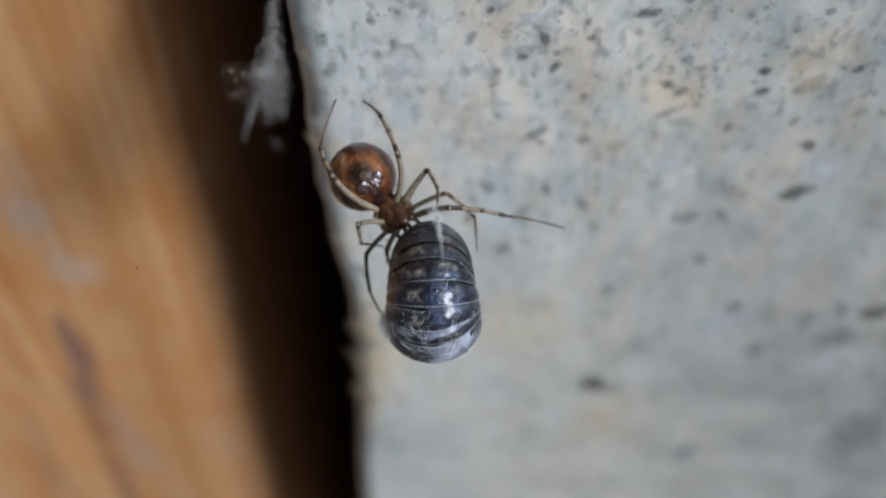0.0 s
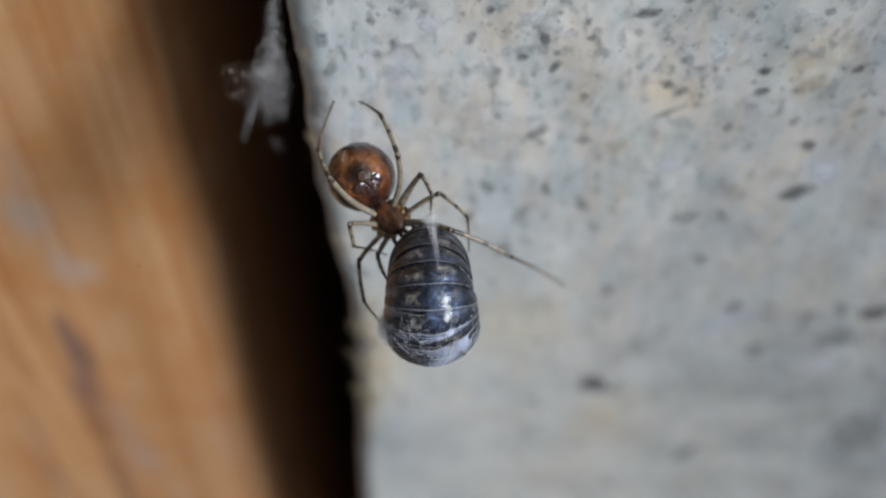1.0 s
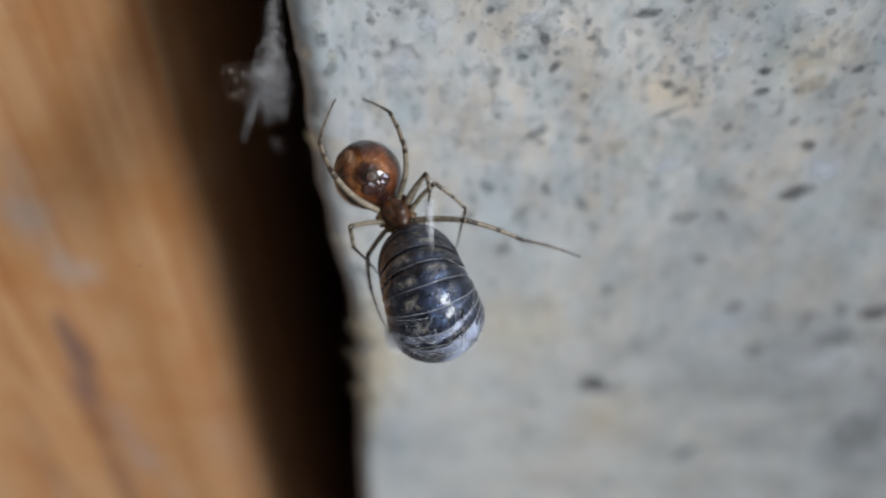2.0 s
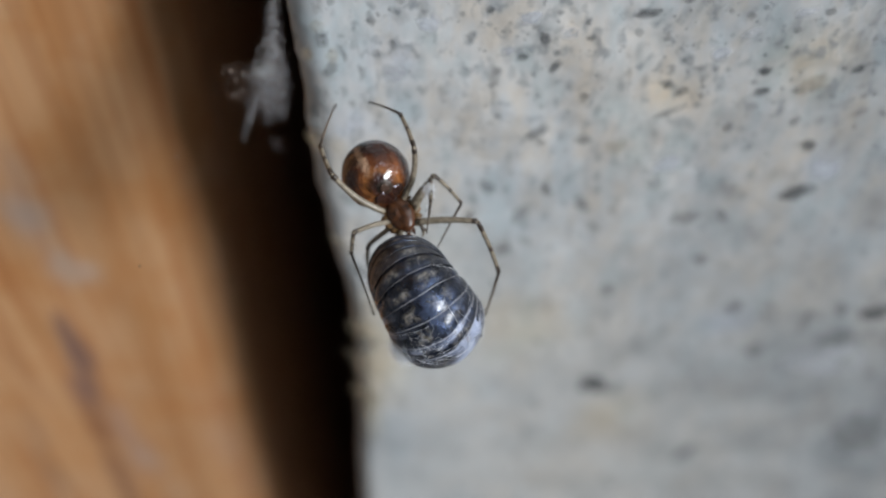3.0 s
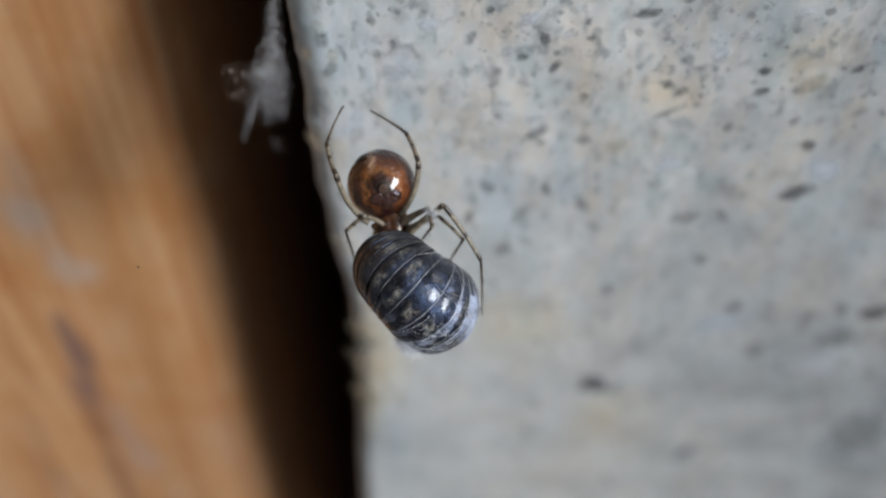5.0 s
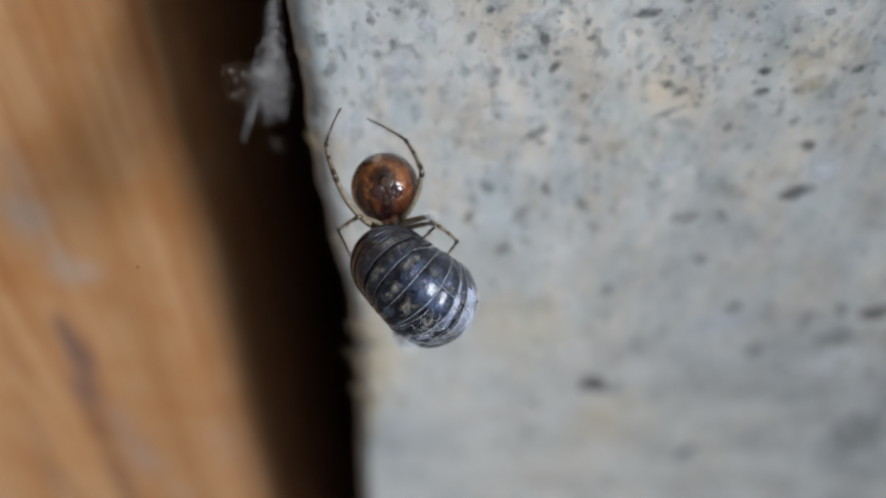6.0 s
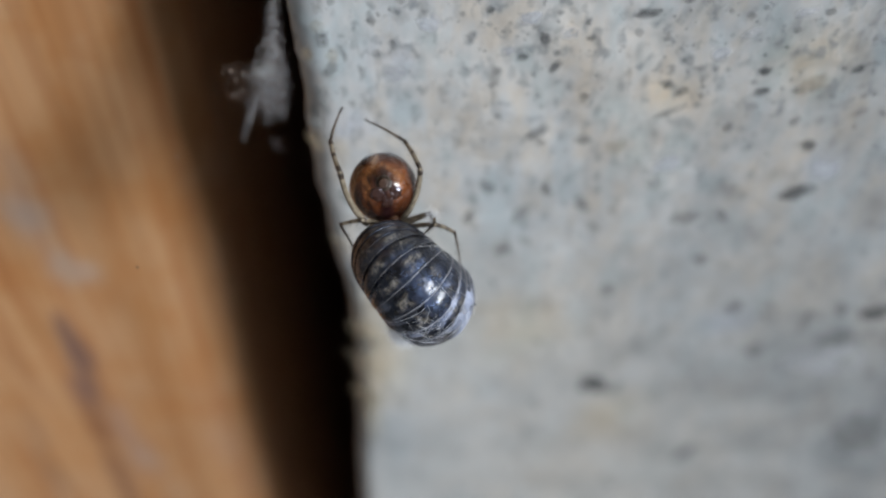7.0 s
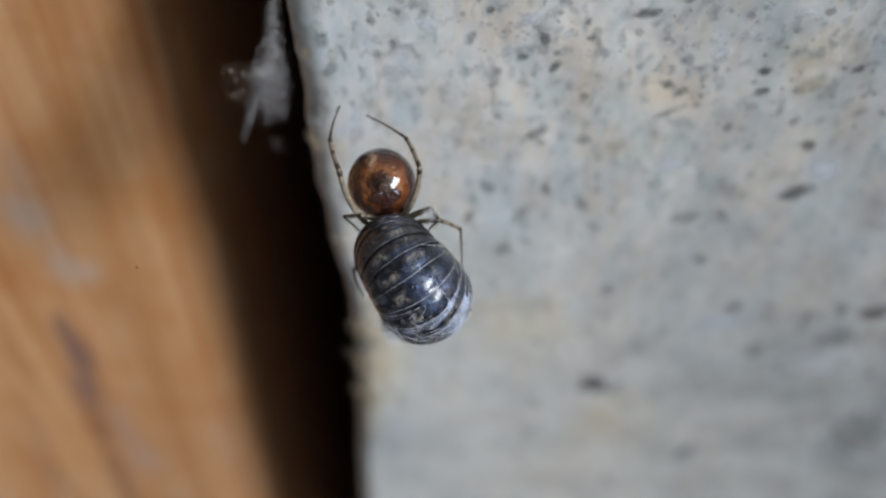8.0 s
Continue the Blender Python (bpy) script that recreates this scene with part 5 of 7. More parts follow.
    walk(leg_third_l[2], [
        (0, pose(0.000000, 0.000000, 0.001724, -24.4, 36.0, 6.0)),
        (0.5, pose(0.000000, 0.000000, 0.001724, -26.1, 41.7, 4.7)),
        (1, pose(0.000000, 0.000000, 0.001724, -24.0, 42.9, 8.8)),
        (1.5, pose(0.000000, 0.000000, 0.001724, -16.5, 31.9, 11.2)),
        (2, pose(0.000000, 0.000000, 0.001724, -17.6, 21.7, 14.4)),
        (2.25, pose(0.000000, 0.000000, 0.001724, -18.6, 12.0, 18.3)),
        (2.5, pose(0.000000, 0.000000, 0.001724, -19.8, 4.3, 22.2)),
        (2.8, pose(0.000000, 0.000000, 0.001724, -20.5, 0.8, 24.3)),
        (3, pose(0.000000, 0.000000, 0.001724, -26.1, -10.2, 25.4)),
        (3.5, pose(0.000000, 0.000000, 0.001724, -25.3, 5.8, 25.6)),
        (4, pose(0.000000, 0.000000, 0.001724, -34.3, -16.7, 29.5)),
        (4.1, pose(0.000000, 0.000000, 0.001724, -14.2, 20.9, 12.2)),
        (4.2, pose(0.000000, 0.000000, 0.001724, -27.1, 27.1, 7.0)),
        (4.3, pose(0.000000, 0.000000, 0.001724, -42.5, 21.7, -2.8)),
        (4.4, pose(0.000000, 0.000000, 0.001724, -43.9, 22.8, -4.1)),
        (4.5, pose(0.000000, 0.000000, 0.001724, -48.5, 14.7, -1.9)),
        (4.7, pose(0.000000, 0.000000, 0.001724, -49.0, 10.4, -0.8)),
        (4.95, pose(0.000000, 0.000000, 0.001724, -51.3, 10.8, -1.0)),
        (5.25, pose(0.000000, 0.000000, 0.001724, -57.7, 12.0, -1.5)),
        (5.55, pose(0.000000, 0.000000, 0.001724, -64.1, 13.2, -2.1)),
        (5.8, pose(0.000000, 0.000000, 0.001724, -66.3, 13.7, -2.3)),
        (6, pose(0.000000, 0.000000, 0.001724, -65.1, 8.1, -0.4)),
        (6.5, pose(0.000000, 0.000000, 0.001724, -65.6, -4.9, -2.7)),
        (7, pose(0.000000, 0.000000, 0.001724, -70.9, -9.5, -5.1)),
        (7.5, pose(0.000000, 0.000000, 0.001724, -73.2, -16.7, -11.1)),
        (8, pose(0.000000, 0.000000, 0.001724, -61.3, -16.4, -18.3)),
    ])
    walk(leg_second_l[0], [
        (0, pose(-0.003156, -0.000646, -0.001566, -112.0, 7.6, 138.6)),
        (0.5, pose(-0.003194, -0.000962, -0.001593, -107.6, 7.8, 141.6)),
        (1, pose(-0.003332, -0.000536, -0.000609, -100.7, 8.7, 141.7)),
        (1.5, pose(-0.003007, -0.001551, -0.001380, -107.7, 8.0, 150.6)),
        (2, pose(-0.002972, -0.001461, -0.001682, -124.9, 6.1, 149.5)),
        (2.25, pose(-0.002880, -0.001319, -0.001925, -141.2, 3.3, 147.6)),
        (2.5, pose(-0.002795, -0.001186, -0.002119, -154.7, 0.4, 146.9)),
        (2.8, pose(-0.002796, -0.001138, -0.002215, -161.1, -1.2, 147.5)),
        (3, pose(-0.002923, -0.000621, -0.002050, -150.9, -0.1, 144.2)),
        (3.5, pose(-0.003199, -0.000413, -0.001725, -157.2, 1.9, 143.2)),
        (4, pose(-0.003024, -0.001005, -0.001768, -158.0, 1.8, 148.3)),
        (4.5, pose(-0.001921, -0.001085, -0.002278, -150.5, -0.0, 155.5)),
        (4.7, pose(-0.001902, -0.001112, -0.002278, -150.5, -0.0, 159.0)),
        (4.95, pose(-0.001823, -0.001164, -0.002292, -150.4, -0.5, 160.9)),
        (5.25, pose(-0.001732, -0.001216, -0.002331, -150.2, -1.8, 162.5)),
        (5.55, pose(-0.001642, -0.001258, -0.002369, -150.0, -3.0, 164.0)),
        (5.8, pose(-0.001569, -0.001286, -0.002383, -149.9, -3.5, 165.5)),
        (6, pose(-0.001569, -0.001286, -0.002383, -149.5, -4.8, 164.7)),
        (6.5, pose(-0.001569, -0.001286, -0.002383, -148.8, -7.5, 163.1)),
        (7, pose(-0.001561, -0.001171, -0.002476, -142.1, -12.4, 159.7)),
        (7.5, pose(-0.001554, -0.001093, -0.002510, -128.2, -20.2, 151.6)),
        (8, pose(-0.001551, -0.001051, -0.002542, -127.5, -18.1, 154.5)),
    ])
    walk(leg_second_l[1], [
        (0, pose(0.000000, 0.000000, 0.000000, -14.7, 43.7, -6.4)),
        (0.5, pose(0.000000, 0.000000, 0.000000, -19.4, 40.5, -9.1)),
        (1, pose(0.000000, 0.000000, 0.000000, -11.6, 48.0, -18.1)),
        (1.5, pose(0.000000, 0.000000, 0.000000, -13.5, 37.5, -8.7)),
        (2, pose(0.000000, 0.000000, 0.000000, 0.3, 35.0, 3.6)),
        (2.25, pose(0.000000, 0.000000, 0.000000, 12.4, 29.5, 13.5)),
        (2.5, pose(0.000000, 0.000000, 0.000000, 20.3, 23.2, 19.7)),
        (2.8, pose(0.000000, 0.000000, 0.000000, 23.4, 19.8, 22.0)),
        (3, pose(0.000000, 0.000000, 0.000000, 16.2, 31.2, 20.3)),
        (3.5, pose(0.000000, 0.000000, 0.000000, 32.5, 31.7, 24.8)),
        (4, pose(0.000000, 0.000000, 0.000000, 32.3, 29.8, 24.2)),
        (4.5, pose(0.000000, 0.000000, 0.000000, 11.6, 22.0, 16.6)),
        (4.7, pose(0.000000, 0.000000, 0.000000, 11.6, 22.0, 16.6)),
        (4.95, pose(0.000000, 0.000000, 0.000000, 10.9, 21.4, 16.5)),
        (5.25, pose(0.000000, 0.000000, 0.000000, 9.1, 20.0, 16.2)),
        (5.55, pose(0.000000, 0.000000, 0.000000, 7.3, 18.5, 16.0)),
        (5.8, pose(0.000000, 0.000000, 0.000000, 6.7, 17.9, 15.9)),
        (6, pose(0.000000, 0.000000, 0.000000, 6.0, 16.5, 15.7)),
        (6.5, pose(0.000000, 0.000000, 0.000000, 4.5, 13.6, 15.3)),
        (7, pose(0.000000, 0.000000, 0.000000, -6.7, 11.0, 13.7)),
        (7.5, pose(0.000000, 0.000000, 0.000000, -22.0, 3.3, 11.8)),
        (8, pose(0.000000, 0.000000, 0.000000, -24.4, 7.7, 11.4)),
    ])
    walk(leg_second_l[2], [
        (0, pose(0.000000, 0.000000, 0.002759, 71.1, 10.9, -34.3)),
        (0.5, pose(0.000000, 0.000000, 0.002759, 64.7, 9.0, -34.9)),
        (1, pose(0.000000, 0.000000, 0.002759, 60.5, 3.6, -43.5)),
        (1.5, pose(0.000000, 0.000000, 0.002759, 70.1, 11.0, -30.7)),
        (2, pose(0.000000, 0.000000, 0.002759, 70.4, 14.5, -30.9)),
        (2.25, pose(0.000000, 0.000000, 0.002759, 70.8, 17.8, -30.1)),
        (2.5, pose(0.000000, 0.000000, 0.002759, 71.2, 20.3, -28.7)),
        (2.8, pose(0.000000, 0.000000, 0.002759, 71.4, 21.3, -27.9)),
        (3, pose(0.000000, 0.000000, 0.002759, 85.5, 18.0, -28.5)),
        (3.5, pose(0.000000, 0.000000, 0.002759, 89.2, 23.0, -28.7)),
        (4, pose(0.000000, 0.000000, 0.002759, 88.0, 23.2, -30.6)),
        (4.5, pose(0.000000, 0.000000, 0.002759, 101.4, 17.2, -21.6)),
        (4.7, pose(0.000000, 0.000000, 0.002759, 101.4, 17.2, -21.6)),
        (4.95, pose(0.000000, 0.000000, 0.002759, 101.6, 16.7, -21.2)),
        (5.25, pose(0.000000, 0.000000, 0.002759, 102.2, 15.1, -20.3)),
        (5.55, pose(0.000000, 0.000000, 0.002759, 102.8, 13.4, -19.4)),
        (5.8, pose(0.000000, 0.000000, 0.002759, 103.0, 12.9, -19.1)),
        (6, pose(0.000000, 0.000000, 0.002759, 102.8, 11.6, -22.0)),
        (6.5, pose(0.000000, 0.000000, 0.002759, 103.4, 8.5, -22.0)),
        (7, pose(0.000000, 0.000000, 0.002759, 99.8, 0.8, -21.0)),
        (7.5, pose(0.000000, 0.000000, 0.002759, 102.1, -14.2, -15.8)),
        (8, pose(0.000000, 0.000000, 0.002759, 103.7, -12.0, -11.4)),
    ])
    walk(leg_front_l[0], [
        (0, pose(-0.002042, -0.001425, -0.001254, -121.9, 6.0, 146.8)),
        (0.5, pose(-0.002066, -0.001677, -0.001038, -122.1, 6.0, 149.1)),
        (1, pose(-0.002201, -0.001111, -0.000452, -102.9, 9.0, 153.0)),
        (1.5, pose(-0.001892, -0.001901, -0.000918, -127.5, 5.6, 157.4)),
        (2, pose(-0.001821, -0.001914, -0.001123, -120.4, 3.5, 156.9)),
        (2.25, pose(-0.001713, -0.001885, -0.001291, -114.1, 1.9, 155.1)),
        (2.5, pose(-0.001619, -0.001850, -0.001427, -108.6, 0.9, 153.5)),
        (2.8, pose(-0.001610, -0.001839, -0.001495, -105.6, 0.4, 153.3)),
        (3, pose(-0.001704, -0.001533, -0.001544, -105.5, 0.4, 149.5)),
        (3.5, pose(-0.001703, -0.001250, -0.001544, -105.5, 0.4, 147.5)),
        (4, pose(-0.001374, -0.001705, -0.001568, -105.5, 0.4, 152.6)),
        (4.5, pose(-0.000829, -0.001448, -0.001630, -103.4, 2.4, 168.5)),
        (4.7, pose(-0.000791, -0.001407, -0.001630, -103.4, 2.4, 172.0)),
        (4.95, pose(-0.000702, -0.001419, -0.001647, -103.4, 2.4, 174.1)),
        (5.25, pose(-0.000601, -0.001425, -0.001692, -103.2, 2.4, 176.5)),
        (5.55, pose(-0.000504, -0.001422, -0.001734, -103.1, 2.4, 178.7)),
        (5.8, pose(-0.000425, -0.001415, -0.001748, -103.1, 2.4, -179.6)),
        (6, pose(-0.000425, -0.001415, -0.001748, -103.1, 2.4, -179.6)),
        (6.5, pose(-0.000425, -0.001415, -0.001748, -103.1, 2.4, -179.6)),
        (7, pose(-0.000433, -0.001487, -0.001748, -103.1, 2.4, -179.6)),
        (7.5, pose(-0.000443, -0.001596, -0.001676, -103.3, 2.4, -179.6)),
        (8, pose(-0.000454, -0.001740, -0.001563, -103.6, 2.4, -179.6)),
    ])
    walk(leg_front_l[1], [
        (0, pose(0.000000, 0.000000, 0.000000, -9.9, 34.2, -3.9)),
        (0.5, pose(0.000000, 0.000000, 0.000000, -1.8, 33.0, -3.7)),
        (1, pose(0.000000, 0.000000, 0.000000, -15.3, 48.8, -23.3)),
        (1.5, pose(0.000000, 0.000000, 0.000000, 8.2, 33.1, -0.3)),
        (2, pose(0.000000, 0.000000, 0.000000, -6.6, 28.4, -4.6)),
        (2.25, pose(0.000000, 0.000000, 0.000000, -19.1, 23.8, -7.4)),
        (2.5, pose(0.000000, 0.000000, 0.000000, -29.5, 19.6, -9.2)),
        (2.8, pose(0.000000, 0.000000, 0.000000, -34.9, 17.4, -10.0)),
        (3, pose(0.000000, 0.000000, 0.000000, -38.6, 19.2, -11.5)),
        (3.5, pose(0.000000, 0.000000, 0.000000, -38.6, 19.2, -11.5)),
        (4, pose(0.000000, 0.000000, 0.000000, -35.8, 13.3, -6.8)),
        (4.5, pose(0.000000, 0.000000, 0.000000, -41.2, 20.5, -7.3)),
        (4.7, pose(0.000000, 0.000000, 0.000000, -41.2, 20.5, -7.3)),
        (4.95, pose(0.000000, 0.000000, 0.000000, -41.7, 20.0, -6.9)),
        (5.25, pose(0.000000, 0.000000, 0.000000, -43.2, 18.8, -5.7)),
        (5.55, pose(0.000000, 0.000000, 0.000000, -44.6, 17.6, -4.5)),
        (5.8, pose(0.000000, 0.000000, 0.000000, -45.2, 17.1, -4.1)),
        (6, pose(0.000000, 0.000000, 0.000000, -45.2, 17.1, -4.1)),
        (6.5, pose(0.000000, 0.000000, 0.000000, -45.2, 17.1, -4.1)),
        (7, pose(0.000000, 0.000000, 0.000000, -45.2, 17.1, -4.1)),
        (7.5, pose(0.000000, 0.000000, 0.000000, -41.3, 16.9, -3.7)),
        (8, pose(0.000000, 0.000000, 0.000000, -35.9, 16.5, -3.3)),
    ])
    walk(leg_front_l[2], [
        (0, pose(0.000000, 0.000000, 0.001350, 48.1, 0.6, -12.2)),
        (0.5, pose(0.000000, 0.000000, 0.001350, 41.8, -2.9, -15.6)),
        (1, pose(0.000000, 0.000000, 0.001350, 35.1, -9.5, -20.2)),
        (1.5, pose(0.000000, 0.000000, 0.001350, 47.1, -1.6, -15.4)),
        (2, pose(0.000000, 0.000000, 0.001350, 43.1, -6.0, -13.9)),
        (2.25, pose(0.000000, 0.000000, 0.001350, 39.4, -9.7, -12.2)),
        (2.5, pose(0.000000, 0.000000, 0.001350, 35.9, -12.7, -10.5)),
        (2.8, pose(0.000000, 0.000000, 0.001350, 34.0, -14.2, -9.5)),
        (3, pose(0.000000, 0.000000, 0.001350, 33.7, -14.3, -9.5)),
        (3.5, pose(0.000000, 0.000000, 0.001350, 33.7, -14.3, -9.5)),
        (4, pose(0.000000, 0.000000, 0.001350, 33.6, -14.3, -9.4)),
        (4.5, pose(0.000000, 0.000000, 0.001350, 44.2, -9.4, -11.0)),
        (4.7, pose(0.000000, 0.000000, 0.001350, 44.2, -9.4, -11.0)),
        (4.95, pose(0.000000, 0.000000, 0.001350, 44.1, -9.4, -11.0)),
        (5.25, pose(0.000000, 0.000000, 0.001350, 44.0, -9.5, -11.0)),
        (5.55, pose(0.000000, 0.000000, 0.001350, 43.8, -9.5, -10.9)),
        (5.8, pose(0.000000, 0.000000, 0.001350, 43.7, -9.5, -10.9)),
        (6, pose(0.000000, 0.000000, 0.001350, 43.7, -9.5, -10.9)),
        (6.5, pose(0.000000, 0.000000, 0.001350, 43.7, -9.5, -10.9)),
        (7, pose(0.000000, 0.000000, 0.001350, 43.7, -9.5, -10.9)),
        (7.5, pose(0.000000, 0.000000, 0.001350, 44.0, -9.5, -11.0)),
        (8, pose(0.000000, 0.000000, 0.001350, 44.5, -9.4, -11.0)),
    ])
    walk(leg_third_r[0], [
        (0, pose(0.003465, 0.000576, 0.000805, 43.7, -37.2, 17.2)),
        (0.5, pose(0.003465, 0.000690, 0.000876, 51.9, -42.8, 11.5)),
        (1, pose(0.003404, 0.000633, 0.001495, 46.2, -38.9, 14.1)),
        (1.5, pose(0.003173, 0.001123, 0.001264, 33.2, -37.8, 26.7)),
        (2, pose(0.002938, 0.001168, 0.001521, 30.0, -38.7, 28.8)),
        (2.25, pose(0.002810, 0.001117, 0.001731, 27.1, -39.4, 29.5)),
        (2.5, pose(0.002673, 0.001064, 0.001901, 24.6, -40.0, 30.2)),
        (2.8, pose(0.002522, 0.001066, 0.001986, 23.3, -40.4, 31.3)),
        (3, pose(0.002715, 0.000908, 0.001994, 33.1, -49.9, 20.2)),
        (3.5, pose(0.002601, 0.000313, 0.002252, 49.5, -55.8, 9.6)),
        (3.8, pose(0.002660, 0.000337, 0.002009, 55.0, -57.8, 8.0)),
        (4, pose(0.002861, 0.000262, 0.001709, 54.4, -58.4, 8.4)),
        (4.2, pose(0.003040, 0.000543, 0.001719, 45.6, -55.0, 18.9)),
        (4.3, pose(0.003030, 0.000621, 0.001741, 42.2, -53.2, 23.3)),
        (4.4, pose(0.003017, 0.000708, 0.001700, 33.1, -47.1, 32.4)),
        (4.5, pose(0.002819, 0.000818, 0.001774, 31.9, -41.7, 39.1)),
        (4.7, pose(0.002492, 0.000653, 0.001961, 28.8, -37.3, 46.0)),
        (4.95, pose(0.002503, 0.000678, 0.001952, 27.3, -34.6, 49.9)),
        (5.25, pose(0.002519, 0.000567, 0.001918, 23.5, -26.8, 56.6)),
        (5.55, pose(0.002538, 0.000449, 0.001873, 20.7, -18.7, 62.3)),
        (5.8, pose(0.002558, 0.000461, 0.001854, 19.8, -15.8, 65.2)),
        (6, pose(0.002624, 0.000419, 0.001789, 18.1, -17.4, 64.6)),
        (6.5, pose(0.002702, 0.000485, 0.001684, 14.9, -20.7, 63.5)),
        (7, pose(0.002815, 0.000545, 0.001582, 13.8, -21.2, 63.4)),
        (7.5, pose(0.002725, 0.000694, 0.001625, 23.0, -22.8, 62.9)),
        (8, pose(0.002717, 0.000617, 0.001730, 25.1, -20.0, 64.2)),
    ])
    walk(leg_third_r[1], [
        (0, pose(0.000000, 0.000000, 0.000000, 119.5, 67.9, 100.1)),
        (0.5, pose(0.000000, 0.000000, 0.000000, 141.2, 67.7, 121.7)),
        (1, pose(0.000000, 0.000000, 0.000000, 96.9, 70.6, 91.0)),
        (1.5, pose(0.000000, 0.000000, 0.000000, 102.9, 57.9, 92.9)),
        (2, pose(0.000000, 0.000000, 0.000000, 94.8, 54.6, 89.5)),
        (2.25, pose(0.000000, 0.000000, 0.000000, 88.3, 51.6, 86.8)),
        (2.5, pose(0.000000, 0.000000, 0.000000, 82.9, 48.7, 84.8)),
        (2.8, pose(0.000000, 0.000000, 0.000000, 80.2, 47.1, 83.7)),
        (3, pose(0.000000, 0.000000, 0.000000, 95.7, 51.9, 94.8)),
        (3.5, pose(0.000000, 0.000000, 0.000000, 92.0, 61.5, 92.6)),
        (3.8, pose(0.000000, 0.000000, 0.000000, 103.3, 63.2, 93.6)),
        (4, pose(0.000000, 0.000000, 0.000000, 112.7, 61.4, 93.7)),
        (4.2, pose(0.000000, 0.000000, 0.000000, 103.2, 58.6, 86.3)),
        (4.3, pose(0.000000, 0.000000, 0.000000, 97.3, 57.4, 81.4)),
        (4.4, pose(0.000000, 0.000000, 0.000000, 86.6, 52.2, 71.5)),
        (4.5, pose(0.000000, 0.000000, 0.000000, 75.4, 52.1, 65.4)),
        (4.7, pose(0.000000, 0.000000, 0.000000, 60.2, 47.4, 55.6)),
        (4.95, pose(0.000000, 0.000000, 0.000000, 56.2, 44.4, 51.5)),
        (5.25, pose(0.000000, 0.000000, 0.000000, 47.7, 34.7, 42.7)),
        (5.55, pose(0.000000, 0.000000, 0.000000, 42.1, 24.0, 36.8)),
        (5.8, pose(0.000000, 0.000000, 0.000000, 40.6, 20.2, 35.2)),
        (6, pose(0.000000, 0.000000, 0.000000, 44.6, 19.5, 35.1)),
        (6.5, pose(0.000000, 0.000000, 0.000000, 53.1, 20.7, 37.6)),
        (7, pose(0.000000, 0.000000, 0.000000, 58.0, 21.7, 40.2)),
        (7.5, pose(0.000000, 0.000000, 0.000000, 52.4, 31.3, 41.3)),
        (8, pose(0.000000, 0.000000, 0.000000, 45.0, 30.5, 38.8)),
    ])
    walk(leg_third_r[2], [
        (0, pose(0.000000, 0.000000, 0.001807, 36.5, 53.7, -126.0)),
        (0.5, pose(0.000000, 0.000000, 0.001807, 42.2, 58.7, -116.9)),
        (1, pose(0.000000, 0.000000, 0.001807, 65.7, 66.7, -93.1)),
        (1.5, pose(0.000000, 0.000000, 0.001807, 33.0, 67.5, -136.0)),
        (2, pose(0.000000, 0.000000, 0.001807, 23.4, 69.7, -144.0)),
        (2.25, pose(0.000000, 0.000000, 0.001807, 13.7, 71.1, -152.3)),
        (2.5, pose(0.000000, 0.000000, 0.001807, 4.3, 71.9, -160.6)),
        (2.8, pose(0.000000, 0.000000, 0.001807, -1.1, 72.2, -165.4)),
        (3, pose(0.000000, 0.000000, 0.001807, 1.1, 68.6, -161.4)),
        (3.5, pose(0.000000, 0.000000, 0.001807, 19.2, 63.0, -147.3)),
        (3.8, pose(0.000000, 0.000000, 0.001807, 20.6, 58.6, -148.6)),
        (4, pose(0.000000, 0.000000, 0.001807, 17.7, 58.0, -152.7)),
        (4.2, pose(0.000000, 0.000000, 0.001807, 19.1, 63.9, -152.2)),
        (4.3, pose(0.000000, 0.000000, 0.001807, 27.1, 68.5, -149.6)),
        (4.4, pose(0.000000, 0.000000, 0.001807, 42.7, 80.0, -133.9)),
        (4.5, pose(0.000000, 0.000000, 0.001807, 122.1, 79.0, -54.7)),
        (4.7, pose(0.000000, 0.000000, 0.001807, 152.7, 70.4, -22.8)),
        (4.95, pose(0.000000, 0.000000, 0.001807, 157.4, 69.1, -20.3)),
        (5.25, pose(0.000000, 0.000000, 0.001807, 170.2, 65.4, -13.9)),
        (5.55, pose(0.000000, 0.000000, 0.001807, -178.0, 61.5, -8.3)),
        (5.8, pose(0.000000, 0.000000, 0.001807, -174.1, 60.1, -6.4)),
        (6, pose(0.000000, 0.000000, 0.001807, -176.5, 54.5, -4.9)),
        (6.5, pose(0.000000, 0.000000, 0.001807, -176.3, 46.6, -2.0)),
        (7, pose(0.000000, 0.000000, 0.001807, -175.6, 45.8, -1.0)),
        (7.5, pose(0.000000, 0.000000, 0.001807, 169.1, 44.7, -10.0)),
        (8, pose(0.000000, 0.000000, 0.001807, 166.0, 42.0, -12.0)),
    ])
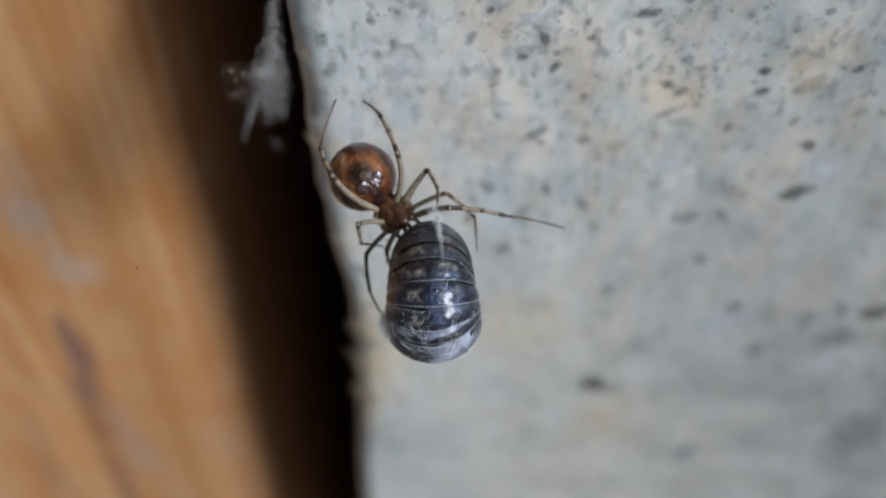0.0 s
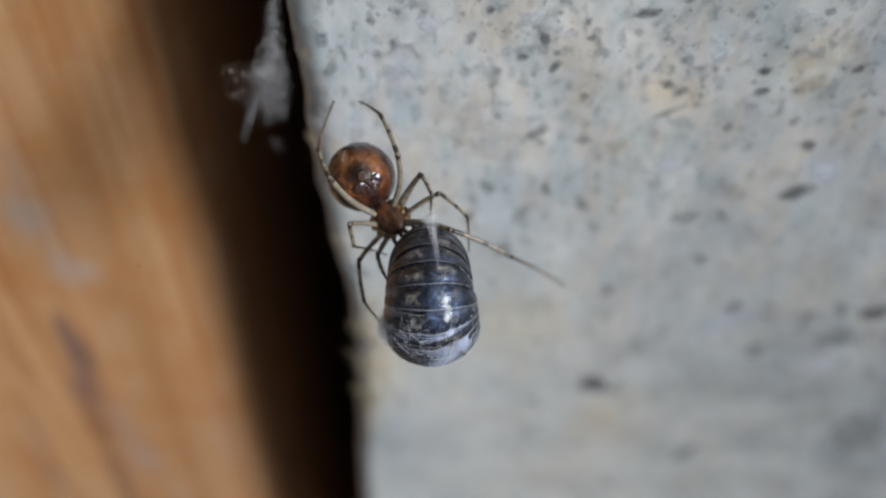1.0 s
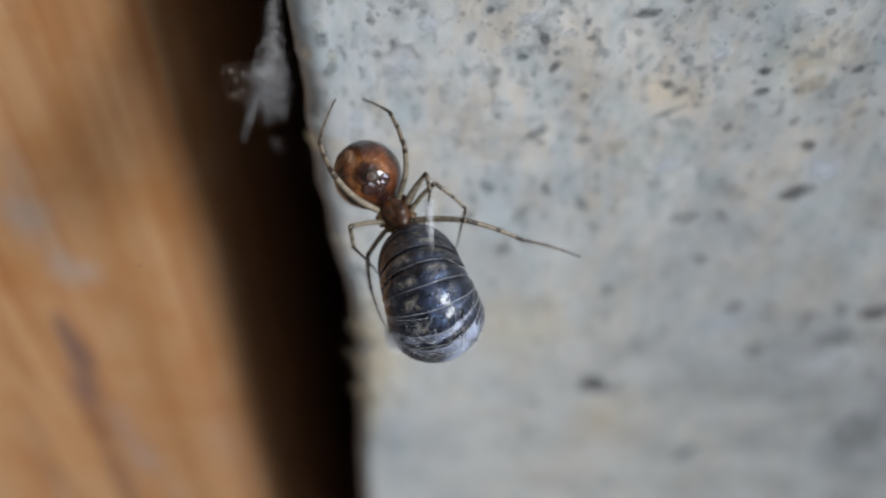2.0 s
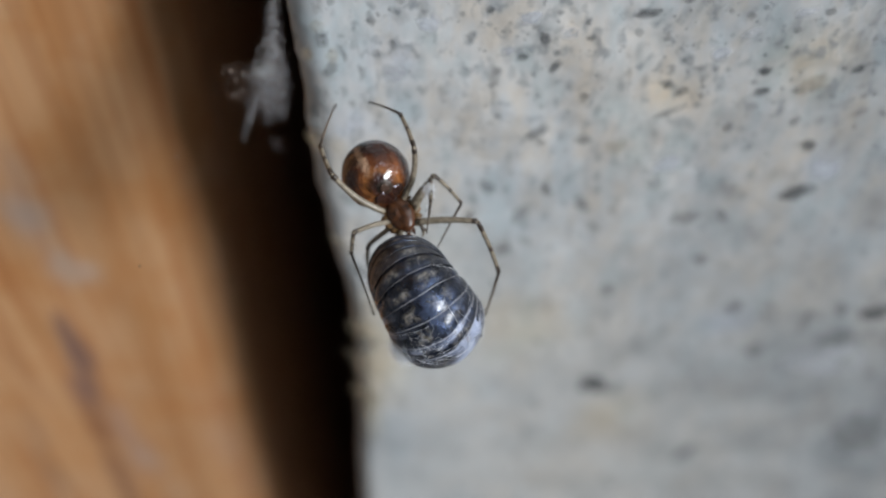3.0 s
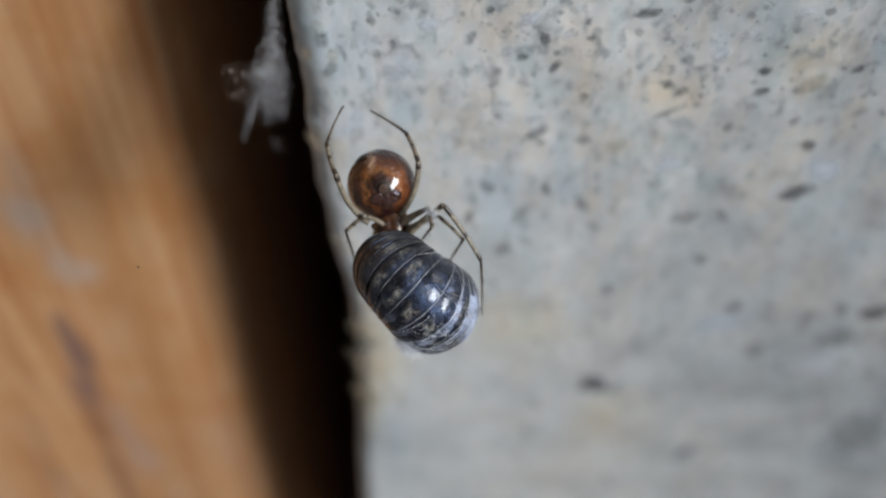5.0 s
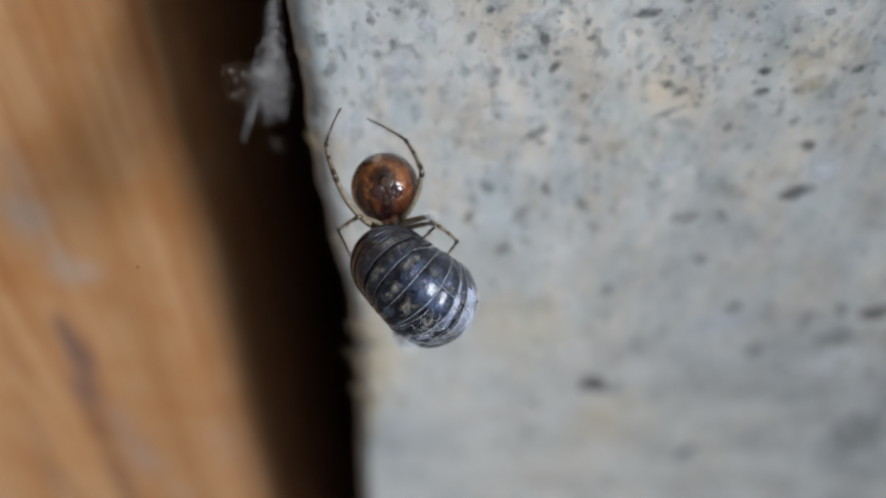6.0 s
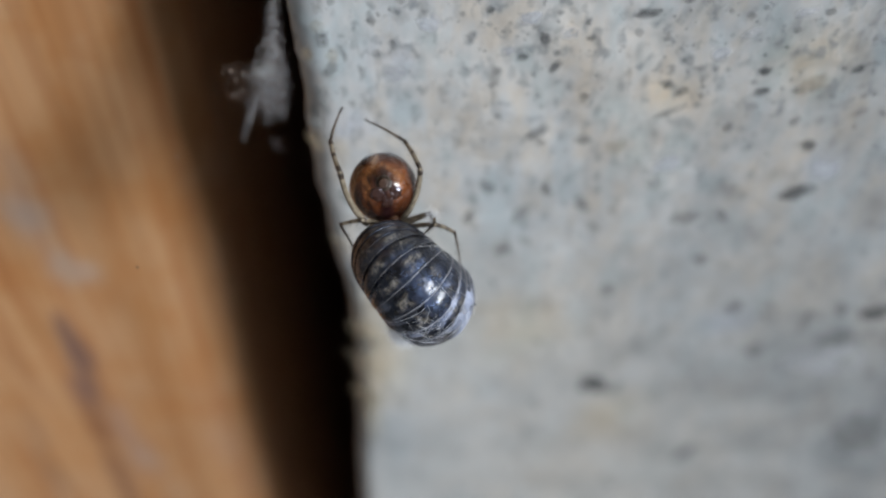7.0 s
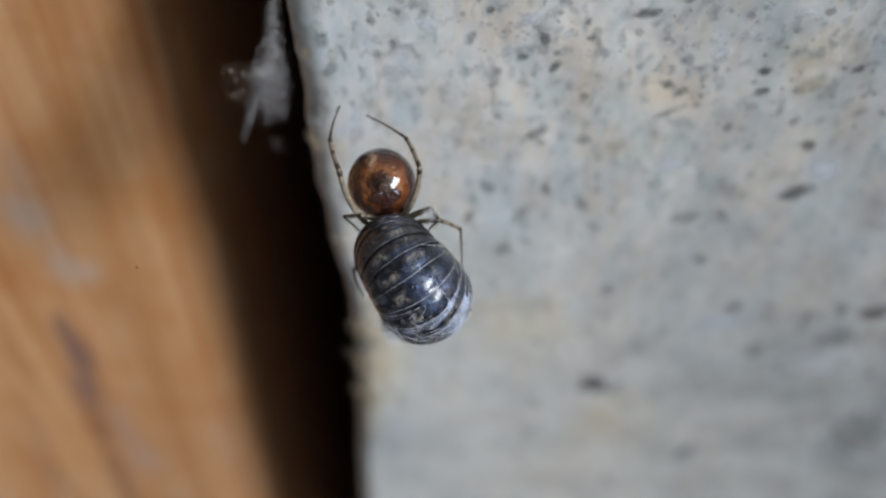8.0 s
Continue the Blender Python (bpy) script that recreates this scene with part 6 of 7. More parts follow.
    walk(leg_second_r[0], [
        (0, pose(0.003316, -0.001379, 0.001407, 124.5, 19.8, 21.0)),
        (0.5, pose(0.003369, -0.001246, 0.001520, 124.8, 19.8, 23.4)),
        (1, pose(0.003413, -0.001058, 0.001614, 125.1, 19.8, 20.1)),
        (1.5, pose(0.003323, -0.000183, 0.001787, 121.4, 19.2, 32.5)),
        (2, pose(0.003113, 0.000350, 0.001804, 118.2, 20.5, 32.8)),
        (2.25, pose(0.002959, 0.000722, 0.001801, 115.3, 21.6, 31.9)),
        (2.5, pose(0.002784, 0.001039, 0.001784, 112.8, 22.4, 31.0)),
        (2.8, pose(0.002602, 0.001238, 0.001770, 111.4, 22.8, 31.2)),
        (3, pose(0.003050, 0.001072, 0.001571, 120.0, 22.4, 28.2)),
        (3.5, pose(0.002707, 0.001233, 0.001780, 117.8, 20.3, 30.4)),
        (3.8, pose(0.002967, 0.000829, 0.001764, 119.8, 15.7, 42.0)),
        (4, pose(0.003653, -0.000943, 0.001141, 124.0, 35.4, 10.4)),
        (4.1, pose(0.003765, -0.000689, 0.000788, 124.2, 32.0, 17.8)),
        (4.2, pose(0.003807, -0.000459, 0.000989, 122.9, 31.7, 19.7)),
        (4.3, pose(0.003734, -0.000102, 0.001243, 118.7, 31.4, 22.1)),
        (4.4, pose(0.003451, 0.000144, 0.001367, 116.9, 28.6, 29.8)),
        (4.5, pose(0.003213, 0.000095, 0.001615, 123.7, 23.0, 42.5)),
        (4.7, pose(0.003057, 0.000032, 0.001786, 129.0, 20.3, 49.8)),
        (4.95, pose(0.003041, 0.000125, 0.001842, 129.1, 20.3, 51.9)),
        (5.25, pose(0.002932, 0.000166, 0.001993, 129.3, 20.3, 54.3)),
        (5.55, pose(0.002813, 0.000186, 0.002134, 129.4, 20.3, 56.5)),
        (5.8, pose(0.002786, 0.000248, 0.002181, 129.5, 20.3, 58.2)),
        (6, pose(0.002863, -0.000008, 0.002151, 139.4, 15.5, 63.4)),
        (6.5, pose(0.002921, -0.000121, 0.002105, 146.3, 10.3, 67.4)),
        (7, pose(0.002913, -0.000193, 0.002118, 151.5, 4.2, 71.1)),
        (7.5, pose(0.002991, -0.000132, 0.002041, 149.4, 7.3, 69.4)),
        (8, pose(0.003056, -0.000177, 0.001962, 145.8, 4.8, 70.9)),
    ])
    walk(leg_second_r[1], [
        (0, pose(0.000000, 0.000000, 0.000000, -84.1, 37.1, -24.3)),
        (0.5, pose(0.000000, 0.000000, 0.000000, -86.9, 37.0, -24.4)),
        (1, pose(0.000000, 0.000000, 0.000000, -94.0, 36.8, -30.3)),
        (1.5, pose(0.000000, 0.000000, 0.000000, -98.8, 37.5, -33.5)),
        (2, pose(0.000000, 0.000000, 0.000000, -105.6, 39.8, -40.3)),
        (2.25, pose(0.000000, 0.000000, 0.000000, -112.1, 41.3, -46.5)),
        (2.5, pose(0.000000, 0.000000, 0.000000, -118.2, 42.1, -52.1)),
        (2.8, pose(0.000000, 0.000000, 0.000000, -121.5, 42.4, -55.1)),
        (3, pose(0.000000, 0.000000, 0.000000, -122.5, 34.2, -59.6)),
        (3.5, pose(0.000000, 0.000000, 0.000000, -130.8, 31.3, -62.3)),
        (3.8, pose(0.000000, 0.000000, 0.000000, -112.1, 30.1, -50.9)),
        (4, pose(0.000000, 0.000000, 0.000000, -113.0, 51.2, -48.9)),
        (4.1, pose(0.000000, 0.000000, 0.000000, -97.7, 48.9, -43.8)),
        (4.2, pose(0.000000, 0.000000, 0.000000, -102.0, 49.4, -44.5)),
        (4.3, pose(0.000000, 0.000000, 0.000000, -105.1, 51.5, -43.7)),
        (4.4, pose(0.000000, 0.000000, 0.000000, -101.7, 49.4, -40.4)),
        (4.5, pose(0.000000, 0.000000, 0.000000, -97.6, 39.5, -32.1)),
        (4.7, pose(0.000000, 0.000000, 0.000000, -98.1, 34.4, -26.6)),
        (4.95, pose(0.000000, 0.000000, 0.000000, -98.8, 34.5, -25.6)),
        (5.25, pose(0.000000, 0.000000, 0.000000, -100.7, 34.9, -22.7)),
        (5.55, pose(0.000000, 0.000000, 0.000000, -102.7, 35.3, -19.8)),
        (5.8, pose(0.000000, 0.000000, 0.000000, -103.4, 35.5, -18.8)),
        (6, pose(0.000000, 0.000000, 0.000000, -105.7, 27.6, -16.6)),
        (6.5, pose(0.000000, 0.000000, 0.000000, -107.7, 20.4, -16.0)),
        (7, pose(0.000000, 0.000000, 0.000000, -110.1, 13.0, -14.7)),
        (7.5, pose(0.000000, 0.000000, 0.000000, -107.4, 16.4, -15.6)),
        (8, pose(0.000000, 0.000000, 0.000000, -100.8, 14.5, -14.9)),
    ])
    walk(leg_second_r[2], [
        (0, pose(0.000000, 0.000000, 0.002783, 37.5, 2.8, -27.0)),
        (0.5, pose(0.000000, 0.000000, 0.002783, 38.7, 2.7, -27.0)),
        (1, pose(0.000000, 0.000000, 0.002783, 38.5, 1.3, -28.0)),
        (1.5, pose(0.000000, 0.000000, 0.002783, 48.0, 2.4, -27.8)),
        (2, pose(0.000000, 0.000000, 0.002783, 54.1, 2.1, -32.4)),
        (2.25, pose(0.000000, 0.000000, 0.002783, 59.2, 2.3, -36.7)),
        (2.5, pose(0.000000, 0.000000, 0.002783, 63.4, 2.8, -40.7)),
        (2.8, pose(0.000000, 0.000000, 0.002783, 65.6, 3.2, -42.9)),
        (3, pose(0.000000, 0.000000, 0.002783, 65.9, -5.0, -46.7)),
        (3.5, pose(0.000000, 0.000000, 0.002783, 78.4, -7.1, -54.0)),
        (3.8, pose(0.000000, 0.000000, 0.002783, 67.2, -8.1, -38.2)),
        (4, pose(0.000000, 0.000000, 0.002783, 36.1, 23.1, -29.2)),
        (4.1, pose(0.000000, 0.000000, 0.002783, 36.0, 12.8, -32.5)),
        (4.2, pose(0.000000, 0.000000, 0.002783, 39.6, 10.7, -34.2)),
        (4.3, pose(0.000000, 0.000000, 0.002783, 45.0, 14.6, -31.4)),
        (4.4, pose(0.000000, 0.000000, 0.002783, 53.1, 15.1, -25.5)),
        (4.5, pose(0.000000, 0.000000, 0.002783, 56.2, 4.5, -24.3)),
        (4.7, pose(0.000000, 0.000000, 0.002783, 55.9, -0.3, -23.0)),
        (4.95, pose(0.000000, 0.000000, 0.002783, 56.0, 0.5, -21.9)),
        (5.25, pose(0.000000, 0.000000, 0.002783, 56.2, 2.4, -18.9)),
        (5.55, pose(0.000000, 0.000000, 0.002783, 56.5, 4.4, -15.8)),
        (5.8, pose(0.000000, 0.000000, 0.002783, 56.7, 5.1, -14.7)),
        (6, pose(0.000000, 0.000000, 0.002783, 50.0, -3.2, -14.2)),
        (6.5, pose(0.000000, 0.000000, 0.002783, 44.5, -11.1, -13.9)),
        (7, pose(0.000000, 0.000000, 0.002783, 19.3, -27.7, -18.6)),
        (7.5, pose(0.000000, 0.000000, 0.002783, 21.2, -23.9, -18.9)),
        (8, pose(0.000000, 0.000000, 0.002783, 30.4, -33.5, -26.0)),
    ])
    walk(leg_front_r[0], [
        (0, pose(0.002836, -0.002296, 0.003551, 129.1, 3.3, 43.1)),
        (0.1, pose(0.002882, -0.002297, 0.003551, 130.8, 4.8, 41.8)),
        (0.2, pose(0.002769, -0.002162, 0.003667, 134.1, 7.0, 39.9)),
        (0.3, pose(0.002762, -0.002118, 0.003688, 135.1, 6.3, 41.0)),
        (0.4, pose(0.002720, -0.001955, 0.003761, 136.7, 5.6, 42.2)),
        (0.5, pose(0.002846, -0.002020, 0.003654, 133.8, 4.3, 44.0)),
        (0.6, pose(0.003253, -0.001949, 0.003445, 134.6, 1.6, 46.2)),
        (0.7, pose(0.003152, -0.002096, 0.003445, 135.2, 2.0, 45.1)),
        (0.8, pose(0.003001, -0.002293, 0.003442, 134.6, 1.4, 45.0)),
        (0.9, pose(0.002869, -0.002975, 0.003117, 121.0, 6.6, 37.7)),
        (1, pose(0.002332, -0.003302, 0.003158, 113.4, 11.5, 27.5)),
        (1.1, pose(0.002168, -0.003485, 0.003060, 109.4, 16.7, 16.1)),
        (1.2, pose(0.001816, -0.003388, 0.003283, 127.2, 16.5, 18.7)),
        (1.3, pose(0.001893, -0.003039, 0.003524, 124.1, 13.8, 25.0)),
        (1.4, pose(0.002551, -0.002726, 0.003441, 117.1, 7.9, 37.4)),
        (1.5, pose(0.003003, -0.002332, 0.003381, 118.9, 4.9, 45.4)),
        (1.6, pose(0.003266, -0.002378, 0.003156, 123.9, 1.5, 51.5)),
        (1.7, pose(0.003707, -0.002756, 0.002438, 119.1, 2.3, 50.8)),
        (2, pose(0.003657, -0.002654, 0.002499, 121.3, 5.8, 46.3)),
        (2.25, pose(0.003599, -0.002595, 0.002603, 124.4, 13.1, 36.1)),
        (2.5, pose(0.003533, -0.002544, 0.002705, 126.1, 20.8, 25.8)),
        (2.8, pose(0.003459, -0.002474, 0.002763, 126.3, 25.0, 20.9)),
        (3, pose(0.003981, -0.002817, 0.001547, 131.6, 25.9, 15.8)),
        (3.5, pose(0.003789, -0.002248, 0.002410, 127.7, 25.8, 14.0)),
        (3.8, pose(0.003481, -0.001958, 0.003048, 130.3, 22.7, 21.3)),
        (4, pose(0.003380, -0.001832, 0.003305, 125.9, 22.7, 23.4)),
        (4.1, pose(0.003575, -0.001780, 0.003206, 131.9, 21.2, 26.8)),
        (4.2, pose(0.003608, -0.001304, 0.003292, 130.8, 20.4, 29.3)),
        (4.3, pose(0.003646, -0.000944, 0.003337, 132.0, 18.4, 33.3)),
        (4.4, pose(0.003568, -0.000346, 0.003222, 129.5, 17.5, 36.0)),
        (4.5, pose(0.003390, 0.000275, 0.003139, 122.1, 18.5, 36.4)),
        (4.7, pose(0.002639, 0.000446, 0.003610, 116.1, 16.0, 44.6)),
        (4.95, pose(0.003180, 0.000737, 0.003146, 112.3, 20.4, 37.6)),
        (5.1, pose(0.003992, 0.000385, 0.002490, 113.2, 25.5, 26.4)),
        (5.25, pose(0.004293, -0.000533, 0.002409, 125.7, 25.5, 27.8)),
        (5.4, pose(0.004040, -0.001087, -0.002003, 130.4, 21.6, 34.0)),
        (5.55, pose(0.003283, -0.001387, -0.002714, 41.0, 19.7, 7.8)),
        (5.8, pose(0.002265, -0.001230, -0.003275, 47.9, 29.1, 18.3)),
        (5.9, pose(0.002265, -0.001230, -0.003277, 46.1, 28.2, 17.2)),
        (6, pose(0.002265, -0.001230, -0.003277, 38.1, 23.9, 12.9)),
        (6.5, pose(0.002274, -0.001155, -0.003288, 34.6, 21.4, 10.9)),
        (7, pose(0.002287, -0.001040, -0.003294, 34.7, 21.4, 10.9)),
        (7.5, pose(0.002296, -0.000960, -0.003298, 34.8, 21.4, 10.9)),
        (8, pose(0.002296, -0.000954, -0.003300, 34.4, 21.4, 10.9)),
    ])
    walk(leg_front_r[1], [
        (0, pose(0.000000, 0.000000, 0.000000, -94.2, 4.9, -5.9)),
        (0.1, pose(0.000000, 0.000000, 0.000000, -96.2, 7.0, -6.1)),
        (0.2, pose(0.000000, 0.000000, 0.000000, -103.2, 9.8, -6.6)),
        (0.3, pose(0.000000, 0.000000, 0.000000, -104.6, 8.8, -6.7)),
        (0.4, pose(0.000000, 0.000000, 0.000000, -108.4, 7.3, -7.9)),
        (0.5, pose(0.000000, 0.000000, 0.000000, -102.1, 5.8, -7.6)),
        (0.6, pose(0.000000, 0.000000, 0.000000, -97.7, 1.4, -10.7)),
        (0.7, pose(0.000000, 0.000000, 0.000000, -97.9, 2.1, -8.7)),
        (0.8, pose(0.000000, 0.000000, 0.000000, -96.6, 1.7, -6.2)),
        (0.9, pose(0.000000, 0.000000, 0.000000, -75.6, 10.3, 1.5)),
        (1, pose(0.000000, 0.000000, 0.000000, -67.7, 17.7, 10.9)),
        (1.1, pose(0.000000, 0.000000, 0.000000, -60.0, 29.1, 17.9)),
        (1.2, pose(0.000000, 0.000000, 0.000000, -83.7, 32.1, 12.0)),
        (1.3, pose(0.000000, 0.000000, 0.000000, -86.7, 27.0, 9.9)),
        (1.4, pose(0.000000, 0.000000, 0.000000, -78.6, 15.6, 3.6)),
        (1.5, pose(0.000000, 0.000000, 0.000000, -80.0, 10.5, -3.4)),
        (1.6, pose(0.000000, 0.000000, 0.000000, -79.4, 3.8, -4.8)),
        (1.7, pose(0.000000, 0.000000, 0.000000, -61.0, 5.0, -2.9)),
        (2, pose(0.000000, 0.000000, 0.000000, -65.2, 12.0, -3.5)),
        (2.25, pose(0.000000, 0.000000, 0.000000, -73.5, 25.0, -5.7)),
        (2.5, pose(0.000000, 0.000000, 0.000000, -83.4, 37.6, -10.1)),
        (2.8, pose(0.000000, 0.000000, 0.000000, -89.9, 44.0, -13.8)),
        (3, pose(0.000000, 0.000000, 0.000000, -78.9, 43.7, -21.0)),
        (3.5, pose(0.000000, 0.000000, 0.000000, -93.3, 45.5, -24.6)),
        (3.8, pose(0.000000, 0.000000, 0.000000, -104.4, 40.4, -24.7)),
        (4, pose(0.000000, 0.000000, 0.000000, -102.6, 42.5, -18.8)),
        (4.1, pose(0.000000, 0.000000, 0.000000, -105.9, 38.3, -22.3)),
        (4.2, pose(0.000000, 0.000000, 0.000000, -110.1, 36.3, -27.1)),
        (4.3, pose(0.000000, 0.000000, 0.000000, -114.2, 31.6, -31.8)),
        (4.4, pose(0.000000, 0.000000, 0.000000, -114.2, 29.4, -37.0)),
        (4.5, pose(0.000000, 0.000000, 0.000000, -114.3, 32.5, -41.3)),
        (4.7, pose(0.000000, 0.000000, 0.000000, -113.7, 33.8, -32.9)),
        (4.95, pose(0.000000, 0.000000, 0.000000, -113.7, 41.3, -41.7)),
        (5.1, pose(0.000000, 0.000000, 0.000000, -112.7, 47.7, -49.9)),
        (5.25, pose(0.000000, 0.000000, 0.000000, -104.5, 43.6, -39.1)),
        (5.4, pose(0.000000, 0.000000, 0.000000, -36.1, 39.0, -44.1)),
        (5.55, pose(0.000000, 0.000000, 0.000000, 113.7, 50.6, 72.5)),
        (5.8, pose(0.000000, 0.000000, 0.000000, 115.2, 46.5, 62.5)),
        (5.9, pose(0.000000, 0.000000, 0.000000, 117.6, 46.1, 64.0)),
        (6, pose(0.000000, 0.000000, 0.000000, 128.3, 42.5, 71.7)),
        (6.5, pose(0.000000, 0.000000, 0.000000, 133.9, 39.9, 76.1)),
        (7, pose(0.000000, 0.000000, 0.000000, 134.3, 39.2, 77.2)),
        (7.5, pose(0.000000, 0.000000, 0.000000, 134.7, 38.5, 78.3)),
        (8, pose(0.000000, 0.000000, 0.000000, 135.2, 37.2, 79.4)),
    ])
    walk(leg_front_r[2], [
        (0, pose(0.000000, 0.000000, 0.004450, -10.1, -4.2, 1.7)),
        (0.1, pose(0.000000, 0.000000, 0.004450, -3.8, -4.2, 2.1)),
        (0.2, pose(0.000000, 0.000000, 0.004450, -12.6, -8.3, 3.6)),
        (0.3, pose(0.000000, 0.000000, 0.004450, -17.5, -13.4, 4.9)),
        (0.4, pose(0.000000, 0.000000, 0.004450, -23.8, -11.2, 4.1)),
        (0.5, pose(0.000000, 0.000000, 0.004450, -20.9, -4.6, 0.1)),
        (0.6, pose(0.000000, 0.000000, 0.004450, -26.6, -3.0, -2.3)),
        (0.7, pose(0.000000, 0.000000, 0.004450, -34.8, -1.6, -2.8)),
        (0.8, pose(0.000000, 0.000000, 0.004450, -26.6, -2.9, -2.5)),
        (0.9, pose(0.000000, 0.000000, 0.004450, -15.9, -2.5, 0.2)),
        (1, pose(0.000000, 0.000000, 0.004450, 7.6, -2.2, 0.7)),
        (1.1, pose(0.000000, 0.000000, 0.004450, 23.7, -0.8, -3.0)),
        (1.2, pose(0.000000, 0.000000, 0.004450, -0.5, -12.5, -3.0)),
        (1.3, pose(0.000000, 0.000000, 0.004450, 6.0, -13.7, -3.9)),
        (1.4, pose(0.000000, 0.000000, 0.004450, 5.3, -9.1, -4.3)),
        (1.5, pose(0.000000, 0.000000, 0.004450, -6.6, -1.2, -4.4)),
        (1.6, pose(0.000000, 0.000000, 0.004450, -22.0, -2.9, -5.5)),
        (1.7, pose(0.000000, 0.000000, 0.004450, -9.6, 2.3, -6.5)),
        (2, pose(0.000000, 0.000000, 0.004450, -3.9, 1.2, -5.6)),
        (2.25, pose(0.000000, 0.000000, 0.004450, 11.3, -4.7, -6.6)),
        (2.5, pose(0.000000, 0.000000, 0.004450, 26.5, -10.0, -11.9)),
        (2.8, pose(0.000000, 0.000000, 0.004450, 32.0, -10.7, -15.0)),
        (3, pose(0.000000, 0.000000, 0.004450, 28.4, -15.7, -16.5)),
        (3.5, pose(0.000000, 0.000000, 0.004450, 32.5, -13.1, -16.5)),
        (3.8, pose(0.000000, 0.000000, 0.004450, 28.4, -14.7, -14.5)),
        (4, pose(0.000000, 0.000000, 0.004450, 33.3, -13.5, -15.6)),
        (4.1, pose(0.000000, 0.000000, 0.004450, 27.3, -16.0, -13.7)),
        (4.2, pose(0.000000, 0.000000, 0.004450, 28.2, -12.5, -11.8)),
        (4.3, pose(0.000000, 0.000000, 0.004450, 28.6, -18.4, -13.4)),
        (4.4, pose(0.000000, 0.000000, 0.004450, 30.0, -17.3, -13.4)),
        (4.5, pose(0.000000, 0.000000, 0.004450, 37.2, -11.8, -13.6)),
        (4.7, pose(0.000000, 0.000000, 0.004450, 45.3, -14.3, -14.9)),
        (4.95, pose(0.000000, 0.000000, 0.004450, 39.6, -7.2, -17.6)),
        (5.1, pose(0.000000, 0.000000, 0.004450, 22.9, 0.2, -18.9)),
        (5.25, pose(0.000000, 0.000000, 0.004450, 5.5, -1.5, -18.2)),
        (5.4, pose(0.000000, 0.000000, 0.004450, -4.6, -13.2, -18.2)),
        (5.55, pose(0.000000, 0.000000, 0.004450, 62.2, 34.0, -1.9)),
        (5.8, pose(0.000000, 0.000000, 0.004450, 51.0, 18.0, -7.1)),
        (5.9, pose(0.000000, 0.000000, 0.004450, 66.4, 23.3, 0.3)),
        (6, pose(0.000000, 0.000000, 0.004450, 107.4, 28.8, 13.5)),
        (6.5, pose(0.000000, 0.000000, 0.004450, 113.3, 30.5, 17.3)),
        (7, pose(0.000000, 0.000000, 0.004450, 113.8, 30.7, 16.9)),
        (7.5, pose(0.000000, 0.000000, 0.004450, 114.3, 30.1, 18.4)),
        (8, pose(0.000000, 0.000000, 0.004450, 115.5, 29.7, 19.3)),
    ])
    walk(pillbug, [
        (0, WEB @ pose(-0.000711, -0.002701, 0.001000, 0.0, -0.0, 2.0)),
        (0.5, WEB @ pose(-0.000853, -0.002807, 0.001000, 0.0, -0.0, 2.0)),
        (1, WEB @ pose(-0.000817, -0.002914, 0.001000, 0.0, -0.0, 2.0)),
        (1.5, WEB @ pose(-0.000888, -0.002630, 0.001000, 2.0, -0.0, 8.0)),
        (2.8, WEB @ pose(-0.001208, -0.003198, 0.001000, 7.0, -0.0, 30.0)),
        (3, WEB @ pose(-0.001279, -0.003269, 0.001000, 7.0, -0.0, 31.0)),
        (3.5, WEB @ pose(-0.001421, -0.003411, 0.001000, 9.0, -0.0, 33.0)),
        (4, WEB @ pose(-0.001492, -0.003234, 0.001000, 10.0, -0.0, 36.0)),
        (4.5, WEB @ pose(-0.001635, -0.002736, 0.001000, 12.0, -0.0, 45.0)),
        (4.7, WEB @ pose(-0.001706, -0.002701, 0.001000, 12.0, -0.0, 46.0)),
        (5.8, WEB @ pose(-0.001883, -0.002345, 0.001000, 13.0, -0.0, 47.0)),
        (6, WEB @ pose(-0.001919, -0.002274, 0.001000, 13.0, -0.0, 47.0)),
        (6.5, WEB @ pose(-0.001990, -0.002132, 0.001000, 13.0, -0.0, 46.0)),
        (7, WEB @ pose(-0.001990, -0.002097, 0.001000, 13.0, -0.0, 42.0)),
        (7.5, WEB @ pose(-0.002026, -0.001954, 0.001000, 13.0, -0.0, 37.0)),
        (8, WEB @ pose(-0.002026, -0.001883, 0.001000, 13.0, -0.0, 34.0)),
    ])
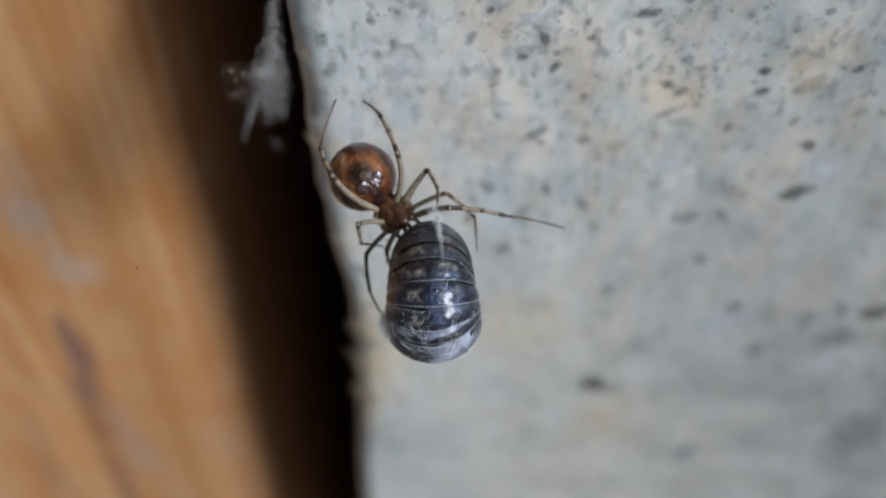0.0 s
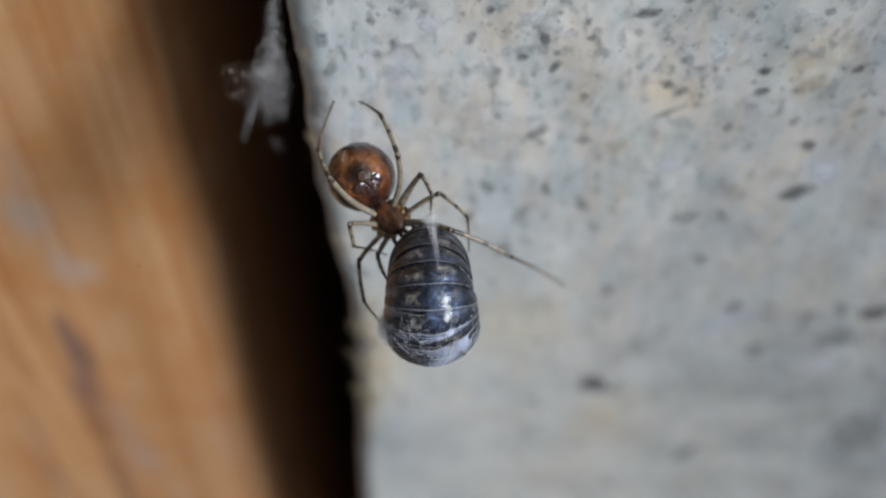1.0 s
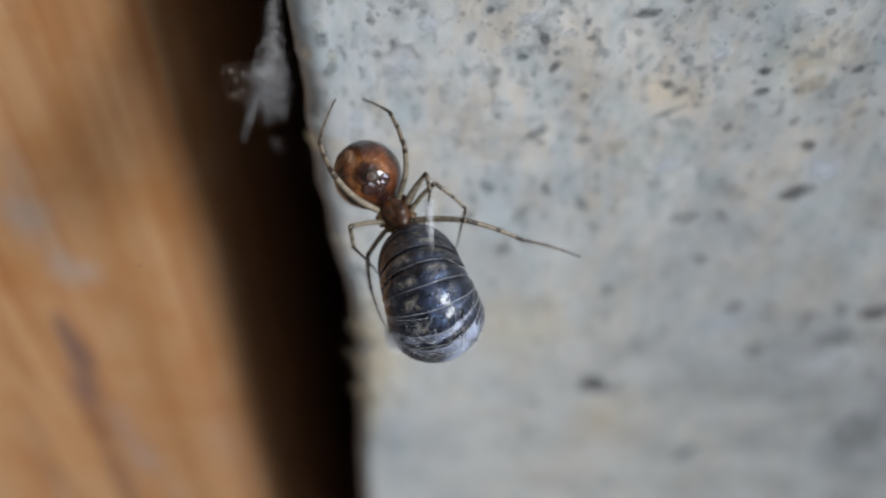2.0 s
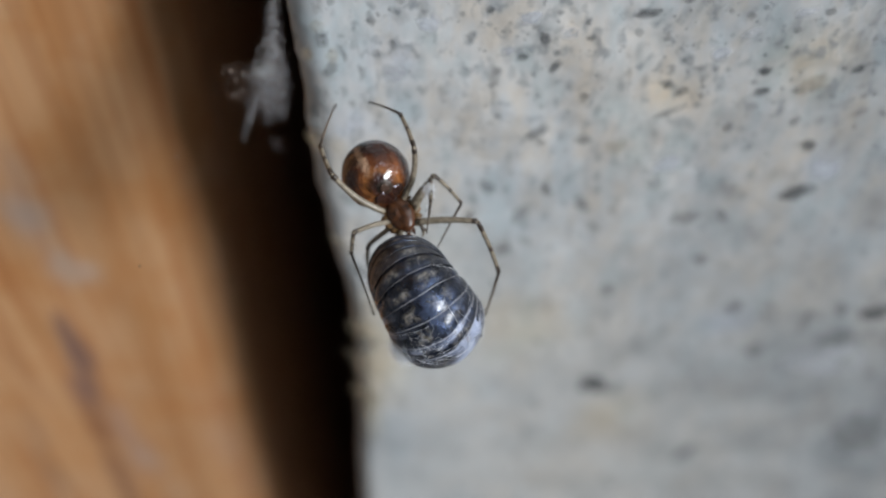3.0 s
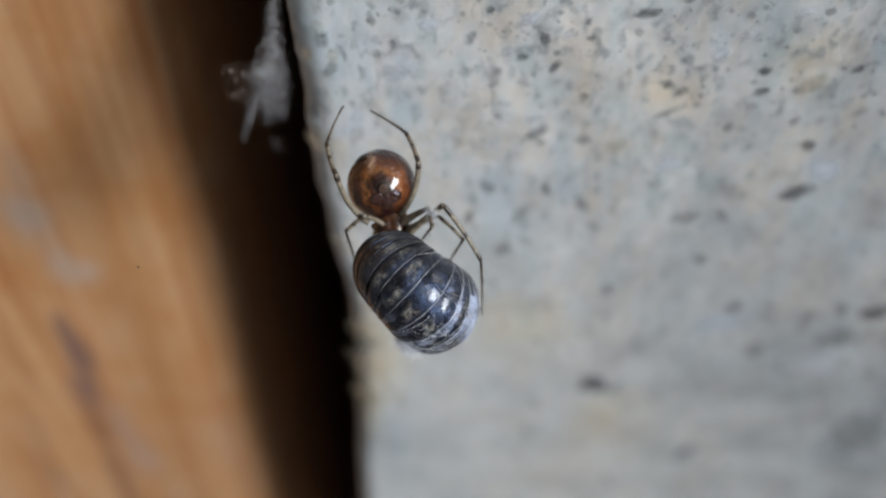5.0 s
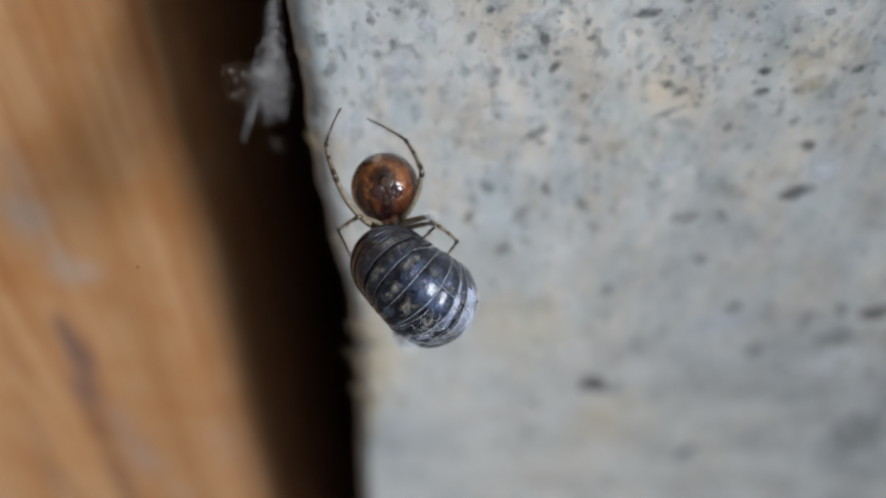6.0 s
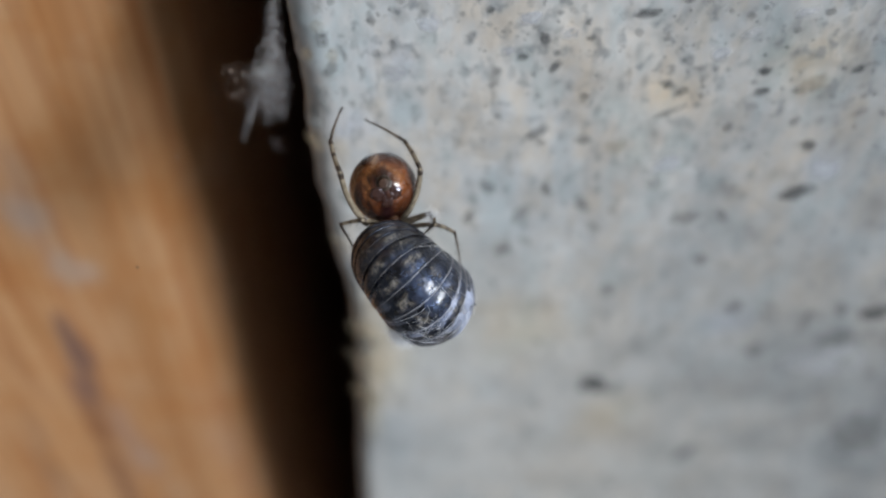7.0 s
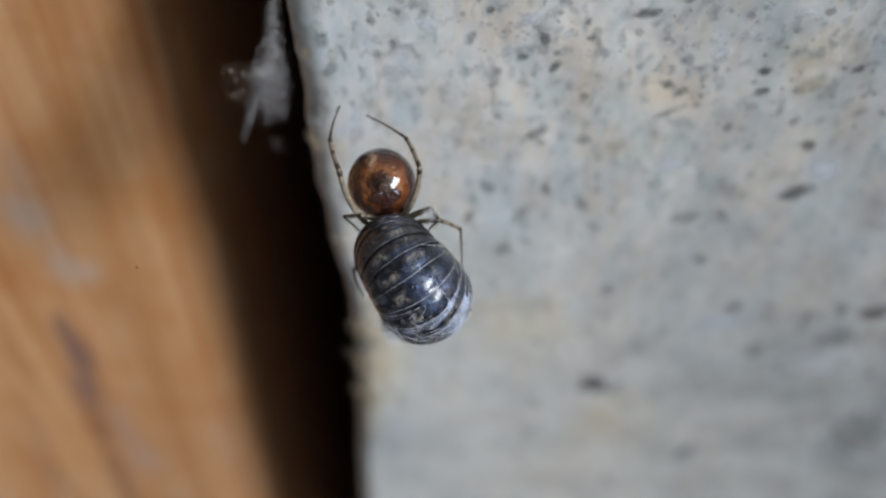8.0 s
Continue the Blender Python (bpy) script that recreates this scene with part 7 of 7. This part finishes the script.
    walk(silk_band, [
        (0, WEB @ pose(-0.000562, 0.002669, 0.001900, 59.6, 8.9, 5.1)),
        (0.5, WEB @ pose(-0.000737, 0.002564, 0.001900, 61.6, 9.0, 5.3)),
        (1, WEB @ pose(-0.000878, 0.002142, 0.001900, 54.9, 8.8, 4.9)),
        (1.5, WEB @ pose(-0.000843, 0.002212, 0.001900, 49.7, 7.4, 3.1)),
        (2.8, WEB @ pose(-0.000943, 0.004227, 0.002300, 141.0, 7.5, 1.9)),
        (3, WEB @ pose(-0.000838, 0.003877, 0.002300, 143.9, 6.9, 2.4)),
        (3.5, WEB @ pose(-0.001048, 0.003808, 0.002300, 145.1, 6.2, 2.9)),
        (4, WEB @ pose(-0.001118, 0.002829, 0.002300, 154.4, 4.7, 3.8)),
        (4.5, WEB @ pose(-0.000559, 0.002760, 0.002300, 162.8, 8.6, 2.2)),
        (4.7, WEB @ pose(-0.000629, 0.002550, 0.002300, 165.5, 7.6, 2.5)),
        (5.8, WEB @ pose(-0.000664, 0.002061, 0.002300, 172.9, 5.8, 2.8)),
        (6, WEB @ pose(-0.000664, 0.001991, 0.002300, 172.9, 5.8, 2.8)),
        (6.5, WEB @ pose(-0.000629, 0.001991, 0.002300, 172.9, 5.8, 2.9)),
        (7, WEB @ pose(-0.000629, 0.002131, 0.002300, 172.0, 5.4, 2.9)),
        (7.5, WEB @ pose(-0.000699, 0.002201, 0.002300, 171.2, 4.6, 3.0)),
        (8, WEB @ pose(-0.000699, 0.002201, 0.002300, 171.2, 4.6, 3.0)),
    ])
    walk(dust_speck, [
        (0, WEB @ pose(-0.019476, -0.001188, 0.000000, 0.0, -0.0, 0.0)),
        (1, WEB @ pose(-0.019368, -0.001080, 0.000000, 0.0, -0.0, 0.0)),
        (1.5, WEB @ pose(-0.019296, -0.001080, 0.000000, 0.0, -0.0, 0.0)),
        (3.5, WEB @ pose(-0.019296, -0.001116, 0.000000, 0.0, -0.0, 0.0)),
        (4.5, WEB @ pose(-0.019368, -0.001152, 0.000000, 0.0, -0.0, 0.0)),
        (6.5, WEB @ pose(-0.019440, -0.001152, 0.000000, 0.0, -0.0, 0.0)),
        (8, WEB @ pose(-0.019476, -0.001188, 0.000000, 0.0, -0.0, 0.0)),
    ])


motions()
